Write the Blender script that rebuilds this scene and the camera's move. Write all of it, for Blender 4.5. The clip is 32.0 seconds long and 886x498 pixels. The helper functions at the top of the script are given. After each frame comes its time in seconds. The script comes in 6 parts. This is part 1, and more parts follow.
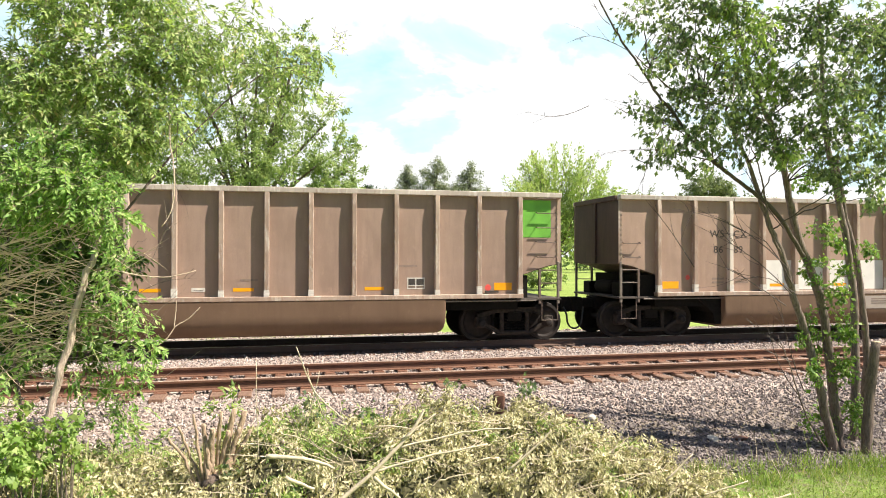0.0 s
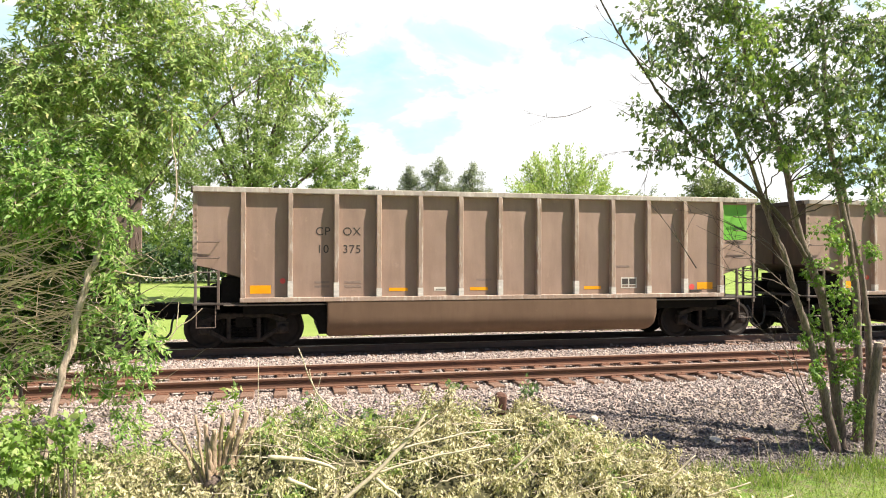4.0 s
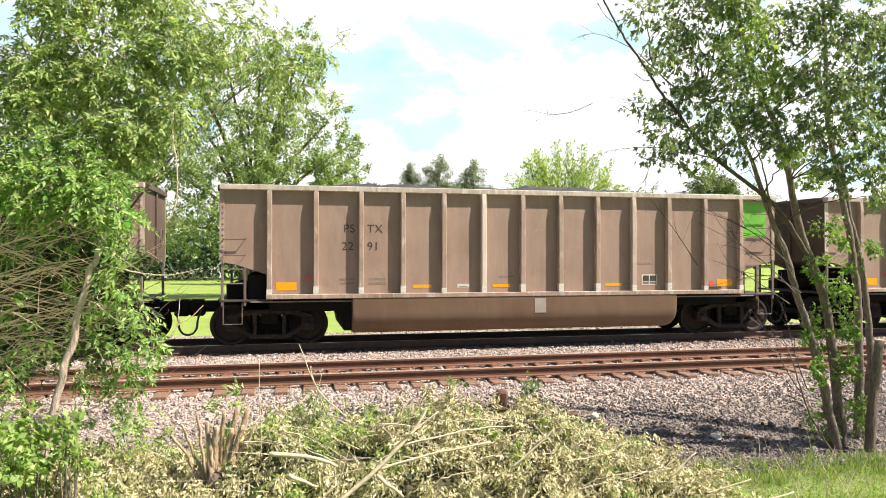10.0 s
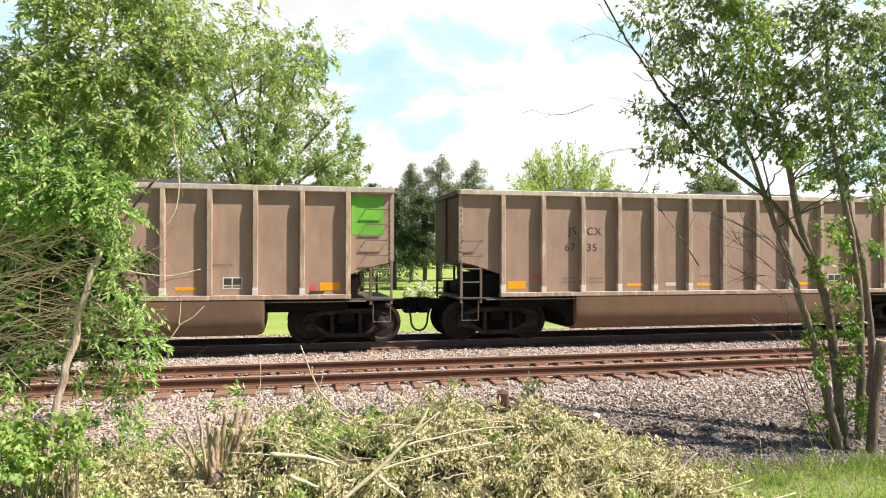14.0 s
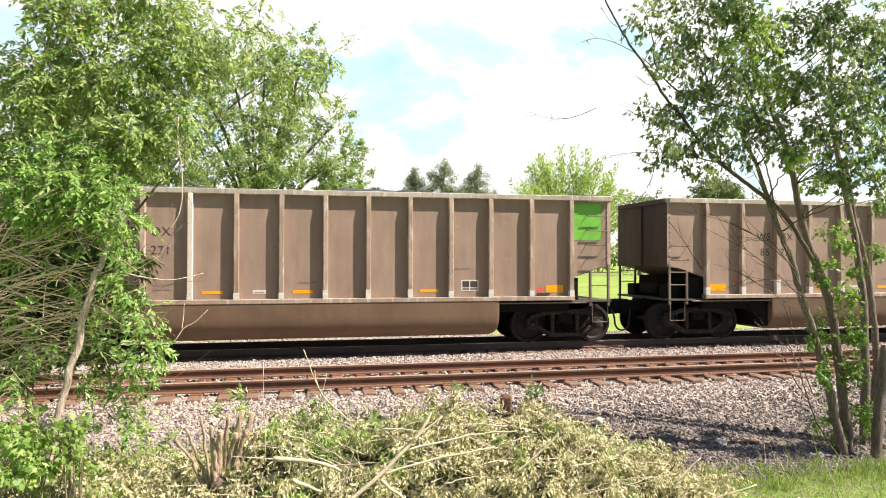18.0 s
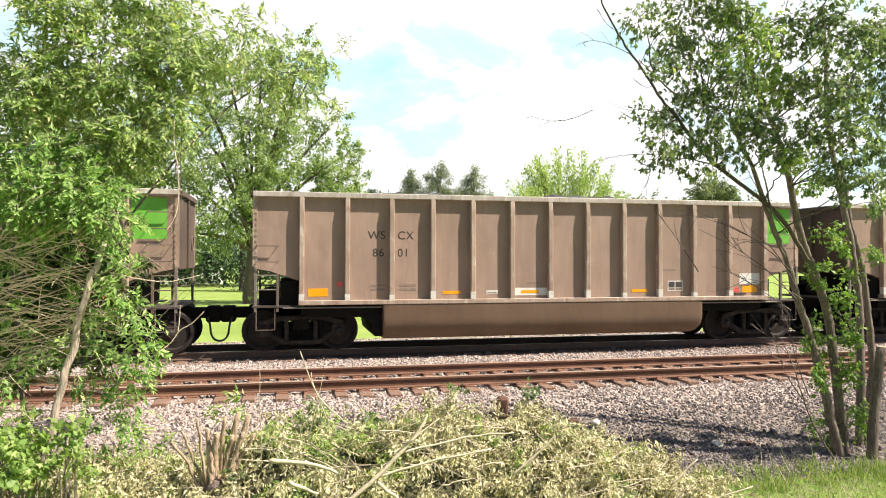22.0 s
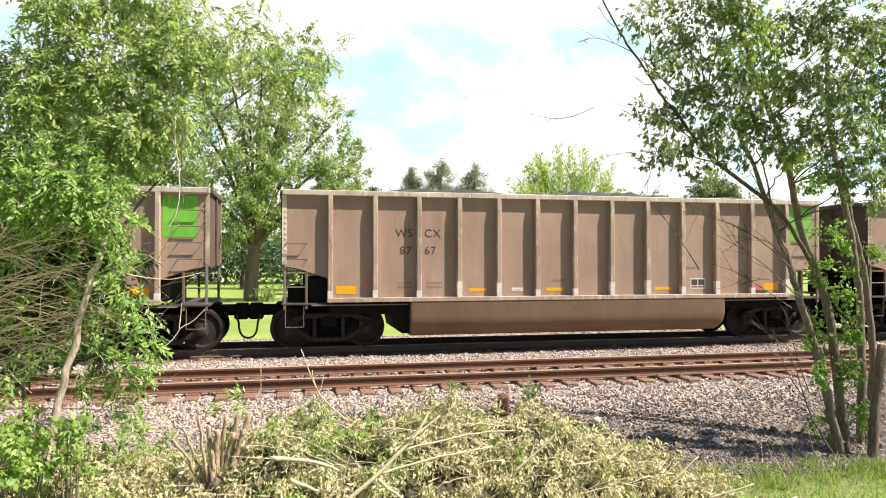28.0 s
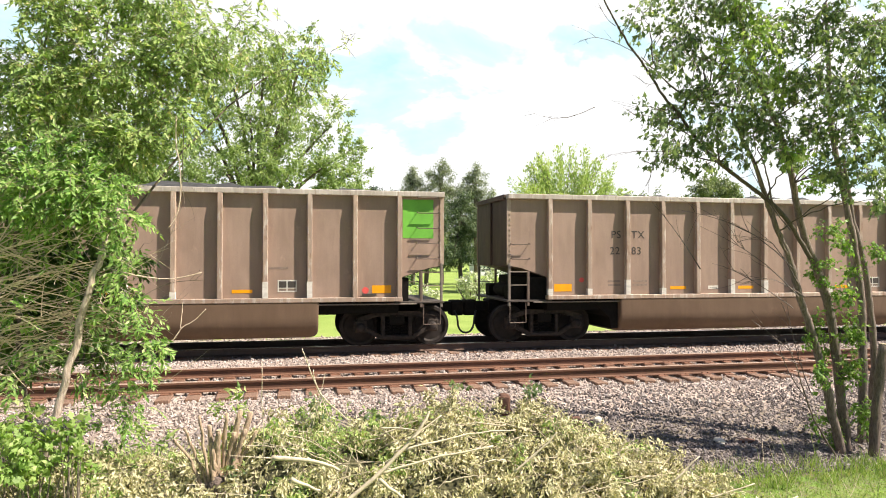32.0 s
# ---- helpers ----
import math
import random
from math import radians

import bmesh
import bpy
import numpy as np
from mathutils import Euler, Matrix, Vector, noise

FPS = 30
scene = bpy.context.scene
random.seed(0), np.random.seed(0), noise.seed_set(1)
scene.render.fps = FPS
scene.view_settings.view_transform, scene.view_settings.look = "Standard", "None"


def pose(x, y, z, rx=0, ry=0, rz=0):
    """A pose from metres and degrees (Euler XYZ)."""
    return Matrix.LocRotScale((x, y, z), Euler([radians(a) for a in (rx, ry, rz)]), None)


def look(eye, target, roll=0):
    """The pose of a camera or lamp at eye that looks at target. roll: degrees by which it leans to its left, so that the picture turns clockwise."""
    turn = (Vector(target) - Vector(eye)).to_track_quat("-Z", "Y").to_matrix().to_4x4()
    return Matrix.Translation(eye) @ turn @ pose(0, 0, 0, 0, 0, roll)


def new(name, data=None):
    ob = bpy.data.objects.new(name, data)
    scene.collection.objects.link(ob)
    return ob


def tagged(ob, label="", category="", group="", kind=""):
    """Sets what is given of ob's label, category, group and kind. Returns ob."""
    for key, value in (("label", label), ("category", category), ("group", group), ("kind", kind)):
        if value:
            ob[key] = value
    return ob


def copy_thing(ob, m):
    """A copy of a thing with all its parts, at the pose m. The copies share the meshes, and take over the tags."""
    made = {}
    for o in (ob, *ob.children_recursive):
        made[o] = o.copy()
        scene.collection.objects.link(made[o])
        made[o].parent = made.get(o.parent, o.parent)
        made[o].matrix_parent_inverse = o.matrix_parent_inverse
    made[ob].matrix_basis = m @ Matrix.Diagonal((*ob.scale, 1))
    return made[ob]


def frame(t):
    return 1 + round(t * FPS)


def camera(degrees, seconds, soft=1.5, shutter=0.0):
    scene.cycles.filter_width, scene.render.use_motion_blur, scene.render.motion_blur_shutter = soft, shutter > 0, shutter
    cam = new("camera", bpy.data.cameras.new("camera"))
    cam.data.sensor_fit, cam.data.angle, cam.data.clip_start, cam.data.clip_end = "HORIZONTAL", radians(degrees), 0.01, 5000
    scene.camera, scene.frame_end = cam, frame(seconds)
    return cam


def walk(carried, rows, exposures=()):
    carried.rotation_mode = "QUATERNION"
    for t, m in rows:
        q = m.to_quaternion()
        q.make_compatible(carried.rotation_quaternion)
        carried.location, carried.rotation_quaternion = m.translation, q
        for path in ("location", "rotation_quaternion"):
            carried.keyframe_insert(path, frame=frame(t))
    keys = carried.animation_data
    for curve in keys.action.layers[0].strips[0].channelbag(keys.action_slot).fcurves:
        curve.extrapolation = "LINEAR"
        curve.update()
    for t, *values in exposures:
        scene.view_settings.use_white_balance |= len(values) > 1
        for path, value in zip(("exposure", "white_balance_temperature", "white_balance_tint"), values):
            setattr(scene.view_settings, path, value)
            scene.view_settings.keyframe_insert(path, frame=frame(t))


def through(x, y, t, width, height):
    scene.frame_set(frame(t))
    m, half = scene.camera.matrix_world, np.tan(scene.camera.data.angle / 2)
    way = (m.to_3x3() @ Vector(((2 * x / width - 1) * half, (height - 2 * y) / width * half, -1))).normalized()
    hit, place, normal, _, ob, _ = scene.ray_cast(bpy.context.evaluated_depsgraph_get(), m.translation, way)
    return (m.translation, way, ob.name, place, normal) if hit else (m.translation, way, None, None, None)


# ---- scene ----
# ---- camera ----
EYE = (0.0, 0.0, 2.203)
cam = camera(64.27, 32.0, soft=1.0, shutter=0.0)


def aim(turn, tilt):
    """Camera pose from its turn to the right and its tilt upwards, in degrees."""
    a, b = radians(turn), radians(tilt)
    way = Vector((math.sin(a) * math.cos(b), math.cos(a) * math.cos(b), math.sin(b)))
    return look(EYE, Vector(EYE) + way, 0.08)


# a hand-held camera that wavers a little: seconds, turn and tilt
WAVER = [
    (0.0, 12.756, 0.513), (0.5, 12.727, 0.451), (1.0, 12.666, 0.406), (1.5, 12.569, 0.441), (2.0, 12.49, 0.511),
    (2.5, 12.464, 0.565), (3.0, 12.499, 0.6), (3.5, 12.545, 0.629), (5.5, 12.71, 0.395), (6.0, 12.71, 0.406),
    (6.5, 12.71, 0.406), (7.0, 12.727, 0.424), (7.5, 12.762, 0.432), (8.0, 12.726, 0.406), (8.5, 12.586, 0.381),
    (9.0, 12.473, 0.389), (9.5, 12.464, 0.398), (10.0, 12.526, 0.355), (10.5, 12.587, 0.32), (11.0, 12.569, 0.303),
    (11.5, 12.507, 0.311), (12.0, 12.473, 0.371), (12.5, 12.456, 0.389), (13.0, 12.439, 0.355), (13.5, 12.43, 0.338),
    (14.0, 12.43, 0.39), (14.5, 12.43, 0.467), (16.5, 12.194, 0.665), (17.0, 12.173, 0.644), (17.5, 12.174, 0.661),
    (18.0, 12.192, 0.721), (18.5, 12.244, 0.775), (19.0, 12.332, 0.793), (19.5, 12.377, 0.793), (20.0, 12.359, 0.811),
    (20.5, 12.323, 0.864), (21.0, 12.332, 0.917), (21.5, 12.403, 0.917), (22.0, 12.464, 0.872), (22.5, 12.482, 0.828),
    (23.0, 12.447, 0.801), (23.5, 12.367, 0.793), (24.0, 12.305, 0.776), (24.5, 12.305, 0.74), (25.0, 12.339, 0.704),
    (25.5, 12.357, 0.675), (27.5, 12.335, 0.675), (28.0, 12.394, 0.686), (28.5, 12.394, 0.669), (29.0, 12.306, 0.652),
    (29.5, 12.236, 0.652), (30.0, 12.201, 0.652), (30.5, 12.165, 0.635), (31.0, 12.165, 0.618), (31.5, 12.236, 0.635),
    (32.0, 12.312, 0.652),
]
walk(cam, [(t, aim(a, b)) for t, a, b in WAVER],
     exposures=[(t, 1.17 + e) for t, e in ((0, 0.0), (10, 0.0), (11, -0.08), (13.8, -0.10), (15.5, 0.0), (32, 0.0))])

# ---- world, sun ----
SUN = Vector((0.575, -0.265, 0.774)).normalized()
world = bpy.data.worlds.new("sky")
scene.world = world
world.use_nodes = True
wt = world.node_tree
sky = wt.nodes.new("ShaderNodeTexSky")
sky.sky_type = "NISHITA"
sky.sun_disc = False
sky.sun_elevation = math.asin(SUN.z)
sky.sun_rotation = math.atan2(SUN.x, SUN.y)
sky.air_density, sky.dust_density, sky.ozone_density = 0.85, 0.5, 1.0
wt.links.new(sky.outputs[0], wt.nodes["Background"].inputs[0])
wt.nodes["Background"].inputs[1].default_value = 0.052
sun_data = bpy.data.lights.new("sun", "SUN")
sun_data.energy, sun_data.angle, sun_data.color = 5.0, radians(0.6), (1.0, 0.90, 0.76)
sun = new("sun", sun_data)
sun.matrix_world = look(SUN * 300, (0, 0, 0))



# ---- materials ----
class Mat:
    """Small node-tree builder round one Principled shader."""

    def __init__(self, name, rough=0.7, metal=0.0, spec=0.5):
        self.m = bpy.data.materials.new(name)
        self.m.use_nodes = True
        self.t = self.m.node_tree
        self.b = self.t.nodes["Principled BSDF"]
        self.b.inputs["Roughness"].default_value = rough
        self.b.inputs["Metallic"].default_value = metal
        self.b.inputs["Specular IOR Level"].default_value = spec

    def node(self, kind, **inputs):
        n = self.t.nodes.new("ShaderNode" + kind)
        for k, v in inputs.items():
            n.inputs[k].default_value = v
        return n

    def link(self, a, b):
        self.t.links.new(a, b)

    def coords(self, scale=(1, 1, 1), rand=False):
        c = self.node("TexCoord")
        mp = self.node("Mapping")
        mp.inputs["Scale"].default_value = scale
        self.link(c.outputs["Object"], mp.inputs["Vector"])
        if rand:
            o = self.node("ObjectInfo")
            mul = self.node("Math")
            mul.operation = "MULTIPLY"
            mul.inputs[1].default_value = 37.0
            self.link(o.outputs["Random"], mul.inputs[0])
            self.link(mul.outputs[0], mp.inputs["Location"])
        return mp.outputs[0]

    def noise(self, vec, scale, detail=4, rough=0.55):
        n = self.node("TexNoise", Scale=scale, Detail=detail, Roughness=rough)
        self.link(vec, n.inputs["Vector"])
        return n.outputs["Fac"]

    def ramp(self, fac, stops):
        r = self.node("ValToRGB")
        e = r.color_ramp.elements
        while len(e) < len(stops):
            e.new(0.5)
        for el, (p, c) in zip(e, stops):
            el.position = p
            el.color = (*c, 1) if len(c) == 3 else c
        self.link(fac, r.inputs[0])
        return r.outputs[0]

    def mix(self, fac, a, b, mode="MIX"):
        n = self.t.nodes.new("ShaderNodeMix")
        n.data_type = "RGBA"
        n.blend_type = mode
        for s, v in ((n.inputs[0], fac), (n.inputs[6], a), (n.inputs[7], b)):
            if isinstance(v, (int, float)):
                s.default_value = v
            elif isinstance(v, tuple):
                s.default_value = (*v, 1)
            else:
                self.link(v, s)
        return n.outputs[2]

    def bump(self, height, dist=0.01, strength=0.6):
        n = self.node("Bump", Strength=strength, Distance=dist)
        self.link(height, n.inputs["Height"])
        self.link(n.outputs[0], self.b.inputs["Normal"])

    def color(self, out):
        self.link(out, self.b.inputs["Base Color"])
        return self


def painted(name, base, dirt, rough=0.6, metal=0.0, streak=1.0, chips=None):
    """Dusty, weathered paint or bare metal: broad stains, upright streaks and fine grain."""
    m = Mat(name, rough, metal)
    broad = m.noise(m.coords((0.5, 0.5, 0.5), True), 1.6, 5)
    runs = m.noise(m.coords((2.6, 2.6, 0.5), True), 1.7, 6, 0.6)
    grain = m.noise(m.coords(), 60, 2)
    c = m.mix(m.ramp(broad, [(0.3, (0, 0, 0)), (0.72, (1, 1, 1))]), base, dirt)
    light = tuple(min(1, v * 1.22) for v in base)
    c = m.mix(m.ramp(runs, [(0.45, (0, 0, 0)), (0.75, (streak * 0.55,) * 3)]), c, light)
    c = m.mix(m.ramp(grain, [(0.35, (0, 0, 0)), (0.65, (0.35,) * 3)]), c, tuple(v * 0.72 for v in base))
    who = m.node("ObjectInfo")
    if chips:
        rub = m.noise(m.coords((5.0, 5.0, 1.1), True), 1.8, 7, 0.68)
        c = m.mix(m.ramp(rub, [(0.53, (0, 0, 0)), (0.66, (0.6,) * 3), (0.80, (0.8,) * 3)]), c, chips)
        rust = m.noise(m.coords((3.0, 3.0, 0.9), True), 2.7, 6, 0.7)
        c = m.mix(m.ramp(rust, [(0.57, (0, 0, 0)), (0.66, (0.7,) * 3)]), c, tuple(v * k for v, k in zip(dirt, (0.95, 0.8, 0.7))))
        c = m.mix(m.ramp(who.outputs["Random"], [(0.965, (0, 0, 0)), (0.97, (0.85,) * 3)]), c, chips)
    else:
        wash = m.noise(m.coords((9.0, 9.0, 0.7), True), 1.5, 6, 0.62)
        c = m.mix(m.ramp(wash, [(0.50, (0, 0, 0)), (0.75, (0.25,) * 3)]), c, tuple(v * 0.8 for v in dirt))
        scuff = m.noise(m.coords((1.3, 1.3, 1.0), True), 3.2, 8, 0.7)
        c = m.mix(m.ramp(scuff, [(0.60, (0, 0, 0)), (0.70, (0.35,) * 3)]), c, tuple(min(1, v * 1.35) for v in base))
    c = m.mix(1.0, c, m.ramp(who.outputs["Random"], [(0.0, (0.96, 0.96, 0.95)), (0.5, (1.02, 1.01, 1.0)), (1.0, (1.10, 1.08, 1.04))]), "MULTIPLY")
    m.color(c)
    dent = m.node("Bump", Strength=0.55, Distance=0.05)
    m.link(m.noise(m.coords((0.9, 0.9, 0.6), True), 1.5, 2), dent.inputs["Height"])
    fine = m.node("Bump", Strength=0.3, Distance=0.002)
    m.link(grain, fine.inputs["Height"])
    m.link(dent.outputs[0], fine.inputs["Normal"])
    m.link(fine.outputs[0], m.b.inputs["Normal"])
    return m.m


def plain(name, base, rough=0.6, metal=0.0, vary=0.25, scale=9.0, spec=0.5):
    m = Mat(name, rough, metal, spec)
    n = m.noise(m.coords((1, 1, 1), True), scale, 5)
    m.color(m.mix(m.ramp(n, [(0.3, (0, 0, 0)), (0.7, (1, 1, 1))]), base, tuple(v * (1 - vary) for v in base)))
    m.bump(n, 0.003, 0.3)
    return m.m


def leafy(name, stops, through=0.35, rough=0.5):
    """Leaves: colour differs leaf by leaf, light shines through."""
    m = Mat(name, rough, spec=0.35)
    g = m.node("NewGeometry")
    c = m.ramp(g.outputs["Random Per Island"], stops)
    m.color(c)
    tr = m.node("BsdfTranslucent")
    m.link(m.mix(1.0, c, (1.0, 1.0, 0.55), "MULTIPLY"), tr.inputs["Color"])
    mx = m.node("MixShader", Fac=through)
    m.link(m.b.outputs[0], mx.inputs[1])
    m.link(tr.outputs[0], mx.inputs[2])
    m.link(mx.outputs[0], m.t.nodes["Material Output"].inputs["Surface"])
    return m.m


def bark(name, base, dark):
    m = Mat(name, 0.85)
    v = m.coords((6, 6, 1.2))
    n = m.noise(v, 7, 6, 0.65)
    m.color(m.mix(m.ramp(n, [(0.32, (0, 0, 0)), (0.66, (1, 1, 1))]), dark, base)).bump(n, 0.02, 0.8)
    return m.m


def stones(name, stops):
    m = Mat(name, 0.85)
    g = m.node("NewGeometry")
    c = m.ramp(g.outputs["Random Per Island"], stops)
    n = m.noise(m.coords(), 45, 3)
    m.color(m.mix(m.ramp(n, [(0.3, (0, 0, 0)), (0.7, (0.5,) * 3)]), c, (0.12, 0.1, 0.09))).bump(n, 0.004, 0.5)
    return m.m


BODY = painted("dusty_tan_aluminium", (0.345, 0.244, 0.196), (0.262, 0.179, 0.140), 0.62)
RIB = painted("worn_rib_metal", (0.40, 0.31, 0.255), (0.25, 0.168, 0.125), 0.6, chips=(0.60, 0.555, 0.505))
CHORD = painted("bare_chord_metal", (0.52, 0.47, 0.43), (0.29, 0.24, 0.205), 0.55, 0.1, chips=(0.68, 0.655, 0.63))
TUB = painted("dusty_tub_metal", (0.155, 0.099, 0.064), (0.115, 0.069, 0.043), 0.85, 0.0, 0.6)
# end walls and slope sheets, in a darker brown than the sides
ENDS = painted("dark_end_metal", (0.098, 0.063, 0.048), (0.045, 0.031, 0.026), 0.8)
CAST = plain("black_cast_steel", (0.014, 0.012, 0.011), 0.85, 0.0, 0.4, 14, 0.1)
FRAME = plain("dusty_cast_frame", (0.050, 0.040, 0.035), 0.85, 0.0, 0.6, 10, 0.15)
IRON = plain("ladder_iron", (0.15, 0.11, 0.09), 0.65, 0.0, 0.3, 20)
GRIME = plain("grimy_platform_steel", (0.07, 0.055, 0.047), 0.75, 0.0, 0.4, 12)
POST = plain("pale_ladder_metal", (0.22, 0.185, 0.16), 0.6, 0.1, 0.3, 20)
WHEEL = plain("wheel_steel", (0.030, 0.023, 0.021), 0.75, 0.0, 0.5, 8, 0.3)
COAL = plain("coal", (0.03, 0.028, 0.028), 0.6, 0.0, 0.5, 22)
ORANGE = plain("orange_reflector", (0.85, 0.36, 0.0), 0.45, 0.0, 0.12, 6)
GREEN = plain("green_panel_paint", (0.17, 0.50, 0.055), 0.6, 0.0, 0.3, 2.5)
WHITE = plain("white_tape", (0.70, 0.665, 0.615), 0.6, 0.0, 0.3, 6)
PATCH = plain("white_repaint", (0.72, 0.70, 0.67), 0.65, 0.0, 0.14, 3)
GREY = plain("grey_repaint", (0.37, 0.32, 0.28), 0.65, 0.0, 0.25, 3)
RED = plain("red_disc_paint", (0.75, 0.10, 0.09), 0.5, 0.0, 0.2, 8)
PINK = plain("pink_spray_paint", (0.78, 0.45, 0.62), 0.6, 0.0, 0.15, 8)
INK = plain("dark_lettering", (0.055, 0.045, 0.04), 0.7, 0.0, 0.35, 16)
FAINT = plain("ghost_lettering", (0.27, 0.20, 0.165), 0.75, 0.0, 0.3, 16)
FADED = plain("faded_lettering", (0.22, 0.165, 0.13), 0.75, 0.0, 0.3, 16)
BLACK = plain("black_spray_paint", (0.03, 0.028, 0.028), 0.6, 0.0, 0.3, 8)
HOSE = plain("rubber_hose", (0.03, 0.03, 0.03), 0.6)
RAIL = painted("rusty_rail", (0.165, 0.082, 0.052), (0.10, 0.048, 0.033), 0.75, 0.1)
RAIL_BRIGHT = plain("polished_rail_head", (0.72, 0.68, 0.62), 0.32, 0.9, 0.15, 5)
RAILTOP = plain("worn_rail_head", (0.58, 0.44, 0.36), 0.45, 0.3, 0.3, 5)
TIE = bark("rusty_sleeper_wood", (0.25, 0.152, 0.108), (0.13, 0.074, 0.05))
PLATE = plain("rusty_plate", (0.22, 0.10, 0.06), 0.75, 0.1, 0.4, 12)
BALLAST = stones("ballast_stone", [(0.0, (0.20, 0.150, 0.138)), (0.3, (0.36, 0.295, 0.272)), (0.55, (0.48, 0.41, 0.38)), (0.8, (0.60, 0.54, 0.505)), (1.0, (0.29, 0.22, 0.195))])
# dark stones of the ditch: dirt and shade share this colour
DARKSTONE = stones("dirty_shaded_stone", [(0.0, (0.085, 0.07, 0.072)), (0.4, (0.165, 0.138, 0.138)), (0.8, (0.26, 0.225, 0.222)), (0.95, (0.42, 0.37, 0.35)), (1.0, (0.13, 0.10, 0.096))])
LEAF_ASH = leafy("fresh_narrow_leaf", [(0.0, (0.15, 0.25, 0.07)), (0.40, (0.32, 0.455, 0.15)), (0.80, (0.49, 0.60, 0.24)), (0.95, (0.61, 0.67, 0.36)), (1.0, (0.68, 0.57, 0.30))], 0.55)
LEAF_DEEP = leafy("lush_narrow_leaf", [(0.0, (0.11, 0.24, 0.045)), (0.45, (0.25, 0.42, 0.105)), (0.85, (0.40, 0.555, 0.185)), (1.0, (0.58, 0.66, 0.33))], 0.5)
LEAF_MAPLE = leafy("maple_leaf", [(0.0, (0.10, 0.15, 0.085)), (0.5, (0.17, 0.245, 0.125)), (0.85, (0.26, 0.355, 0.16)), (1.0, (0.42, 0.50, 0.23))], 0.55)
LEAF_BRIGHT = leafy("young_maple_leaf", [(0.0, (0.20, 0.33, 0.075)), (0.6, (0.34, 0.48, 0.14)), (1.0, (0.52, 0.61, 0.27))], 0.55)
LEAF_VINE = leafy("vine_leaf", [(0.0, (0.09, 0.19, 0.03)), (0.6, (0.18, 0.32, 0.06)), (1.0, (0.34, 0.46, 0.13))], 0.45)
LEAF_DRY = leafy("wilted_pale_leaf", [(0.0, (0.17, 0.165, 0.075)), (0.3, (0.38, 0.36, 0.19)), (0.65, (0.585, 0.545, 0.345)), (1.0, (0.74, 0.67, 0.48))], 0.28)
# far darker leaf copy: shade inside the crown is put into its colour
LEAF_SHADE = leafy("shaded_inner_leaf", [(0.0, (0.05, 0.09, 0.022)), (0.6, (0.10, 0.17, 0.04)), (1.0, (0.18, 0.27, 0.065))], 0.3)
LEAF_FAR = leafy("park_tree_leaf", [(0.0, (0.18, 0.27, 0.10)), (0.5, (0.30, 0.40, 0.16)), (1.0, (0.44, 0.52, 0.25))], 0.5)
LEAF_DULL = leafy("dull_far_leaf", [(0.0, (0.12, 0.165, 0.085)), (0.5, (0.19, 0.24, 0.12)), (1.0, (0.28, 0.33, 0.17))], 0.4)
LEAF_LIGHT = leafy("light_green_leaf", [(0.0, (0.30, 0.42, 0.14)), (0.6, (0.44, 0.55, 0.22)), (1.0, (0.56, 0.63, 0.30))], 0.55)
NEEDLE = leafy("spruce_needle", [(0.0, (0.03, 0.06, 0.032)), (0.6, (0.06, 0.115, 0.05)), (1.0, (0.13, 0.20, 0.08))], 0.2)
NEEDLE_DARK = leafy("dark_pine_needle", [(0.0, (0.045, 0.075, 0.035)), (0.6, (0.08, 0.125, 0.055)), (1.0, (0.15, 0.20, 0.085))], 0.25)
NEEDLE_PALE = leafy("grey_pine_needle", [(0.0, (0.16, 0.20, 0.14)), (0.6, (0.27, 0.315, 0.225)), (1.0, (0.38, 0.42, 0.30))], 0.45)
BLOSSOM = leafy("white_blossom", [(0.0, (0.30, 0.40, 0.16)), (0.35, (0.62, 0.66, 0.50)), (1.0, (0.85, 0.86, 0.78))], 0.3)
GRASS = leafy("grass_blade", [(0.0, (0.13, 0.21, 0.045)), (0.5, (0.25, 0.37, 0.09)), (0.85, (0.36, 0.47, 0.14)), (1.0, (0.50, 0.47, 0.24))], 0.45)
RAIL_DARK = painted("coal_stained_rail", (0.15, 0.092, 0.07), (0.08, 0.055, 0.045), 0.7, 0.1)
# bed stones: coal dirt, with the train's shade put into the colour too
FOULED_SHADED = stones("coal_and_shade_stone", [(0.0, (0.15, 0.11, 0.095)), (0.5, (0.28, 0.205, 0.175)), (1.0, (0.42, 0.33, 0.285))])
STRAW = plain("dry_stick", (0.60, 0.51, 0.38), 0.8, 0.0, 0.35, 18)
TWIG = bark("grey_twig", (0.26, 0.21, 0.17), (0.13, 0.10, 0.08))
BARK = bark("grey_brown_bark", (0.215, 0.16, 0.135), (0.08, 0.058, 0.05))
BARK_MAPLE = bark("maple_bark", (0.235, 0.18, 0.155), (0.075, 0.055, 0.048))
BARK_PALE = bark("pale_bark", (0.72, 0.575, 0.46), (0.44, 0.335, 0.26))
BARK_TRUNK = bark("leaning_trunk_bark", (0.58, 0.465, 0.39), (0.27, 0.20, 0.165))
BARK_DARK = bark("dark_branch_bark", (0.12, 0.09, 0.075), (0.05, 0.038, 0.033))
BARK_STUMP = bark("brown_shrub_bark", (0.52, 0.385, 0.28), (0.20, 0.138, 0.095))
CUTWOOD = plain("weathered_cut_wood", (0.55, 0.43, 0.29), 0.85, 0.0, 0.35, 14)
ROCK = plain("pale_rock", (0.62, 0.57, 0.50), 0.85, 0.0, 0.35, 9)
RUSTY = plain("rusty_scrap", (0.16, 0.075, 0.05), 0.8, 0.1, 0.5, 12)
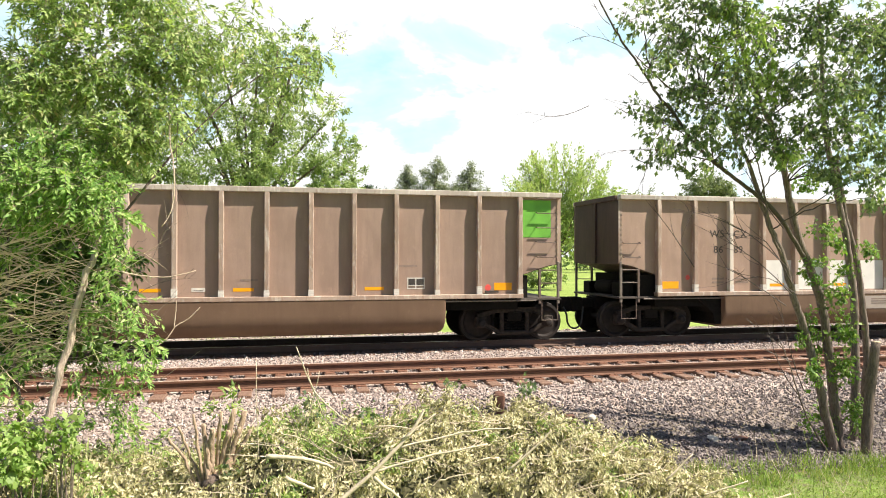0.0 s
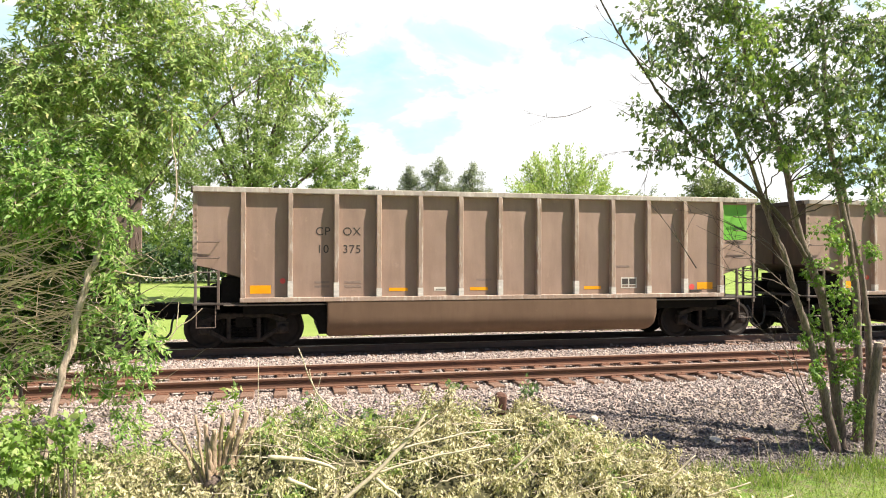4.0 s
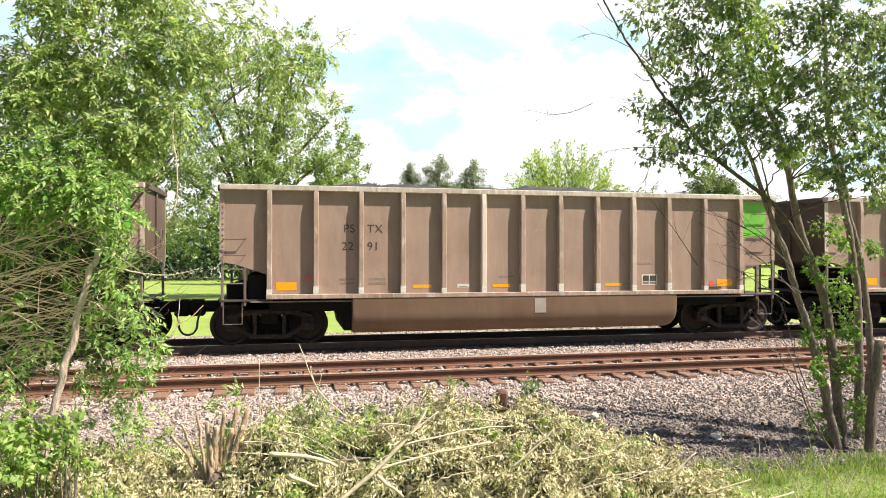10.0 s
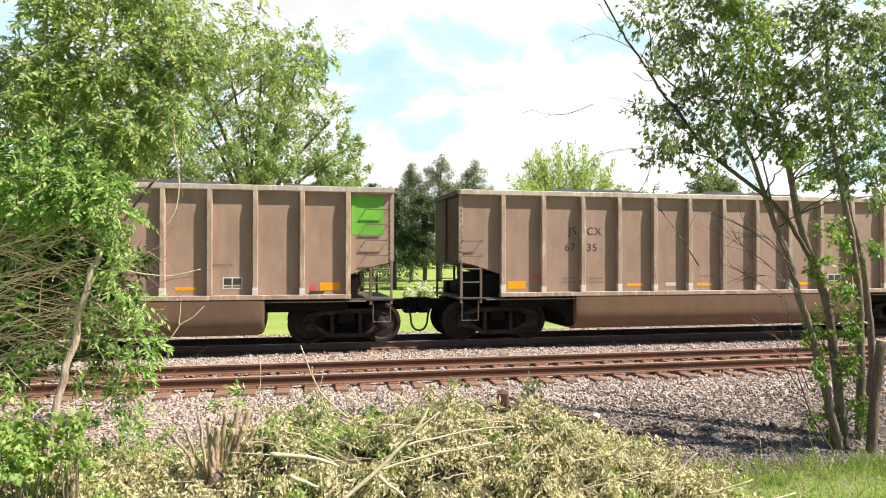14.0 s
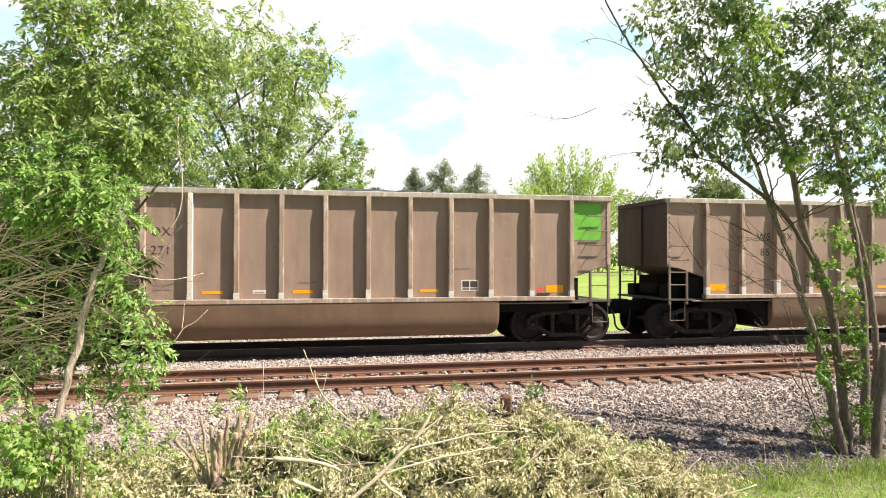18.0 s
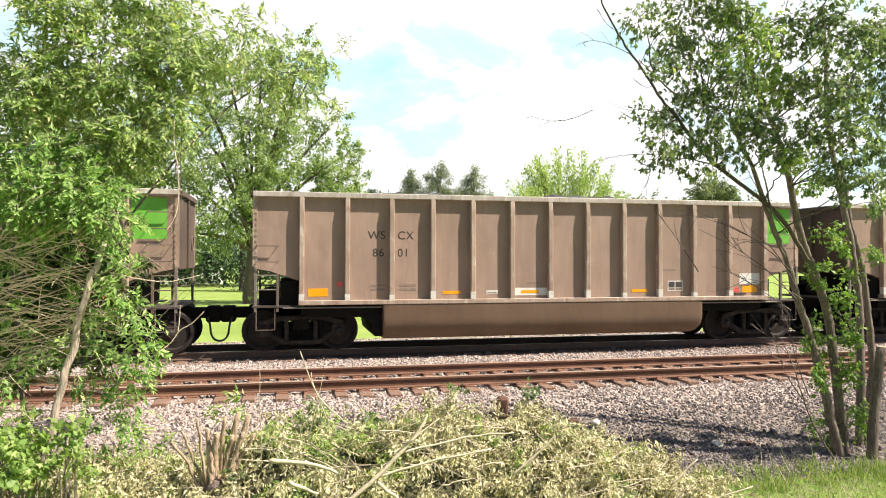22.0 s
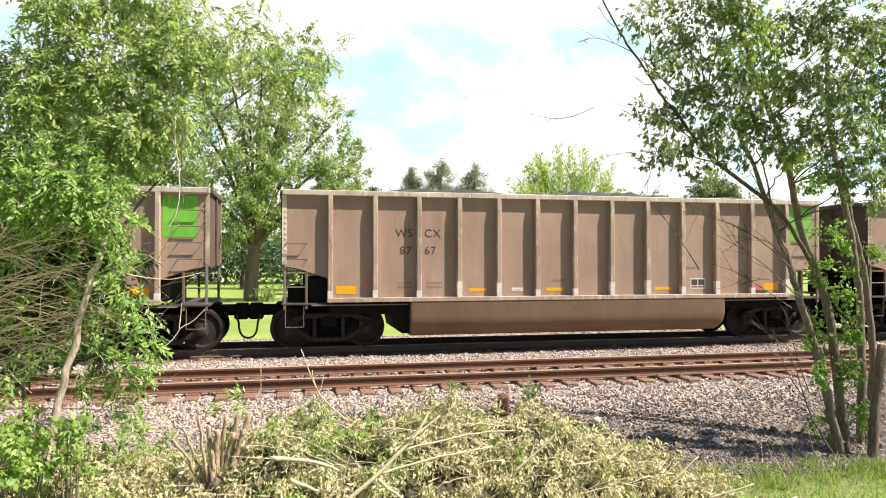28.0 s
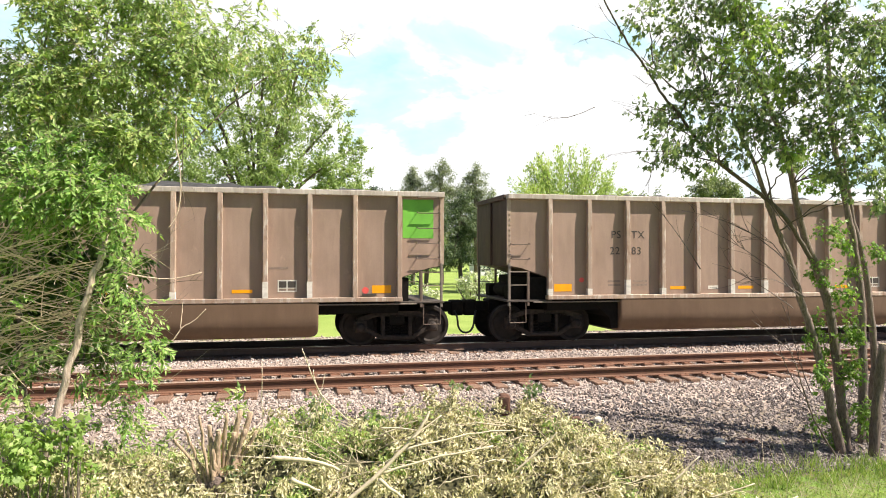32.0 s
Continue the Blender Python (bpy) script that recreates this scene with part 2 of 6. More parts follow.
SIDING = plain("white_siding", (0.78, 0.78, 0.76), 0.6, 0.0, 0.08, 2)
ROOFING = plain("grey_shingle_roof", (0.23, 0.24, 0.24), 0.85, 0.0, 0.25, 3)
PALE_ROOF = plain("pale_shingle_roof", (0.42, 0.47, 0.45), 0.85, 0.0, 0.2, 3)
GLASSY = plain("dark_window_glass", (0.04, 0.05, 0.06), 0.1)


def ground_material():
    m = Mat("ground_cover", 0.95, spec=0.2)
    c = m.node("TexCoord").outputs["Object"]
    sep = m.node("SeparateXYZ")
    m.link(c, sep.inputs[0])
    wob = m.noise(c, 0.9, 4)
    y = m.node("Math")
    y.operation = "MULTIPLY_ADD"
    y.inputs[1].default_value = 1.3
    m.link(wob, y.inputs[0])
    m.link(sep.outputs[1], y.inputs[2])                      # northing, with a ragged edge
    peb = m.node("TexVoronoi", Scale=24.0)
    m.link(c, peb.inputs["Vector"])
    gravel = m.ramp(peb.outputs["Color"], [(0.1, (0.17, 0.13, 0.115)), (0.5, (0.36, 0.29, 0.255)), (0.9, (0.50, 0.42, 0.375))])
    fine = m.noise(c, 6, 6, 0.7)
    soil = m.ramp(fine, [(0.3, (0.085, 0.07, 0.05)), (0.55, (0.19, 0.16, 0.11)), (0.75, (0.32, 0.28, 0.19))])
    lawn_n = m.noise(c, 0.35, 6, 0.6)
    lawn = m.ramp(lawn_n, [(0.3, (0.19, 0.27, 0.055)), (0.55, (0.26, 0.34, 0.085)), (0.75, (0.34, 0.39, 0.125))])
    lawn = m.mix(m.ramp(m.noise(c, 30, 3), [(0.35, (0, 0, 0)), (0.7, (0.6,) * 3)]), lawn, (0.15, 0.22, 0.045))

    def step(at, soft):
        mr = m.node("MapRange")
        mr.inputs["From Min"].default_value, mr.inputs["From Max"].default_value = at - soft, at + soft
        m.link(y.outputs[0], mr.inputs[0])
        return mr.outputs[0]

    # ditch floor below the stones, darkened for dirt and shade alike
    col = m.mix(step(11.9, 0.5), m.mix(m.ramp(peb.outputs["Color"], [(0.2, (0, 0, 0)), (0.8, (1, 1, 1))]), soil, (0.17, 0.145, 0.14)), gravel)
    col = m.mix(step(9.7, 0.3), m.mix(m.ramp(fine, [(0.4, (0, 0, 0)), (0.6, (1, 1, 1))]), soil, (0.13, 0.22, 0.04)), col)
    # strip below the train, tinted dark for coal dirt and the wagons' shade
    under = m.mix(step(17.75, 0.12), (0, 0, 0), (1, 1, 1))
    under = m.mix(step(20.6, 0.4), under, (0, 0, 0))
    col = m.mix(under, col, (0.19, 0.14, 0.118))
    edge = m.node("MapRange")
    edge.inputs["From Min"].default_value, edge.inputs["From Max"].default_value = 2.0, 9.0
    edge.inputs["To Min"].default_value, edge.inputs["To Max"].default_value = 1.0, 0.0
    m.link(sep.outputs[0], edge.inputs[0])
    far = m.node("Math")
    far.operation = "ADD"
    m.link(y.outputs[0], far.inputs[0])
    m.link(edge.outputs[0], far.inputs[1])
    mr = m.node("MapRange")
    mr.inputs["From Min"].default_value, mr.inputs["From Max"].default_value = 24.9, 25.7
    m.link(far.outputs[0], mr.inputs[0])
    col = m.mix(mr.outputs[0], col, lawn)
    col = m.mix(step(8.2, 0.9), lawn, col)
    m.color(col)
    m.bump(peb.outputs["Distance"], 0.03, 0.7)
    return m.m


LITTER = plain("dark_leaf_litter", (0.10, 0.095, 0.045), 0.95, 0.0, 0.6, 25)
GROUND = ground_material()


def cloud_material():
    """A bright spring sky: white cloud with blue openings. It glows."""
    m = Mat("cloudy_sky", 1.0)
    c = m.node("TexCoord").outputs["Object"]
    mp = m.node("Mapping")
    mp.inputs["Scale"].default_value = (0.0011, 1, 0.0019)
    m.link(c, mp.inputs["Vector"])
    n = m.node("TexNoise", Scale=3.0, Detail=9.0, Roughness=0.56, Distortion=0.5)
    m.link(mp.outputs[0], n.inputs["Vector"])
    sep = m.node("SeparateXYZ")
    m.link(c, sep.inputs[0])

    warp_n = m.node("TexNoise", Scale=4.5, Detail=6.0, Roughness=0.6)
    m.link(mp.outputs[0], warp_n.inputs["Vector"])
    warp = m.node("VectorMath")
    warp.operation = "MULTIPLY_ADD"
    warp.inputs[1].default_value = (520, 0, 300)
    m.link(warp_n.outputs["Color"], warp.inputs[0])
    shift = m.node("VectorMath")
    shift.operation = "SUBTRACT"
    shift.inputs[1].default_value = (260, 0, 150)
    m.link(c, warp.inputs[2])
    m.link(warp.outputs[0], shift.inputs[0])

    def blob(x, z, rx, rz, amount):
        a = m.node("Vector Math".replace(" ", ""))
        a.operation = "SUBTRACT"
        a.inputs[1].default_value = (x, 0, z)
        m.link(shift.outputs[0], a.inputs[0])
        b = m.node("VectorMath")
        b.operation = "DIVIDE"
        b.inputs[1].default_value = (rx, 1e6, rz)
        m.link(a.outputs[0], b.inputs[0])
        ln = m.node("VectorMath")
        ln.operation = "LENGTH"
        m.link(b.outputs[0], ln.inputs[0])
        mr = m.node("MapRange")
        mr.inputs["From Min"].default_value, mr.inputs["From Max"].default_value = 1.25, 0.2
        mr.inputs["To Max"].default_value = amount
        m.link(ln.outputs["Value"], mr.inputs[0])
        return mr.outputs[0]

    total = n.outputs["Fac"]
    for hole in [(118, 407, 159, 61, 0.22), (269, 288, 146, 61, 0.19), (428, 344, 110, 85, 0.12), (675, 511, 85, 61, 0.12), (-523, 413, 85, 98, 0.16), (-33, 457, 73, 49, 0.1), (226, 365, 73, 73, 0.08), (1464, 372, 61, 110, 0.12)]:
        add = m.node("Math")
        add.operation = "ADD"
        m.link(total, add.inputs[0])
        m.link(blob(*hole), add.inputs[1])
        total = add.outputs[0]
    col = m.ramp(total, [(0.54, (1.0, 1.0, 1.0)), (0.575, (0.92, 0.97, 1.0)), (0.62, (0.72, 0.905, 0.985)), (0.80, (0.56, 0.83, 0.95))])
    bank = m.node("Math")
    bank.operation = "MULTIPLY"
    m.link(blob(*(-5, 523, 170, 70, 0.75)), bank.inputs[0])
    m.link(m.ramp(n.outputs["Fac"], [(0.36, (0.4, 0.4, 0.4)), (0.55, (1, 1, 1))]), bank.inputs[1])
    col = m.mix(bank.outputs[0], col, (0.80, 0.765, 0.83))
    e = m.node("Emission", Strength=0.53)
    m.link(col, e.inputs["Color"])
    m.link(e.outputs[0], m.t.nodes["Material Output"].inputs["Surface"])
    return m.m


CLOUDS = cloud_material()


# ---- mesh helpers ----
def mesh_object(name, me, material, parent=None, label=""):
    if material:
        me.materials.append(material)
    ob = new(name, me)
    if parent is not None:
        ob.parent = parent
    if label:
        ob["label"] = label
    return ob


def part(name, bm, material, parent, label=""):
    """Links a bmesh as one mesh object under a thing or a part."""
    me = bpy.data.meshes.new(name)
    bmesh.ops.recalc_face_normals(bm, faces=bm.faces)
    bm.to_mesh(me)
    bm.free()
    return mesh_object(name, me, material, parent, label)


def arrays(name, verts, faces, material, parent=None, label=""):
    me = bpy.data.meshes.new(name)
    me.from_pydata(np.asarray(verts, dtype=np.float32), [], np.asarray(faces))
    return mesh_object(name, me, material, parent, label)


def thing(name, at=(0, 0, 0), label="", category="", group="", kind=""):
    ob = new(name)
    ob.location = at
    return tagged(ob, label, category, group, kind)


def add_box(bm, x0, x1, y0, y1, z0, z1, bevel=0.0, m=None):
    r = bmesh.ops.create_cube(bm, size=1.0)["verts"]
    for v in r:
        v.co = Vector((x0 + (v.co.x + 0.5) * (x1 - x0), y0 + (v.co.y + 0.5) * (y1 - y0), z0 + (v.co.z + 0.5) * (z1 - z0)))
        if m:
            v.co = m @ v.co
    if bevel:
        edges = list({e for v in r for e in v.link_edges})
        bmesh.ops.bevel(bm, geom=edges, offset=bevel, segments=1, affect="EDGES")


def box(*a, bevel=0.006):
    bm = bmesh.new()
    add_box(bm, *a, bevel=bevel)
    return bm


def add_bar(bm, p, q, w, h, bevel=0.0):
    """A square bar from p to q, w wide along y and h thick."""
    p, q = Vector(p), Vector(q)
    d = q - p
    side = Vector((0, 1, 0)) if abs(d.normalized().y) < 0.9 else Vector((1, 0, 0))
    up = d.normalized().cross(side).normalized()
    side = up.cross(d.normalized()).normalized()
    m = Matrix((side, d.normalized(), up)).transposed().to_4x4()
    m.translation = p
    add_box(bm, -w / 2, w / 2, 0, d.length, -h / 2, h / 2, bevel, m)


def add_prism(bm, outline, y0, y1):
    """An outline of (x, z) points drawn out along y."""
    a = [bm.verts.new((x, y0, z)) for x, z in outline]
    b = [bm.verts.new((x, y1, z)) for x, z in outline]
    bm.faces.new(a)
    bm.faces.new(b[::-1])
    for i in range(len(a)):
        j = (i + 1) % len(a)
        bm.faces.new((a[i], b[i], b[j], a[j]))


def add_lathe(bm, profile, axis="y", seg=20, at=(0, 0, 0)):
    """A profile of (radius, height) turned round an axis."""
    at = Vector(at)
    rings = []
    for r, h in profile:
        ring = []
        for i in range(seg):
            a = math.tau * i / seg
            c = (r * math.cos(a), h, r * math.sin(a)) if axis == "y" else (r * math.cos(a), r * math.sin(a), h)
            ring.append(bm.verts.new(at + Vector(c)))
        rings.append(ring)
    for p, q in zip(rings, rings[1:]):
        for i in range(seg):
            bm.faces.new((p[i], p[(i + 1) % seg], q[(i + 1) % seg], q[i]))
    bm.faces.new(rings[0])
    bm.faces.new(rings[-1][::-1])


def add_tube(bm, pts, radii, n=6):
    """A round tapering tube along points."""
    pts = [Vector(p) for p in pts]
    if isinstance(radii, (int, float)):
        radii = [radii] * len(pts)
    rings = []
    ref = Vector((0.31, 0.52, 0.79))
    for i, p in enumerate(pts):
        d = (pts[min(i + 1, len(pts) - 1)] - pts[max(i - 1, 0)]).normalized()
        u = d.cross(ref)
        u = (u if u.length > 0.05 else d.cross(Vector((1, 0, 0)))).normalized()
        w = d.cross(u)
        rings.append([bm.verts.new(p + radii[i] * (u * math.cos(math.tau * k / n) + w * math.sin(math.tau * k / n))) for k in range(n)])
    for a, b in zip(rings, rings[1:]):
        for k in range(n):
            bm.faces.new((a[k], a[(k + 1) % n], b[(k + 1) % n], b[k]))
    bm.faces.new(rings[0][::-1])
    bm.faces.new(rings[-1])


def curve_points(pts, n=4, jitter=0.0, rng=random):
    """Points on a smooth line through pts."""
    pts = [Vector(p) for p in pts]
    out = []
    for i in range(len(pts) - 1):
        p0, p1, p2, p3 = pts[max(i - 1, 0)], pts[i], pts[i + 1], pts[min(i + 2, len(pts) - 1)]
        for k in range(n):
            t = k / n
            v = 0.5 * (2 * p1 + (p2 - p0) * t + (2 * p0 - 5 * p1 + 4 * p2 - p3) * t * t + (3 * p1 - p0 - 3 * p2 + p3) * t ** 3)
            out.append(v + Vector([rng.uniform(-jitter, jitter) for _ in range(3)]))
    out.append(pts[-1])
    return out


def unit(v):
    return v / np.maximum(np.linalg.norm(v, axis=-1, keepdims=True), 1e-6)


def leaf_arrays(base, way, face, length, width, lobed=False):
    """Many folded leaves: base points, directions, facing, sizes."""
    way, side = unit(way), unit(np.cross(way, face))
    up = np.cross(side, way)
    L, W = length[:, None], width[:, None]
    if lobed:
        pts = [base, base + way * L * 0.42 + side * W * 0.36, base + way * L * 0.62 + side * W * 0.60 - up * W * 0.34,
               base + way * L * 0.66 + side * W * 0.2, base + way * L - up * L * 0.22, base + way * L * 0.66 - side * W * 0.2,
               base + way * L * 0.62 - side * W * 0.60 - up * W * 0.34, base + way * L * 0.42 - side * W * 0.36]
        tri = [(0, 1, 7), (1, 2, 3), (7, 5, 6), (1, 3, 7), (7, 3, 5), (3, 4, 5)]
    else:
        pts = [base, base + way * L * 0.45 + side * W * 0.5 + up * W * 0.12, base + way * L - up * L * 0.1,
               base + way * L * 0.45 - side * W * 0.5 + up * W * 0.12, base + way * L * 0.5 - up * W * 0.08]
        tri = [(0, 1, 4), (0, 4, 3), (1, 2, 4), (4, 2, 3)]
    n, k = len(base), len(pts)
    v = np.stack(pts, 1).reshape(-1, 3)
    f = (np.arange(n)[:, None, None] * k + np.array(tri)[None]).reshape(-1, 3)
    return v, f


def stick_arrays(a, b, ra, rb):
    """Many three-sided sticks from a to b."""
    d = unit(b - a)
    u = unit(np.cross(d, np.array([0.3, 0.5, 0.8])))
    w = np.cross(d, u)
    v = []
    for p, r in ((a, ra), (b, rb)):
        for k in range(3):
            t = math.tau * k / 3
            v.append(p + r[:, None] * (u * math.cos(t) + w * math.sin(t)))
    v = np.stack(v, 1).reshape(-1, 3)
    tri = [(0, 1, 4), (0, 4, 3), (1, 2, 5), (1, 5, 4), (2, 0, 3), (2, 3, 5)]
    f = (np.arange(len(a))[:, None, None] * 6 + np.array(tri)[None]).reshape(-1, 3)
    return v, f


def foliage(parent, rng, center, radii, count, leaf, material, twig_mat=None, lobed=False, droop=0.35, twigs=None, name="foliage", ratio=0.36, far=False, pinnate=False):
    """One clump of leaves on short twigs round a centre, with an uneven outline and gaps."""
    center, radii = np.array(center, float), np.array(radii, float)
    nt = twigs or max(5, count // 42)
    dirs = unit(rng.normal(size=(nt, 3)))
    mid = dirs * radii * rng.uniform(0.05, 1.0, (nt, 1)) ** 0.55
    aim_way = unit(dirs * 0.55 + rng.normal(size=(nt, 3)) * 0.55 + np.array([0, 0, 0.15]))
    half = aim_way * radii.mean() * rng.uniform(0.16, 0.42, (nt, 1))
    start, end = mid - half, mid + half
    end[:, 2] -= droop * rng.uniform(0, 0.35, nt) * radii[2]
    if pinnate:
        nt = max(6, count // 13)
        dirs = unit(rng.normal(size=(nt, 3)))
        start = dirs * radii * 0.78 * rng.uniform(0.05, 1.0, (nt, 1)) ** 0.5
        aim_way = unit(dirs * 0.5 + rng.normal(size=(nt, 3)) * 0.6 + np.array([0.1, -0.2, -0.35]))
        end = start + aim_way * rng.uniform(0.16, 0.32, (nt, 1))
        which = np.arange(count) % nt
        t = 0.15 + 0.85 * (np.arange(count) // nt) / max(1, count // nt)
        stem = unit(end - start)[which]
        base = start[which] + (end - start)[which] * t[:, None] + rng.normal(size=(count, 3)) * leaf * 0.10
        base[:, 2] -= 0.09 * t ** 2
        flat = unit(rng.normal(size=(nt, 3)) * 0.35 + np.array([0.3, -0.45, 0.75]))[which]
        side = np.cross(stem, flat) * np.where((np.arange(count) // nt) % 2 == 0, 1.0, -1.0)[:, None]
        way = stem * 0.6 + side * 0.75 + rng.normal(size=(count, 3)) * 0.2 + np.array([0, 0, -droop * 0.7])
        L = leaf * rng.uniform(0.7, 1.3, count)
        v, f = leaf_arrays(base, way, flat + rng.normal(size=(count, 3)) * 0.25, L, L * ratio * rng.uniform(0.8, 1.2, count))
        ob = arrays(name, v, f, material, parent)
        ob.location = center
        tv, tf = stick_arrays(start, end, np.full(nt, 0.004), np.full(nt, 0.0015))
        arrays("twig_spray", tv, tf, twig_mat, ob)["kind"] = "stuff"
        return ob
    which = rng.integers(0, nt, count)
    t = rng.uniform(0.15, 1.0, count) ** 0.8
    base = start[which] + (end - start)[which] * t[:, None] + rng.normal(size=(count, 3)) * leaf * 0.48
    way = unit((end - start)[which]) * 0.6 + rng.normal(size=(count, 3)) * 0.55
    way[:, 2] -= droop
    face = rng.normal(size=(count, 3)) * 0.6 + np.array([0.35, -0.35, 0.8])
    L = leaf * rng.uniform(0.6, 1.35, count)
    v, f = leaf_arrays(base, way, face, L, L * (0.60 if lobed else ratio) * rng.uniform(0.8, 1.2, count), lobed)
    ob = arrays(name, v, f, material, parent)
    ob.location = center
    if twig_mat and not far:
        tv, tf = stick_arrays(start, end, np.full(nt, leaf * 0.05 + 0.003), np.full(nt, 0.002))
        tw = arrays("twig_spray", tv, tf, twig_mat, ob)
        tw["kind"] = "stuff"
    return ob


# ---- ground and sky ----
def ground_height(x, y):
    """The lie of the land: a bank, a ditch, the ballast bed, then a lawn."""
    ys = [-600, 0, 3, 6, 7.6, 9.6, 10.3, 12.05, 12.6, 15.6, 19.75, 20.5, 23.6, 24.8, 60, 900, 1600]
    zs = [0.6, 0.55, 0.32, -0.42, -0.84, -0.88, -0.80, -0.30, -0.235, -0.22, -0.20, -0.42, -0.46, -0.66, -1.0, -1.2, -1.2]
    z = np.interp(y, ys, zs)
    soft = (np.sin(x * 1.7 + y * 0.9) + np.sin(x * 0.63 - y * 1.9 + 2)) * 0.03 * np.clip((11.5 - y) / 2, 0, 1)
    return z + soft


def build_ground():
    xs = np.concatenate([np.linspace(-1500, -60, 12), np.linspace(-40, -14, 8), np.linspace(-12, 22, 120), np.linspace(25, 60, 10), np.linspace(90, 1500, 12)])
    ys = np.concatenate([np.linspace(-500, -20, 8), np.linspace(-10, 6, 14), np.linspace(6.5, 13, 40), np.linspace(13.5, 24, 22), np.linspace(26, 80, 12), np.linspace(110, 1600, 12)])
    gx, gy = np.meshgrid(xs, ys)
    v = np.stack([gx, gy, ground_height(gx, gy)], -1).reshape(-1, 3)
    nx = len(xs)
    i = (np.arange(len(ys) - 1)[:, None] * nx + np.arange(nx - 1)).reshape(-1)
    f = np.stack([i, i + 1, i + 1 + nx, i + nx], 1)
    g = arrays("ground", v, f, GROUND)
    tagged(g, "grassy bank, bare ditch, railway ballast bed and mown lawn", "ground", kind="structure")


build_ground()

sky_bm = bmesh.new()
for quad in [((-2600, 0, -60), (3600, 0, -60), (3600, 0, 2600), (-2600, 0, 2600))]:
    sky_bm.faces.new([sky_bm.verts.new(q) for q in quad])
backdrop = part("sky_backdrop", sky_bm, CLOUDS, None)
backdrop.location = (0, 1500, 0)
tagged(backdrop, "bright sky of white cloud with pale blue openings", "sky", kind="structure")

# ---- tracks ----
NEAR_Y, FAR_Y = 13.81, 18.35
RAIL_OUTLINE = [(-0.076, -0.172), (0.076, -0.172), (0.076, -0.160), (0.012, -0.140), (0.010, -0.045), (0.037, -0.034), (0.037, -0.006), (0.030, 0.0), (-0.030, 0.0), (-0.037, -0.006), (-0.037, -0.034), (-0.010, -0.045), (-0.012, -0.140), (-0.076, -0.160)]


def build_track(name, y, label, steel=RAIL, head=RAILTOP):
    track = thing(name, (0, y, 0), label, "railway track", kind="structure")
    for side in (-0.755, 0.755):
        bm = bmesh.new()
        a = [bm.verts.new((-760, side + u, z)) for u, z in RAIL_OUTLINE]
        b = [bm.verts.new((760, side + u, z)) for u, z in RAIL_OUTLINE]
        for i in range(len(a)):
            j = (i + 1) % len(a)
            bm.faces.new((a[i], a[j], b[j], b[i]))
        rail = part("rail", bm, steel, track, "rusty steel rail")
        bm = bmesh.new()
        add_box(bm, -760, 760, side - 0.026, side + 0.026, 0.0005, 0.003)
        part("rail_head", bm, head, rail, "worn lighter running band")
    return track


near_track = build_track("near_track", NEAR_Y, "empty rusty railway track on wooden sleepers in ballast")
far_track = build_track("far_track", FAR_Y, "railway track carrying the coal train", RAIL_DARK, RAIL_BRIGHT)


def sleepers(track, near):
    rng = np.random.default_rng(3)
    bm = bmesh.new()
    add_box(bm, -0.115, 0.115, -1.30, 1.30, -0.36, -0.186, bevel=0.012)
    me = bpy.data.meshes.new("sleeper")
    bm.to_mesh(me)
    bm.free()
    me.materials.append(TIE)
    bm = bmesh.new()
    add_box(bm, -0.10, 0.10, -0.19, 0.19, -0.188, -0.170, bevel=0.004)
    for sx in (-0.06, 0.06):
        for sy in (-0.105, 0.105):
            add_box(bm, sx - 0.012, sx + 0.012, sy - 0.016, sy + 0.016, -0.172, -0.150, bevel=0.003)
    mp = bpy.data.meshes.new("tie_plate")
    bm.to_mesh(mp)
    bm.free()
    mp.materials.append(PLATE)
    xs = np.arange(-9.0, 23.0, 0.495) if near else []
    for x in xs:
        tie = new("sleeper", me)
        tie.parent = track
        tie.location = (x + rng.normal() * 0.02, rng.normal() * 0.03, rng.normal() * 0.006)
        tie.rotation_euler = (0, 0, rng.normal() * 0.015)
        for side in (-0.755, 0.755):
            pl = new("tie_plate", mp)
            pl.parent = tie
            pl.location = (0, side - tie.location.y, 0)
    # the rest of the line, beyond where single sleepers can be told
    rest = [x for x in np.arange(-90, 90, 0.495) if not near or x < -9.2 or x > 23.2]
    box_v = np.array([(sx * 0.115, sy * 1.3, z) for z in (-0.36, -0.186) for sx, sy in ((-1, -1), (1, -1), (1, 1), (-1, 1))])
    box_f = np.array([(4, 5, 6, 7), (0, 1, 5, 4), (1, 2, 6, 5), (2, 3, 7, 6), (3, 0, 4, 7)])
    off = np.stack([np.array(rest), rng.normal(size=len(rest)) * 0.03, np.zeros(len(rest))], 1)
    v = (off[:, None] + box_v[None]).reshape(-1, 3)
    f = (np.arange(len(rest))[:, None, None] * 8 + box_f[None]).reshape(-1, 4)
    ob = arrays("sleepers", v, f, TIE, track)
    ob["kind"] = "stuff"


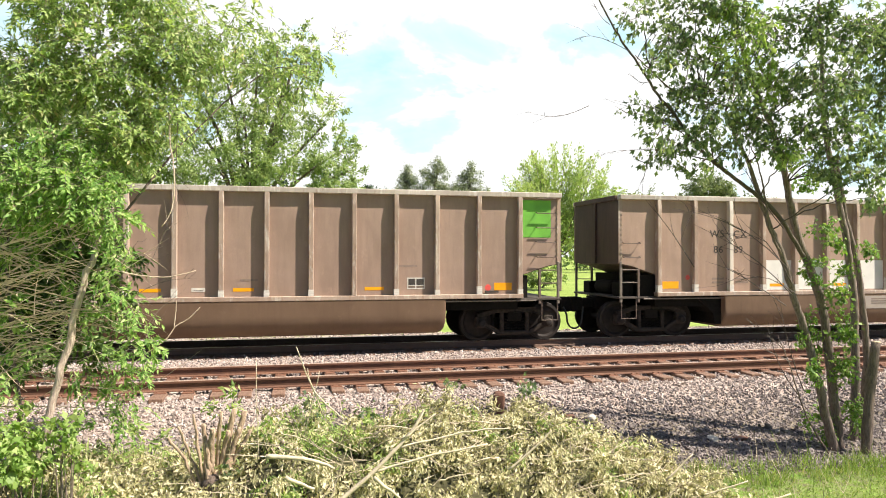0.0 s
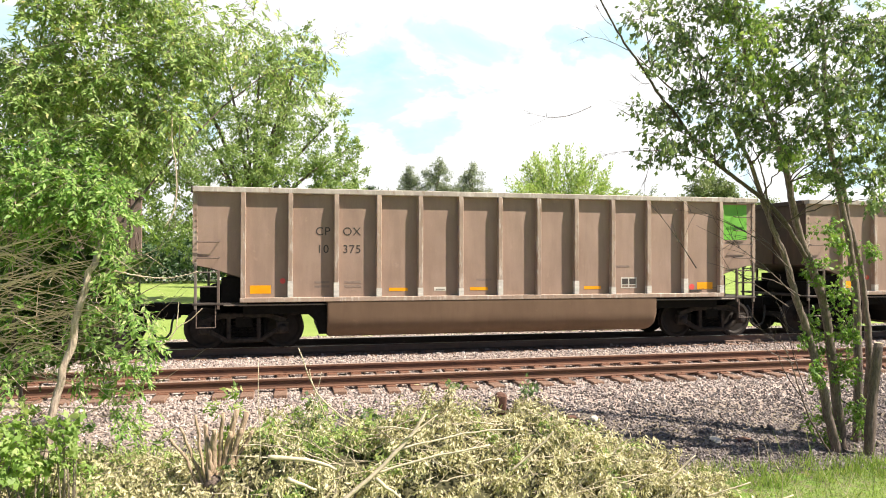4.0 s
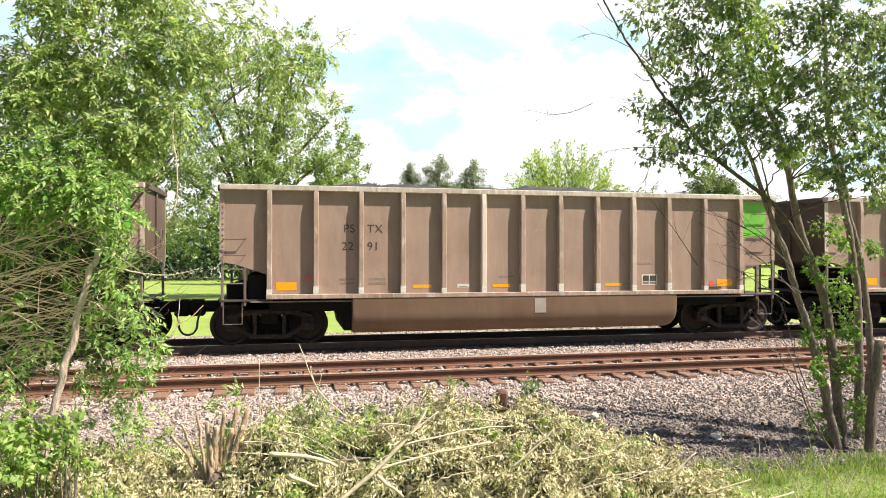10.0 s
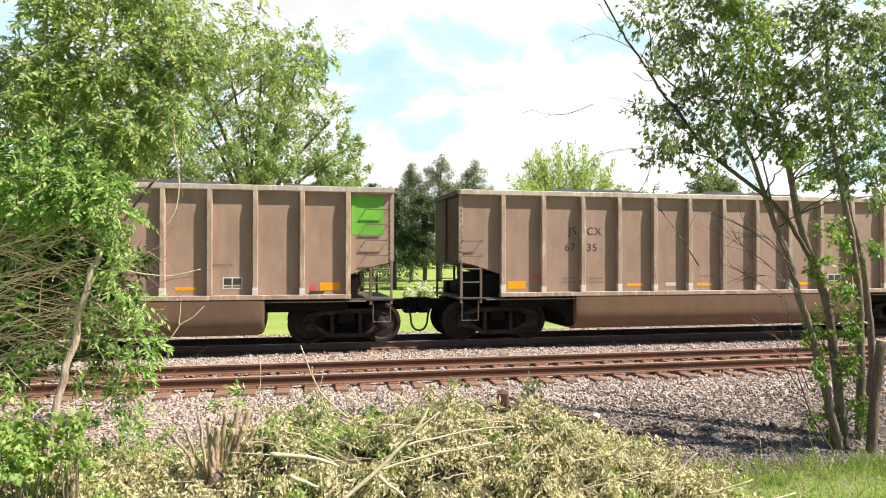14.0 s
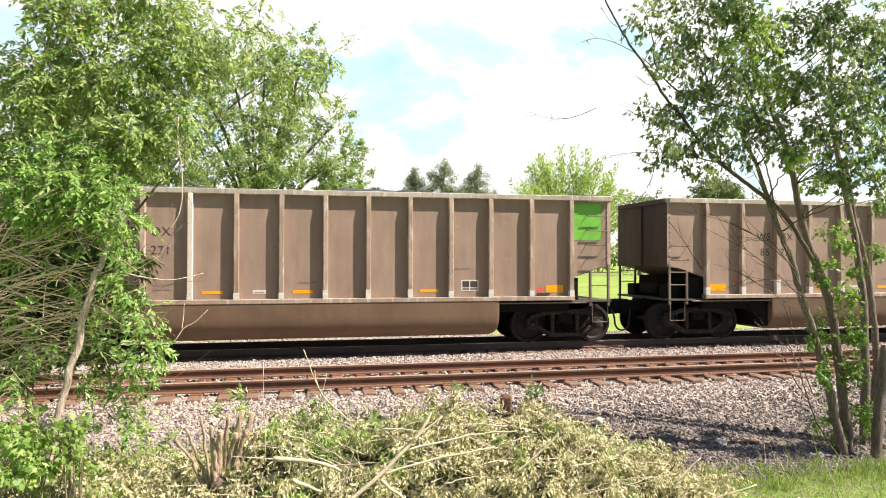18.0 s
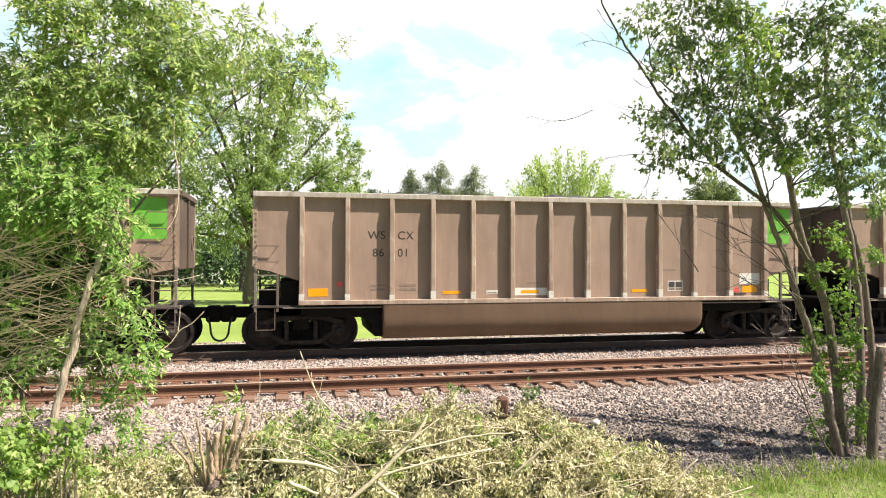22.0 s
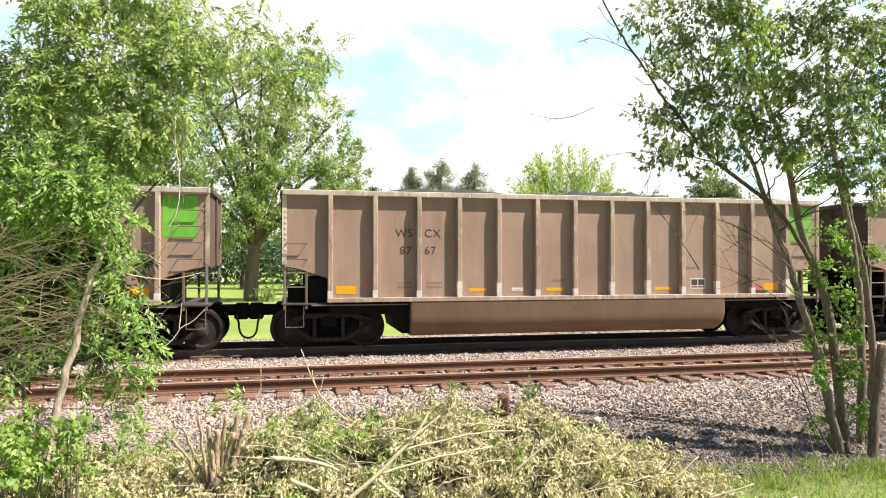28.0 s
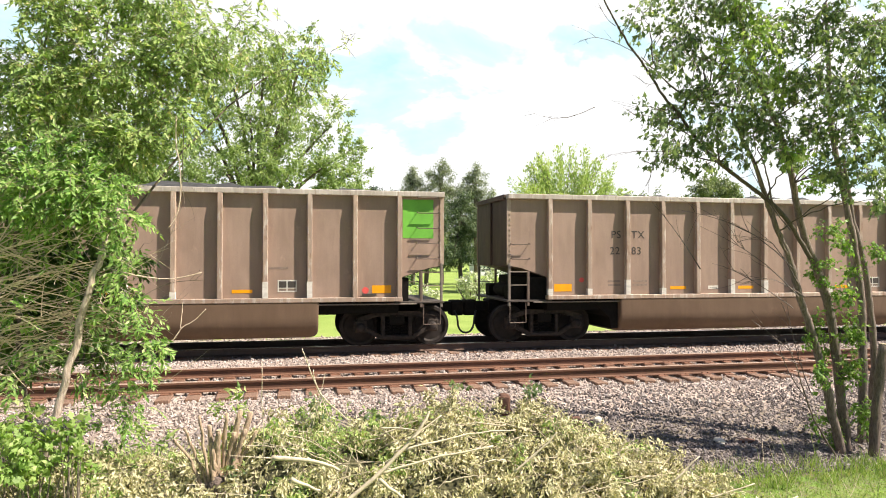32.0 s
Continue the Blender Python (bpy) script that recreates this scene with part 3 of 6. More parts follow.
def stone_field(name, rng, x0, x1, y0, y1, count, size, material, label, keep=None):
    """Loose angular stones lying on the ground."""
    base = np.array([(1, 0, 0), (-1, 0, 0), (0, 1, 0), (0, -1, 0), (0, 0, 1), (0, 0, -1), (0.6, 0.6, 0.5), (-0.6, 0.5, 0.6)], float)
    tri = np.array([(0, 6, 4), (0, 2, 6), (2, 4, 6), (2, 1, 7), (2, 7, 4), (1, 4, 7), (1, 3, 4), (3, 0, 4), (2, 0, 5), (1, 2, 5), (3, 1, 5), (0, 3, 5)])
    x, y = rng.uniform(x0, x1, count), rng.uniform(y0, y1, count)
    if keep:
        ok = keep(x, y)
        x, y = x[ok], y[ok]
        count = len(x)
    s = size * np.exp(rng.normal(size=count) * 0.32)
    q = rng.normal(size=(count, 4))
    q /= np.linalg.norm(q, axis=1, keepdims=True)
    a, b, c, d = q.T
    rot = np.stack([np.stack([1 - 2 * (c * c + d * d), 2 * (b * c - a * d), 2 * (b * d + a * c)], -1),
                    np.stack([2 * (b * c + a * d), 1 - 2 * (b * b + d * d), 2 * (c * d - a * b)], -1),
                    np.stack([2 * (b * d - a * c), 2 * (c * d + a * b), 1 - 2 * (b * b + c * c)], -1)], 1)
    shape = base[None] * (1 + rng.normal(size=(count, 8, 1)) * 0.18) * np.array([1, 0.8, 0.6])
    v = np.einsum("nij,nkj->nki", rot, shape) * s[:, None, None]
    v += np.stack([x, y, ground_height(x, y) + s * 0.25], 1)[:, None]
    f = (np.arange(count)[:, None, None] * 8 + tri[None]).reshape(-1, 3)
    ob = arrays(name, v.reshape(-1, 3), f, material)
    return tagged(ob, label, "ballast", kind="stuff")


# ---- coal gondola ----
BAYS = [-6.17, -5.106, -4.043, -3.033, -2.022, -1.011, 0.0, 1.011, 2.022, 3.033, 4.043, 5.106, 6.17]
HALF, SIDE, TOP, SILL = 7.27, 1.428, 3.79, 1.135
RIBFACE = 1.572
TRUCK, WHEELBASE, RADIUS, PITCH = 6.17, 1.78, 0.483, 16.18


def side_frame_mesh():
    """A cast truck side frame: arched top, sprung window, bearing boxes."""
    bm = bmesh.new()
    for s in (-1, 1):
        add_bar(bm, (0, 0, 0.80), (s * 0.55, 0, 0.80), 0.16, 0.13, 0.02)
        add_bar(bm, (s * 0.50, 0, 0.80), (s * 0.98, 0, 0.66), 0.16, 0.13, 0.02)
        add_bar(bm, (s * 0.92, 0, 0.52), (s * 0.42, 0, 0.24), 0.15, 0.11, 0.02)
        add_bar(bm, (s * 0.34, 0, 0.22), (s * 0.34, 0, 0.82), 0.15, 0.10, 0.02)
        add_box(bm, s * 0.89 - 0.15, s * 0.89 + 0.15, -0.10, 0.10, 0.36, 0.66, 0.03)
    add_box(bm, -0.46, 0.46, -0.08, 0.08, 0.17, 0.28, 0.025)
    return bm


def build_truck(car, x):
    for s in (-1, 1):
        fr = part("side_frame", side_frame_mesh(), FRAME, car, "dusty cast-steel side frame")
        fr.location = (x, s * 1.04, 0)
        for bx in (-0.2, 0.0, 0.2):
            bm = bmesh.new()
            pts = [(0.075 * math.cos(a * 0.9), 0.075 * math.sin(a * 0.9), 0.28 + a * 0.0115) for a in range(34)]
            add_tube(bm, pts, 0.016, 5)
            sp = part("spring", bm, CAST, fr)
            sp.location = (bx, 0, 0)
        for bx in (-WHEELBASE / 2, WHEELBASE / 2):
            bm = bmesh.new()
            add_lathe(bm, [(0.10, 0.0), (0.12, -0.03 * s), (0.12, s * 0.05), (0.07, s * 0.12), (0.02, s * 0.13)], seg=14)
            cap = part("bearing_cap", bm, WHEEL, fr)
            cap.location = (bx, s * 0.05, 0.483)
    bm = bmesh.new()
    add_box(bm, x - 0.2, x + 0.2, -1.12, 1.12, 0.52, 0.80, 0.03)
    add_box(bm, x - 0.3, x + 0.3, -0.3, 0.3, 0.78, 0.96, 0.03)
    add_box(bm, x - 0.36, x + 0.36, -0.98, 0.98, 0.16, 0.54, 0.03)
    part("truck_bolster", bm, CAST, car)
    for s in (-1, 1):
        bm = bmesh.new()
        for k in (-1, 1):
            add_box(bm, x + s * 0.40 - 0.03, x + s * 0.40 + 0.03, k * 0.75 - 0.09, k * 0.75 + 0.09, 0.36, 0.56, 0.012)
        add_box(bm, x + s * 0.40 - 0.06, x + s * 0.40 + 0.06, -0.85, 0.85, 0.24, 0.60, 0.02)
        add_box(bm, x + s * 0.6 - 0.25, x + s * 0.6 + 0.25, -0.60, 0.60, 0.40, 0.66, 0.02)
        part("brake_beam", bm, CAST, car)


def wheelset_mesh():
    bm = bmesh.new()
    for s in (-1, 1):
        prof = [(0.03, 0.83), (0.12, 0.83), (0.15, 0.80), (0.36, 0.775), (0.41, 0.825), (RADIUS - 0.003, 0.82), (RADIUS, 0.73), (RADIUS + 0.026, 0.705), (RADIUS + 0.02, 0.685), (0.40, 0.69), (0.34, 0.73), (0.14, 0.70), (0.10, 0.66)]
        add_lathe(bm, [(r, s * y) for r, y in prof], seg=28)
    add_lathe(bm, [(0.085, -1.08), (0.085, 1.08)], seg=12)
    return bm


def build_car():
    car = thing("coal_gondola", (0, FAR_Y, 0), "dusty tan aluminium coal gondola with upright ribs, loaded with coal", "railway wagon", "coal wagons of the train")
    # sides, with the raised cut at each end over the platforms
    for s in (-1, 1):
        bm = bmesh.new()
        outline = [(-HALF, TOP - 0.05), (-HALF, 2.0), (-6.9, 1.93), (-6.2, 1.70), (-6.17, SILL + 0.05), (6.17, SILL + 0.05), (6.2, 1.70), (6.9, 1.93), (HALF, 2.0), (HALF, TOP - 0.05)]
        add_prism(bm, outline, s * (SIDE - 0.03), s * SIDE)
        part("side_sheet", bm, BODY, car)
        for x in BAYS:
            bm = bmesh.new()
            w = 0.058
            # a pressed post whose outer face leans back under the chord
            outline = [(SIDE - 0.01, SILL + 0.1), (RIBFACE, SILL + 0.1), (RIBFACE, TOP - 0.36), (1.545, TOP - 0.11), (SIDE - 0.01, TOP - 0.11)]
            ends = [[bm.verts.new((x + k * w, s * y, z)) for y, z in outline] for k in (-1, 1)]
            bm.faces.new(ends[0])
            bm.faces.new(ends[1][::-1])
            for i in range(5):
                bm.faces.new((ends[0][i], ends[0][(i + 1) % 5], ends[1][(i + 1) % 5], ends[1][i]))
            bmesh.ops.recalc_face_normals(bm, faces=bm.faces[:])
            bmesh.ops.bevel(bm, geom=bm.edges[:], offset=0.012, segments=1, affect="EDGES")
            part("rib", bm, RIB, car)
        bm = bmesh.new()
        y0, y1 = sorted((s * 1.34, s * 1.545))
        add_box(bm, -HALF - 0.01, HALF + 0.01, y0, y1, TOP - 0.125, TOP, 0.012)
        part("top_chord", bm, CHORD, car, "bare grey metal top chord")
        bm = bmesh.new()
        y0, y1 = sorted((s * 1.37, s * 1.585))
        add_box(bm, -6.24, 6.24, y0, y1, SILL, SILL + 0.105, 0.01)
        part("side_sill", bm, RIB, car)
        for k in (-1, 1):
            a, b = sorted((k * 3.9, k * 6.6))
            part("side_rod", box(a, b, s * 1.50 - 0.02, s * 1.50 + 0.02, 1.055, 1.085), POST, car)
    for s in (-1, 1):
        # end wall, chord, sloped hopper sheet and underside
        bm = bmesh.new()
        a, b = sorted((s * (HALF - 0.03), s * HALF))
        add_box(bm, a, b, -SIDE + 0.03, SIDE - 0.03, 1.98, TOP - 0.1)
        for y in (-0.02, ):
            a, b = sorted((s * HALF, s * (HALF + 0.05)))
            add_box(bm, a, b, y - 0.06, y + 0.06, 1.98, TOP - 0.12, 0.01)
        part("end_sheet", bm, ENDS, car, "dark brown end wall")
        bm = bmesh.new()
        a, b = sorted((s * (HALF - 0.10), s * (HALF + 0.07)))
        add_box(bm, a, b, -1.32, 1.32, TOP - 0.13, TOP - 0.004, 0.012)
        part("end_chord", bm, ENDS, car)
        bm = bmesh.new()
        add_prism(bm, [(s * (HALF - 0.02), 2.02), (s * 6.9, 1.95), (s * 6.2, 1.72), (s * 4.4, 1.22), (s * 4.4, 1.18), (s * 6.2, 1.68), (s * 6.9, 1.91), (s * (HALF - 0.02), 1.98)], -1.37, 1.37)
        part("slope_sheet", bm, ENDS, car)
        bm = bmesh.new()
        a, b = sorted((s * 6.1, s * (HALF + 0.02)))
        add_box(bm, a, b, -1.47, 1.47, 1.075, 1.125, 0.008)
        part("end_platform", bm, GRIME, car)
        bm = bmesh.new()
        a, b = sorted((s * 6.18, s * (6.66 if s < 0 else 6.42)))
        add_box(bm, a, b, -1.36, 1.30, 1.12, 1.70, 0.008)
        a, b = sorted((s * 4.27, s * 6.18))
        add_box(bm, a, b, -1.32, 1.32, 0.84, 1.13, 0.01)
        part("bolster_web", bm, CAST, car)
        # coupler, draft box and air hose
        bm = bmesh.new()
        a, b = sorted((s * 6.6, s * 7.42))
        add_box(bm, a, b, -0.30, 0.30, 0.72, 1.08, 0.02)
        a, b = sorted((s * 7.40, s * 7.86))
        add_box(bm, a, b, -0.20, 0.20, 0.76, 1.02, 0.03)
        a, b = sorted((s * 7.74, s * 8.085))
        add_box(bm, a, b, -0.24, 0.20, 0.66, 1.06, 0.04)
        part("coupler", bm, CAST, car)
        bm = bmesh.new()
        add_tube(bm, curve_points([(s * 7.80, -0.36, 0.80), (s * 7.86, -0.44, 0.62), (s * 7.89, -0.44, 0.40), (s * 7.97, -0.44, 0.27), (s * 8.092, -0.44, 0.225)], 5), 0.026, 7)
        part("air_hose", bm, HOSE, car)
        for y in (-1.43, 1.43):
            ladder = (s > 0) == (y < 0)
            for px in (7.22, 6.72):
                bm = bmesh.new()
                a, b = sorted((s * px - 0.03, s * px + 0.03))
                ztop = 2.05 if px > 7 else 1.86
                add_box(bm, a, b, y - 0.03, y + 0.03, 0.98, ztop, 0.006)
                part("ladder_post", bm, POST if px > 7 else IRON, car, "worn steel ladder upright")
            for z in (1.50, 1.83):
                bm = bmesh.new()
                add_tube(bm, [(s * 6.72, y * 1.01, z), (s * 7.22, y * 1.01, z)], 0.014, 6)
                part("rung", bm, POST if s < 0 else IRON, car)
            # grab irons standing off the side sheet, with bent ends
            heights = (3.64, 3.27, 2.90, 2.53, 2.16) if ladder else (2.52, 2.15)
            x0, x1 = (6.62, 7.14) if ladder else (6.70, 7.18)
            for z in heights:
                bm = bmesh.new()
                o = y / abs(y)
                add_tube(bm, [(s * x0, o * SIDE, z + 0.03), (s * x0, o * 1.535, z), (s * x1, o * 1.535, z), (s * x1, o * SIDE, z + 0.03)], 0.0125, 6)
                part("grab_iron", bm, IRON, car)
            # corner strip with rivets
            bm = bmesh.new()
            a, b = sorted((s * 7.18, s * 7.285))
            o = y / abs(y)
            q0, q1 = sorted((o * SIDE, o * (SIDE + 0.012)))
            add_box(bm, a, b, q0, q1, 2.02, TOP - 0.13)
            for k in range(12):
                z = 2.1 + k * 0.13
                add_box(bm, s * 7.20 - 0.018, s * 7.20 + 0.018, o * (SIDE + 0.018) - 0.008, o * (SIDE + 0.018) + 0.008, z, z + 0.035)
            part("corner_strip", bm, RIB, car)
            # stirrup step hanging below the corner
            bm = bmesh.new()
            add_tube(bm, [(s * 7.2, y, 1.06), (s * 7.2, y, 0.56), (s * 6.78, y, 0.56), (s * 6.78, y, 1.06)], 0.016, 6)
            part("stirrup_step", bm, IRON, car)
        build_truck(car, s * TRUCK)
    # brake gear on the platform at one end
    bm = bmesh.new()
    add_lathe(bm, [(0.02, -0.55), (0.17, -0.5), (0.19, -0.4), (0.19, 0.4), (0.17, 0.5), (0.02, 0.55)], seg=14, at=(-6.90, 0.0, 1.33))
    part("air_reservoir", bm, CAST, car)
    part("brake_valve", box(-7.15, -6.72, -1.2, -0.75, 1.12, 1.5, bevel=0.03), CAST, car)
    part("brake_cylinder", box(-7.1, -6.7, 0.75, 1.2, 1.12, 1.46, bevel=0.03), CAST, car)
    bm = bmesh.new()
    ring = [(7.33, 0.55 + 0.2 * math.cos(a * math.tau / 14), 2.6 + 0.2 * math.sin(a * math.tau / 14)) for a in range(15)]
    add_tube(bm, ring, 0.014, 5)
    part("brake_wheel", bm, IRON, car)
    # rounded tub between the trucks
    prof = [(1.572, 1.13), (1.572, 0.78), (1.567, 0.68), (1.548, 0.58), (1.51, 0.48), (1.45, 0.40), (1.365, 0.335), (1.26, 0.292), (1.10, 0.270), (0.0, 0.263)]
    prof = [(-y, z) for y, z in prof] + [(y, z) for y, z in prof[::-1][1:]]
    bm = bmesh.new()
    rings = []
    for x, lift in ((-4.25, 0.14), (-4.235, 0.05), (-4.18, 0.0), (4.05, 0.0), (4.18, 0.05), (4.235, 0.14), (4.25, 0.24)):
        rings.append([bm.verts.new((x, y * (1 - lift * 0.04), z + lift * max(0, 0.9 - z))) for y, z in prof])
    for a, b in zip(rings, rings[1:]):
        for i in range(len(a) - 1):
            bm.faces.new((a[i], a[i + 1], b[i + 1], b[i]))
    bm.faces.new(rings[0])
    bm.faces.new(rings[-1][::-1])
    for f in bm.faces:
        f.smooth = len(f.verts) == 4
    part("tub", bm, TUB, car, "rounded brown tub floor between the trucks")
    bm = bmesh.new()
    add_prism(bm, [(-4.98, 1.10), (-4.262, 1.10), (-4.262, 0.36), (-4.44, 0.36), (-4.50, 0.66)], -1.40, 1.40)
    part("hopper_end", bm, CAST, car, "black sloping end sheet of the tub")
    bm = bmesh.new()
    add_box(bm, -6.6, 6.6, -0.33, 0.33, 0.74, 1.12, 0.02)
    part("centre_sill", bm, CAST, car)
    # floor of the body and the coal heap
    nx, ny = 44, 9
    xs, ys = np.linspace(-7.15, 7.15, nx), np.linspace(-1.36, 1.36, ny)
    gx, gy = np.meshgrid(xs, ys)
    rng = np.random.default_rng(8)
    heap = 3.58 + 0.27 * np.clip(1 - (np.abs(gx) / 7.2) ** 4, 0, 1) * (1 - (gy / 1.5) ** 2) + 0.05 * np.sin(gx * 1.3) + rng.normal(size=gx.shape) * 0.035
    i = (np.arange(ny - 1)[:, None] * nx + np.arange(nx - 1)).reshape(-1)
    coal = arrays("coal_load", np.stack([gx, gy, heap], -1).reshape(-1, 3), np.stack([i, i + 1, i + 1 + nx, i + nx], 1), COAL, car, "heaped black coal")
    # fixed markings
    y = -SIDE - 0.004

    def plate(name, x0, x1, z0, z1, mat, label=""):
        return part(name, box(x0, x1, y, -SIDE, z0, z1, bevel=0), mat, car, label)

    plate("reflector", -6.02, -5.55, 1.33, 1.52, ORANGE, "orange reflector plate")
    plate("reflector", 5.52, 5.98, 1.33, 1.52, ORANGE, "orange reflector plate")
    for k in (3, 5, 8):
        plate("reflector", BAYS[k] + 0.26, BAYS[k] + 0.72, 1.36, 1.44, ORANGE, "orange reflector strip")
    plate("stencil_panel", BAYS[4] + 0.36, BAYS[4] + 0.66, 1.36, 1.45, WHITE, "small white stencilled panel")
    plate("stencil_bars", BAYS[4] + 0.40, BAYS[4] + 0.62, 1.385, 1.395, INK).location.y = -0.003
    bm = bmesh.new()
    add_lathe(bm, [(0.065, 0), (0.065, 0.004)], seg=14, at=(-5.28, y, 1.62))
    part("marker_disc", bm, RED, car, "small red disc")
    bm = bmesh.new()
    add_lathe(bm, [(0.08, 0), (0.08, 0.004)], seg=14, at=(5.36, y, 1.40))
    part("marker_disc", bm, RED, car, "small red disc")
    bm = bmesh.new()
    add_bar(bm, (5.28, y - 0.03, 1.30), (5.62, y - 0.03, 1.30), 0.04, 0.05)
    part("release_handle", bm, INK, car)
    # consolidated stencil: dark boxes in a white outline
    bx0, bx1, bz0, bz1 = BAYS[9] + 0.28, BAYS[9] + 0.72, 1.38, 1.66
    plate("stencil_box", bx0, bx1, bz0, bz1, WHITE, "white-outlined dark stencil box")
    for a, b in ((bx0 + 0.03, bx0 + 0.2), (bx0 + 0.23, bx1 - 0.03)):
        plate("stencil_field", a, b, bz0 + 0.10, bz1 - 0.03, INK).location.y = -0.003
        plate("stencil_field", a, b, bz0 + 0.03, bz0 + 0.08, FADED).location.y = -0.003
    bm = bmesh.new()
    for a, b in ((6.26, 6.70), (6.73, 7.02)):
        add_box(bm, a, b, y, -SIDE, 2.66, TOP - 0.19)
    add_box(bm, 6.70, 6.73, y + 0.001, -SIDE, 2.66, TOP - 0.19)
    part("green_panel", bm, GREEN, car, "bright green painted emblem panel")
    # faint load data under the lettering and on the tub
    for x0, x1, z in ((-4.55, -4.20, 1.56), (-4.55, -4.20, 1.46), (-3.85, -3.45, 1.56), (-3.85, -3.45, 1.46), (3.1, 3.55, 1.92), (-0.6, -0.2, 1.60)):
        plate("faint_stencil", x0, x1, z, z + 0.05, FAINT)
    return car


def sheet_patch(car, name, x0, x1, z0, z1, mat, label="", out=0.006):
    return part(name, box(x0, x1, -SIDE - out, -SIDE - 0.001, z0, z1, bevel=0), mat, car, label)


def lettering(car, text, x, z, right):
    cu = bpy.data.curves.new("lettering", "FONT")
    cu.body, cu.size, cu.extrude = text, 0.275, 0.001
    cu.space_character = 1.1
    cu.align_x = "RIGHT" if right else "LEFT"
    cu.materials.append(INK)
    ob = new("lettering", cu)
    ob.parent = car
    ob.location, ob.rotation_euler = (x, -SIDE - 0.004, z), (radians(90), 0, 0)
    ob["label"] = "dark stencilled reporting mark " + text


def flat_line(car, name, pts, w, mat, y=-SIDE - 0.005, label=""):
    """A sprayed line of even width along points in the side's plane: one joined ribbon."""
    bm = bmesh.new()
    p = [Vector((x, 0, z)) for x, z in pts]
    closed = (p[0] - p[-1]).length < 1e-6
    rows = []
    for i, q in enumerate(p):
        before = p[i - 1] if i else (p[-2] if closed else q)
        after = p[i + 1] if i + 1 < len(p) else (p[1] if closed else q)
        d = (after - before).normalized()
        n = Vector((-d.z, 0, d.x)) * w / 2
        o = Vector((q.x, y - 0.0003 * i, q.z))
        rows.append((bm.verts.new(o - n), bm.verts.new(o + n)))
    for u, v in zip(rows, rows[1:]):
        bm.faces.new((u[0], v[0], v[1], u[1]))
    return part(name, bm, mat, car, label)


def sprayed_letter(car, x, z, w, h, turns, y):
    """A plump black tag letter in a white outline."""
    ring = []
    for k in range(16):
        t = math.tau * k / 16
        r = 1 + 0.22 * math.sin(turns * t + x * 5) + 0.10 * math.sin(5 * t + x)
        ring.append((x + w * 0.5 * r * math.cos(t), z + h * 0.5 * r * math.sin(t)))
    bm = bmesh.new()
    bm.faces.new([bm.verts.new((u, y, v)) for u, v in ring])
    part("sprayed_field", bm, BLACK, car, "black sprayed graffiti letter")
    flat_line(car, "sprayed_line", ring + ring[:1], 0.03, WHITE, y - 0.003, "white sprayed graffiti outline")
    flat_line(car, "sprayed_line", [(x - w * 0.15, z + h * 0.18), (x + w * 0.05, z - h * 0.1), (x + w * 0.18, z + h * 0.15)], 0.025, WHITE, y - 0.003)


first = build_car()
bm = wheelset_mesh()
for f in bm.faces:
    f.smooth = False
wheel_me = bpy.data.meshes.new("wheelset")
bm.to_mesh(wheel_me)
bm.free()
wheel_me.materials.append(WHEEL)
marker_bm = bmesh.new()
add_box(marker_bm, -0.062, 0.062, -1.577, -1.45, 0, 1.0)
marker_me = bpy.data.meshes.new("rib_marker")
marker_bm.to_mesh(marker_me)
marker_bm.free()
marker_me.materials.append(WHITE)

# reporting marks that can be read, in the order in which the wagons pass
MARKS = {1: ("WS", "CX", "86", "89"),
         2: ("CP", "OX", "10", "308"),
         3: ("CP", "OX", "10", "427"),
         4: ("CP", "OX", "10", "254"),
         5: ("CP", "OX", "10", "375"),
         7: ("WS", "CX", "85", "87"),
         8: ("CP", "OX", "10", "378"),
         9: ("CP", "OX", "10", "228"),
         10: ("WS", "CX", "86", "04"),
         11: ("WS", "CX", "87", "45"),
         12: ("PS", "TX", "22", "91"),
         13: ("CP", "OX", "10", "303"),
         14: ("CP", "OX", "10", "276"),
         15: ("WS", "CX", "87", "53"),
         16: ("JS", "CX", "66", "36"),
         17: ("JS", "CX", "67", "35"),
         20: ("WS", "CX", "85", "82"),
         21: ("CP", "OX", "10", "271"),
         22: ("WS", "CX", "85", "72"),
         23: ("NS", "TX", "83", "86"),
         24: ("PS", "TX", "22", "14"),
         25: ("JS", "CX", "68", "55"),
         26: ("WS", "CX", "86", "01"),
         27: ("NS", "TX", "83", "12"),
         28: ("NS", "TX", "84", "31"),
         30: ("CP", "OX", "33", "92"),
         33: ("WS", "CX", "87", "67"),
         34: ("PS", "TX", "22", "62"),
         35: ("CP", "OX", "10", "138"),
         37: ("CP", "OX", "33", "52"),
         38: ("PS", "TX", "22", "83"),
         29: ("JS", "CX", "68", "58"),
         36: ("CP", "OX", "10", "583")}
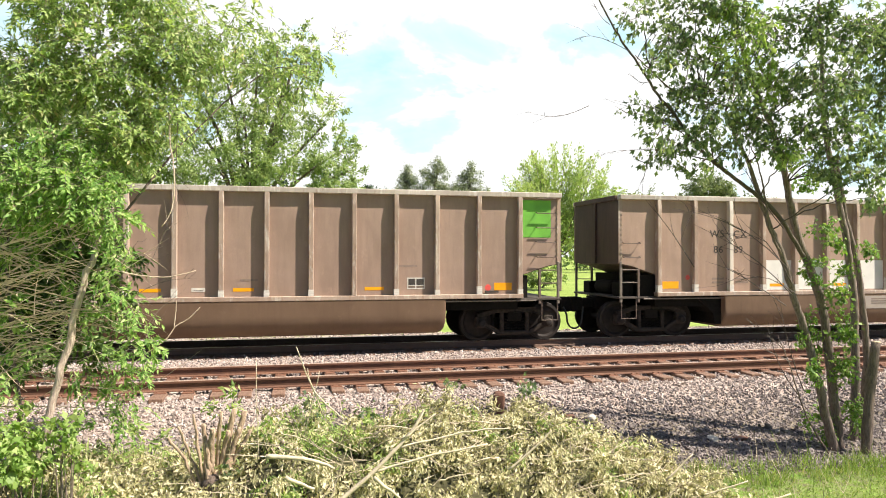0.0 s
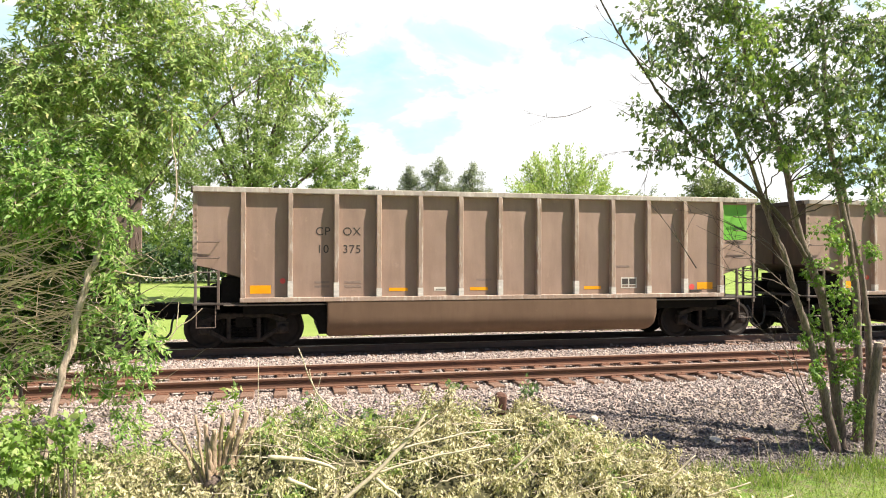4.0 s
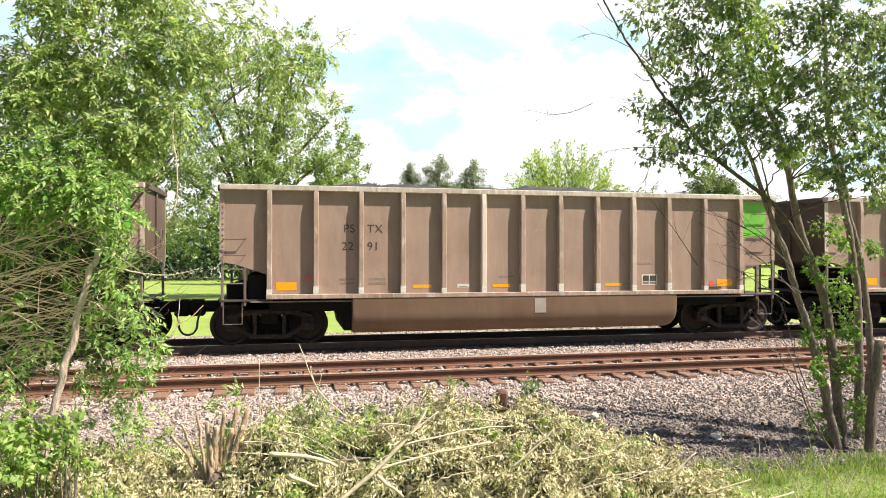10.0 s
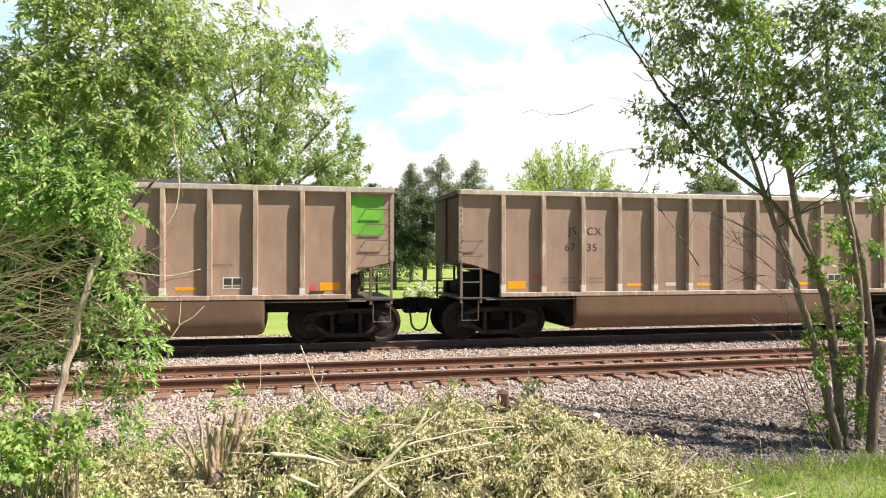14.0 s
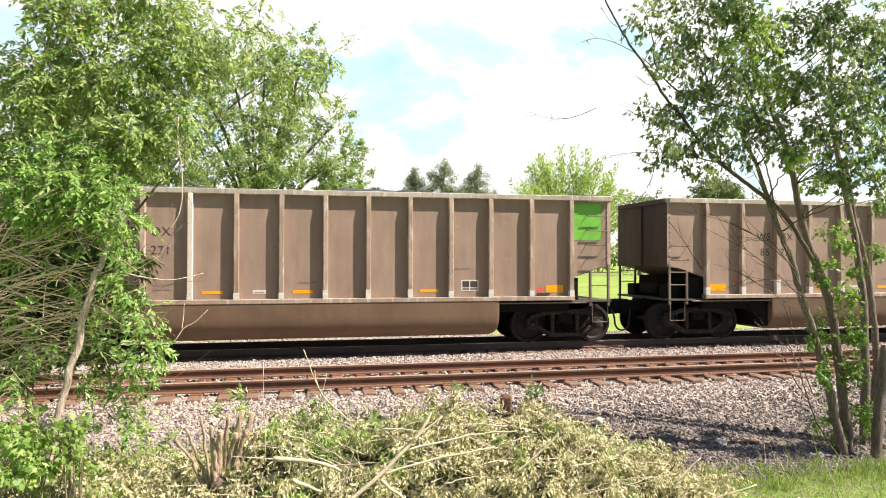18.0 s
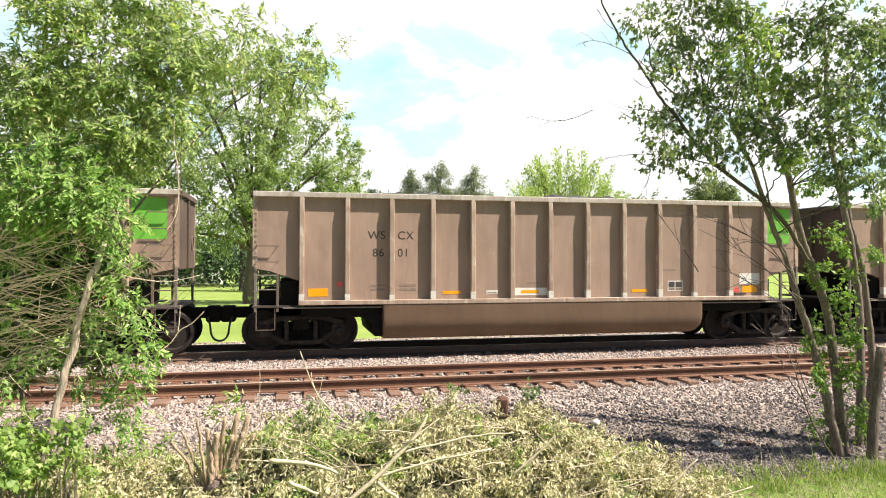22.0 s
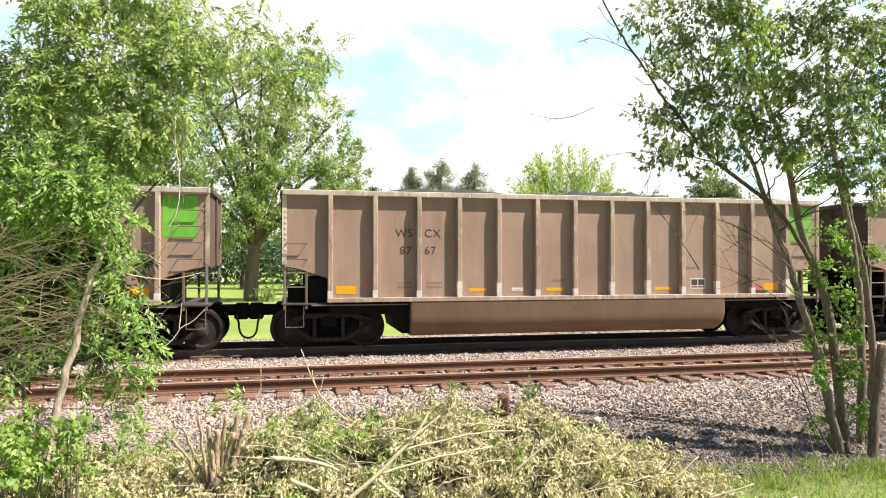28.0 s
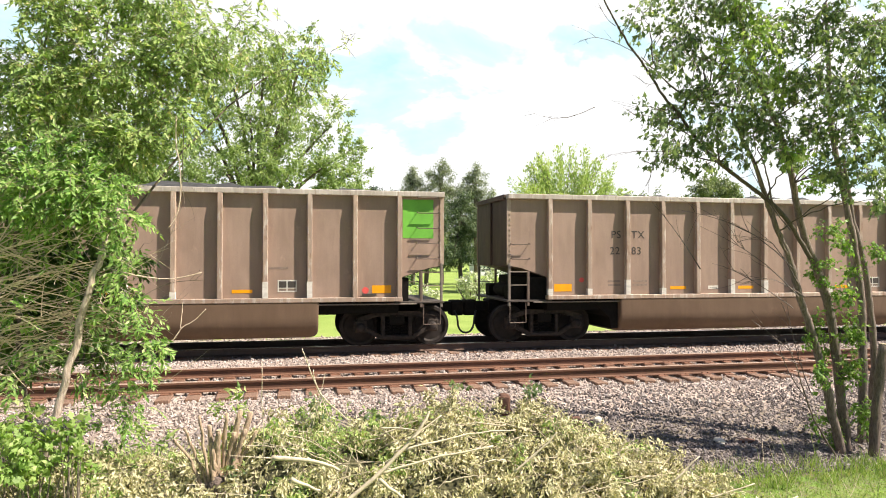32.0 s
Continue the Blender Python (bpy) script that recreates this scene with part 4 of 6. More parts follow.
# repainted areas: wagon, first bay edge and offsets, heights
PATCHES = [(1, BAYS[3], BAYS[4], 1.27, 2.08), (1, BAYS[4], BAYS[5], 1.27, 2.08), (1, BAYS[5], BAYS[6], 1.27, 2.08), (1, BAYS[6], BAYS[7], 1.27, 2.08), (1, BAYS[7], BAYS[8], 1.27, 2.12), (1, BAYS[8], BAYS[9], 1.27, 1.56), (1, BAYS[11] + 0.45, BAYS[11] + 0.72, 1.62, 1.80),
           (2, BAYS[4], BAYS[5], 1.27, 1.85), (2, BAYS[5], BAYS[6], 1.30, 1.85), (2, BAYS[8], BAYS[9], 1.27, 1.80), (2, BAYS[10], BAYS[11], 1.27, 1.82),
           (7, BAYS[0] + 0.08, BAYS[0] + 0.9, 1.60, 1.93), (7, BAYS[5], BAYS[6], 1.55, 1.95), (7, BAYS[11], BAYS[12], 1.68, 2.02),
           (11, BAYS[1] + 0.05, BAYS[2] - 0.06, 1.27, 1.70), (13, BAYS[11] + 0.15, BAYS[11] + 0.40, 1.55, 1.78),
           (16, BAYS[5], BAYS[6], 1.27, 1.82), (23, BAYS[0] + 0.08, BAYS[0] + 0.62, 1.53, 1.66),
           (23, BAYS[4], BAYS[5], 1.27, 1.80), (23, BAYS[5], BAYS[6], 1.27, 1.85), (23, BAYS[6], BAYS[7], 1.27, 1.88), (23, BAYS[7], BAYS[8], 1.27, 1.86), (23, BAYS[8], BAYS[9], 1.27, 1.95),
           (24, BAYS[0] + 0.08, BAYS[0] + 0.62, 1.53, 1.74), (24, BAYS[11] + 0.1, BAYS[11] + 0.36, 1.5, 1.95), (26, BAYS[5] + 0.06, BAYS[6] - 0.06, 1.31, 1.5), (26, BAYS[11] + 0.35, BAYS[12] - 0.1, 1.55, 1.85),
           (27, BAYS[0] + 0.08, BAYS[0] + 0.75, 1.53, 1.80), (27, BAYS[5] + 0.15, BAYS[5] + 0.85, 1.31, 1.5), (30, BAYS[5] + 0.12, BAYS[5] + 0.62, 1.68, 1.93), (36, BAYS[0] + 0.08, BAYS[0] + 0.6, 1.53, 1.95), (14, BAYS[1] + 0.18, BAYS[1] + 0.6, 1.34, 1.72)]
TUB_PLACARDS = [(1, 0.2, 2.0), (2, -3.9, -1.3), (2, 2.9, 4.0), (11, -3.5, -2.9), (23, -4.1, -2.6), (23, 1.0, 3.2), (30, -3.37, -2.6), (30, -1.8, -0.63), (30, 0.3, 2.1), (12, 0.3, 0.6)]
SPEED, START = 18.805, -0.40
# small surges of the train about its mean speed: seconds, metres
PACE = [(0.0, 0.024), (1.0, 0.003), (2.0, 0.004), (3.0, -0.011), (3.5, -0.038), (5.5, -0.126), (6.0, -0.170), (7.0, -0.187), (8.0, -0.205), (9.0, -0.206),
        (9.4, -0.15), (10.0, 0.076), (11.0, 0.021), (12.0, 0.006), (13.0, 0.008), (14.0, 0.020), (16.5, -0.07), (17.0, -0.030), (18.0, -0.086), (19.0, -0.085),
        (20.0, -0.06), (21.0, -0.064), (22.0, -0.066), (23.0, -0.138), (24.0, -0.144), (25.0, -0.130), (25.5, -0.13), (27.5, 0.150), (28.0, 0.146), (29.0, 0.111),
        (30.0, 0.037), (31.0, -0.012), (32.0, -0.070)]
COUNT = 39

cars = [first] + [copy_thing(first, pose(0, FAR_Y, 0)) for _ in range(COUNT - 1)]
wheelsets = []
car_rng = random.Random(5)
for n, car in enumerate(cars):
    car.location = (START + PITCH * n, FAR_Y, 0)
    for s in (-1, 1):
        for k in (-1, 1):
            w = new("wheelset", wheel_me)
            w.parent = car
            w.location = (s * TRUCK + k * WHEELBASE / 2, 0, RADIUS)
            wheelsets.append((n, w))
    tall = car_rng.random() < 0.55
    for x in BAYS:
        if car_rng.random() < 0.9:
            r = new("rib_marker", marker_me)
            r.parent = car
            r.location = (x, 0, SILL + 0.108)
            r.scale = (1, 1, car_rng.choice((0.16, 0.18, 0.2, 0.34, 0.38)) if tall else car_rng.choice((0.12, 0.15, 0.18, 0.2)))
    for o in car.children:
        if o.name.startswith("coal_load"):
            o.location.z = car_rng.choice((-0.06, 0.0, 0.05, 0.10))
    if n in MARKS:
        a, b, c, d = MARKS[n]
        lettering(car, a, BAYS[2] - 0.14, 2.70, True)
        lettering(car, b, BAYS[2] + 0.15, 2.70, False)
        if c:
            lettering(car, c, BAYS[2] - 0.17, 2.28, True)
            lettering(car, d, BAYS[2] + 0.15, 2.28, False)
    else:
        for x0, x1 in ((-4.6, -4.2), (-3.88, -3.5)):
            for z in (2.74, 2.32):
                sheet_patch(car, "worn_lettering", x0, x1, z, z + 0.10, FADED, "worn illegible lettering")
for n, x0, x1, z0, z1 in PATCHES:
    a = x0 + (0.064 if x0 in BAYS else 0)
    b = x1 - (0.064 if x1 in BAYS else 0)
    sheet_patch(cars[n], "repainted_area", a, b, z0, z1, PATCH, "white repainted area", 0.0025)
for n, x0, x1 in TUB_PLACARDS:
    placard = part("tub_placard", box(x0, x1, -1.578, -1.571, 0.72, 1.08, bevel=0), GREY, cars[n], "grey repainted panel on the tub")
    for z in (0.98, 0.92, 0.86):
        part("placard_bar", box(x0 + 0.2, min(x0 + 0.75, x1 - 0.1), -1.582, -1.577, z, z + 0.025, bevel=0), FADED, placard)
for n, label in ((1, "dusty coal gondola with white repainted lower panels"), (2, "dusty coal gondola with pale repainted patches and tub"), (7, "dusty coal gondola with three white repainted patches"), (16, "dusty coal gondola with white and black sprayed graffiti"), (22, "dusty coal gondola with two pink sprayed letters"), (23, "dusty coal gondola with white repainted lower panels"), (14, "dusty coal gondola with white sprayed blotches")):
    tagged(cars[n], label)
# sprayed graffiti
g = cars[16]
oval = [(-4.48 + 0.36 * math.cos(a), 1.80 + 0.40 * math.sin(a)) for a in [math.tau * k / 24 for k in range(25)]]
flat_line(g, "sprayed_outline", oval, 0.045, WHITE, label="white sprayed graffiti outline")
for cx in (-4.64, -4.40):
    ring = [(cx + 0.13 * math.cos(a), 1.95 + 0.15 * math.sin(a)) for a in [math.tau * k / 14 for k in range(15)]]
    flat_line(g, "sprayed_outline", ring, 0.04, WHITE, -SIDE - 0.012)
    flat_line(g, "sprayed_mark", [(cx - 0.08, 2.04), (cx + 0.08, 1.86)], 0.035, WHITE, -SIDE - 0.018)
    flat_line(g, "sprayed_mark", [(cx + 0.08, 2.04), (cx - 0.08, 1.86)], 0.035, WHITE, -SIDE - 0.021)
bm = bmesh.new()
bm.faces.new([bm.verts.new((-4.56 + 0.24 * math.cos(a), -SIDE - 0.024, 1.60 + 0.15 * math.sin(a))) for a in [math.tau * k / 16 for k in range(16)]])
part("sprayed_fill", bm, PATCH, g, "white sprayed graffiti fill")
for x, w, h, turns in ((-2.72, 0.44, 0.40, 3), (-2.22, 0.40, 0.36, 2), (-1.76, 0.38, 0.42, 3), (-0.42, 0.36, 0.26, 2), (0.02, 0.46, 0.36, 3), (0.52, 0.44, 0.34, 2), (0.98, 0.44, 0.36, 3), (1.40, 0.36, 0.24, 2)):
    sprayed_letter(g, x, 0.86, w, h, turns, -1.576)
flat_line(g, "sprayed_mark", [(0.30, 1.40), (0.28, 1.72), (0.55, 1.76), (0.50, 1.42), (0.34, 1.40)], 0.06, FADED)
flat_line(g, "sprayed_mark", [(0.66, 1.42), (0.78, 1.98), (0.90, 1.44)], 0.06, FADED)
flat_line(g, "sprayed_mark", [(1.16, 1.76), (1.42, 1.72), (1.20, 1.56), (1.44, 1.44), (1.16, 1.40)], 0.06, FADED)
g = cars[22]
flat_line(g, "sprayed_mark", [(0.55, 1.72), (0.42, 1.36), (0.68, 1.36), (0.62, 1.48)], 0.05, PINK, label="pink sprayed graffiti letter")
flat_line(g, "sprayed_mark", [(1.42, 1.36), (1.50, 1.82), (1.55, 1.82), (1.70, 1.36)], 0.05, PINK, label="pink sprayed graffiti letter")
flat_line(g, "sprayed_mark", [(1.40, 1.52), (1.68, 1.55)], 0.05, PINK, -SIDE - 0.009)
g = cars[14]
flat_line(g, "sprayed_mark", [(1.25, 1.42), (1.45, 1.60), (1.40, 1.75), (1.60, 1.62), (1.75, 1.80)], 0.13, PATCH, label="white sprayed blotch")
flat_line(g, "sprayed_mark", [(1.3, 1.62), (1.7, 1.48)], 0.10, PATCH, -SIDE - 0.009)


# ---- vegetation ----
swaying = []


def limb(tree, pts, r0, r1, material, name="branch", jitter=0.02, n=7, rng=random):
    p = curve_points(pts, 5, jitter, rng)
    radii = [r0 + (r1 - r0) * i / (len(p) - 1) for i in range(len(p))]
    radii = [r * rng.uniform(0.93, 1.07) for r in radii]
    bm = bmesh.new()
    add_tube(bm, p, radii, n)
    for f in bm.faces:
        f.smooth = True
    return part(name, bm, material, tree)


def rel(at, pts):
    return [tuple(Vector(p) - Vector(at)) for p in pts]


def twig_spray(tree, rng, lines, material, name="bare_twig_spray", shoots=4):
    """Thin leafless twigs: lines of (start, end, radius), each bowed and with side shoots."""
    a, b, ra, rb = [], [], [], []

    def run(p, q, r, bend):
        n = 5
        prev = p
        for k in range(1, n + 1):
            t = k / n
            at = p + (q - p) * t + bend * math.sin(math.pi * t)
            a.append(prev), b.append(at), ra.append(r * (1 - 0.75 * (t - 1 / n))), rb.append(r * (1 - 0.75 * t))
            prev = at

    for p, q, r in lines:
        p, q = np.array(p, float), np.array(q, float)
        size = np.linalg.norm(q - p)
        bend = np.array([rng.normal() * 0.03, rng.normal() * 0.05, rng.normal() * 0.10]) * size
        run(p, q, r, bend)
        for k in range(shoots):
            t = rng.uniform(0.25, 0.9)
            s = p + (q - p) * t + bend * math.sin(math.pi * t)
            e = s + (q - p) * rng.uniform(0.15, 0.35) + rng.normal(size=3) * size * 0.11
            run(s, e, r * 0.5, rng.normal(size=3) * size * 0.02)
    v, f = stick_arrays(np.array(a), np.array(b), np.array(ra), np.array(rb))
    ob = arrays(name, v, f, material, tree)
    ob["kind"] = "stuff"
    return ob


def left_tree():
    rng = np.random.default_rng(21)
    pr = random.Random(21)
    at = (-2.80, 9.0, -0.87)
    tree = thing("trackside_tree", at, "leafy young tree with pale leaning trunk and dead lower branches", "tree")
    limb(tree, rel(at, [(-2.72, 8.6, -0.95), (-2.598, 8.595, 0.004), (-2.454, 8.595, 0.682), (-2.311, 8.595, 1.312), (-2.139, 8.595, 2.009), (-2.028, 8.775, 2.454), (-1.988, 9.322, 3.024), (-1.908, 9.646, 3.694), (-1.675, 9.752, 4.203), (-1.272, 10.176, 5.062)]), 0.052, 0.018, BARK_TRUNK, "trunk", 0.02, 9, pr)
    limb(tree, rel(at, [(-2.9, 9.15, -0.9), (-3.1, 9.3, 0.8), (-3.25, 9.5, 2.4), (-3.1, 9.6, 4.2), (-2.9, 10.0, 6.0)]), 0.035, 0.012, BARK, "trunk", 0.02, 8, pr)
    for pts, r in (([(-2.1, 9.0, 2.4), (-1.3, 9.3, 3.6), (-0.4, 9.7, 4.6), (0.35, 10.0, 4.95)], 0.04), ([(-2.0, 9.0, 2.7), (-2.4, 9.3, 4.0), (-2.2, 9.4, 5.4)], 0.04), ([(-1.9, 9.1, 3.3), (-1.1, 9.3, 4.6), (-0.5, 9.3, 5.5)], 0.03), ([(-3.2, 9.5, 2.6), (-3.6, 9.5, 3.6), (-3.8, 9.5, 4.6)], 0.035), ([(-2.5, 9.0, 1.1), (-2.0, 8.8, 1.5), (-1.62, 8.7, 1.35)], 0.02), ([(-2.3, 9.0, 1.7), (-1.9, 8.8, 2.2), (-1.6, 8.8, 2.4)], 0.02)):
        limb(tree, rel(at, [(p[0], p[1] + 0.25, p[2]) for p in pts]), r * 0.42, r * 0.12, BARK, "branch", 0.03, 6, pr)
    clumps = [((-3.1, 9.7, 4.3), (0.95, 0.6, 0.85), 900), ((-2.15, 9.3, 4.55), (0.85, 0.6, 0.72), 900), ((-2.6, 9.1, 3.25), (0.95, 0.5, 0.62), 900),
              ((-1.35, 9.4, 4.75), (0.72, 0.5, 0.58), 650), ((-0.72, 9.3, 5.15), (0.58, 0.4, 0.40), 380), ((-1.92, 9.2, 3.7), (0.65, 0.45, 0.5), 600),
              ((-2.12, 8.8, 2.62), (0.50, 0.35, 0.42), 420), ((-3.2, 9.5, 2.5), (0.55, 0.4, 0.45), 420), ((-1.76, 8.8, 1.62), (0.30, 0.25, 0.30), 80),
              ((-1.66, 8.7, 1.12), (0.24, 0.2, 0.24), 75), ((0.22, 10.0, 4.72), (0.42, 0.35, 0.36), 210), ((-0.30, 9.8, 4.70), (0.52, 0.4, 0.42), 300),
              ((-1.98, 8.8, 0.62), (0.24, 0.2, 0.28), 60), ((-3.7, 9.4, 3.4), (0.55, 0.4, 0.6), 500), 
              ((-2.6, 9.4, 5.4), (0.8, 0.5, 0.5), 520), ((-1.7, 9.4, 5.5), (0.7, 0.4, 0.45), 420), ((-3.5, 9.6, 1.5), (0.4, 0.3, 0.35), 140), ((-1.45, 9.2, 4.0), (0.42, 0.35, 0.40), 240),
              ((-1.90, 8.7, 2.65), (0.36, 0.27, 0.36), 190), ((-1.72, 8.6, 1.68), (0.22, 0.2, 0.36), 60), ((-2.25, 8.7, 2.97), (0.51, 0.36, 0.39), 330), ((-2.81, 8.8, 2.97), (0.51, 0.36, 0.45), 330), ((-1.83, 8.6, 2.07), (0.22, 0.18, 0.32), 70), ((0.39, 10, 5.0), (0.28, 0.19, 0.24), 90), ((-1.51, 8.6, 1.23), (0.22, 0.18, 0.22), 70), ((0.53, 10, 5.01), (0.13, 0.12, 0.3), 40), ((0.35, 10, 5.27), (0.12, 0.12, 0.25), 30), ((0.72, 10.2, 5.28), (0.08, 0.1, 0.2), 16), ((0.08, 9.8, 4.81), (0.3, 0.25, 0.35), 120), ((-0.28, 9.5, 5.22), (0.32, 0.25, 0.3), 120), ((0.4, 10.2, 4.53), (0.22, 0.2, 0.3), 70), ((0.65, 10.4, 4.42), (0.12, 0.12, 0.25), 30), ((-0.07, 9.9, 4.36), (0.3, 0.25, 0.3), 110), ((-1.1, 9.3, 5.17), (0.4, 0.3, 0.35), 190)]
    clumps += [((-2.03, 9.2, 0.79), (0.28, 0.25, 0.3), 90), ((-1.86, 9.3, 0.32), (0.28, 0.25, 0.28), 90), ((-1.61, 9.0, 0.91), (0.16, 0.15, 0.2), 40), ((-2.08, 9.0, 0.23), (0.3, 0.25, 0.25), 90)]
    clumps += [((-3.15, 9.2, 4.19), (0.45, 0.35, 0.4), 170), ((-2.72, 9.2, 5.06), (0.4, 0.3, 0.35), 150), ((-2.78, 9.1, 4.39), (0.4, 0.3, 0.45), 170), ((-2.81, 9.1, 3.86), (0.35, 0.3, 0.4), 130)]
    for c, r, n in clumps:
        swaying.append(foliage(tree, rng, Vector(c) - Vector(at), r, int(n * (4.9 if c[0] < -1.2 and c[2] > 2.9 else 1.5 if c[0] < -1.9 else 1.3 if c[2] > 4 else 2.0)), 0.076, LEAF_ASH if c[2] > 3.5 else LEAF_DEEP, TWIG, droop=0.3, ratio=0.38, pinnate=True))
    # inner clumps whose dark leaf colour stands in for shade in the crown
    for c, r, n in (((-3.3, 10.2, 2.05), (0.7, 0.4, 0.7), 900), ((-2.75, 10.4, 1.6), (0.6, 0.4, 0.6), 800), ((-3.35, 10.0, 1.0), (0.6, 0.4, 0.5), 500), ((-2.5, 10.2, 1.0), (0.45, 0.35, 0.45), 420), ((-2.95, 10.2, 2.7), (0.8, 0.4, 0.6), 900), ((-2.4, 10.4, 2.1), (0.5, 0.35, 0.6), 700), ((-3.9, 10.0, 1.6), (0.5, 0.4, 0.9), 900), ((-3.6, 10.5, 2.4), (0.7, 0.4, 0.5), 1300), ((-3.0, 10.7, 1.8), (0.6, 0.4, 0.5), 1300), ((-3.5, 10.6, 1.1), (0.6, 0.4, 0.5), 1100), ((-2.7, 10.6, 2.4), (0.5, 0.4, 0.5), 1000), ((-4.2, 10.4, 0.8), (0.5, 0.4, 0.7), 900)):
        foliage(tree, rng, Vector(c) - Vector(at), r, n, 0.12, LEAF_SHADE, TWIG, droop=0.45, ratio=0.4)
    for c, r, n in [((-2.93, 8.9, 2.33), (0.32, 0.23, 0.26), 120), ((-2.51, 8.8, 2.07), (0.29, 0.2, 0.26), 110), ((-2.99, 8.9, 1.62), (0.29, 0.2, 0.26), 90), ((-2.31, 8.8, 1.42), (0.23, 0.16, 0.26), 80), ((-2.72, 8.8, 1.17), (0.26, 0.18, 0.22), 80), ((-1.95, 8.7, 1.81), (0.23, 0.16, 0.29), 110), ((-3.04, 8.8, 0.86), (0.25, 0.18, 0.22), 80), ((-1.77, 8.7, 0.9), (0.2, 0.14, 0.23), 80), ((-2.25, 8.7, 0.91), (0.19, 0.13, 0.19), 60)]:
        swaying.append(foliage(tree, rng, Vector(c) - Vector(at), r, int(n * 1.0), 0.09, LEAF_DEEP, TWIG, droop=0.5, ratio=0.38, pinnate=True))
    lines = []
    for k in range(110):
        z = rng.uniform(0.2, 2.5)
        x = -4.2 + rng.uniform(0, 1.2)
        lines.append(((x - at[0], rng.uniform(-0.4, 0.4), z - at[2]), (x + rng.uniform(0.7, 1.9) - at[0], rng.uniform(-0.7, 0.2), z + rng.uniform(-0.55, 0.75) - at[2]), rng.uniform(0.006, 0.013)))
    twig_spray(tree, rng, lines, BARK_PALE, shoots=2)
    # loose shoots that hang out before the train
    for pts, r in (([(-2.0, 8.8, 2.05), (-1.82, 8.7, 2.01), (-1.58, 8.7, 1.96), (-1.30, 8.7, 1.95), (-1.00, 8.7, 2.02)], 0.009), ([(-1.62, 8.75, 1.02), (-1.45, 8.7, 1.13), (-1.31, 8.7, 1.24), (-1.22, 8.7, 1.37), (-1.08, 8.7, 1.46), (-0.95, 8.7, 1.59)], 0.009),
                   ([(-1.24, 8.7, 1.37), (-1.22, 8.7, 1.53), (-1.21, 8.7, 1.67)], 0.007), ([(-1.34, 9.0, 3.9), (-1.32, 8.9, 3.53), (-1.28, 8.9, 3.27), (-1.27, 8.9, 2.93), (-1.32, 8.9, 2.69), (-1.41, 8.9, 2.54)], 0.011)):
        limb(tree, rel(at, pts), r, r * 0.5, BARK_PALE, "branch", 0.004, 5, pr)
    twig_spray(tree, rng, [(p, q, 0.006) for p, q in zip(rel(at, [(-1.75, 8.8, 1.0), (-1.7, 8.8, 1.72), (-1.25, 9.0, 3.9), (-1.6, 8.8, 2.0)]), rel(at, [(-1.18, 8.8, 1.75), (-1.0, 8.8, 1.92), (-1.3, 9.0, 2.5), (-1.2, 8.8, 2.9)]))], TWIG)


def saplings():
    """Bright young maple shoots at the foot of the leaning tree."""
    rng = np.random.default_rng(31)
    for c, r, n in (((-2.60, 7.9, 0.40), (0.24, 0.2, 0.20), 110), ((-2.20, 7.95, 0.40), (0.17, 0.15, 0.16), 60), ((-2.47, 7.9, 0.10), (0.26, 0.2, 0.20), 110), ((-2.72, 7.8, 0.16), (0.22, 0.2, 0.22), 90), ((-2.15, 8.0, 0.12), (0.16, 0.15, 0.16), 50), ((-2.85, 8.5, 0.30), (0.4, 0.3, 0.35), 150)):
        at = (c[0], c[1], float(ground_height(c[0], c[1])) - 0.03)
        sap = thing("maple_sapling", at, "bright green young maple shoots beside the trunk", "shrub", "maple saplings")
        bm = bmesh.new()
        for k in range(5):
            e = Vector(c) - Vector(at) + Vector((rng.normal() * r[0] * 0.5, rng.normal() * 0.1, rng.normal() * 0.1))
            add_tube(bm, [(rng.normal() * 0.05, rng.normal() * 0.05, 0), e * 0.5, e], [0.012, 0.009, 0.004], 5)
        part("stem", bm, TWIG, sap)
        swaying.append(foliage(sap, rng, Vector(c) - Vector(at), r, int(n * 1.3), 0.11, LEAF_BRIGHT, TWIG, lobed=True, droop=0.3))


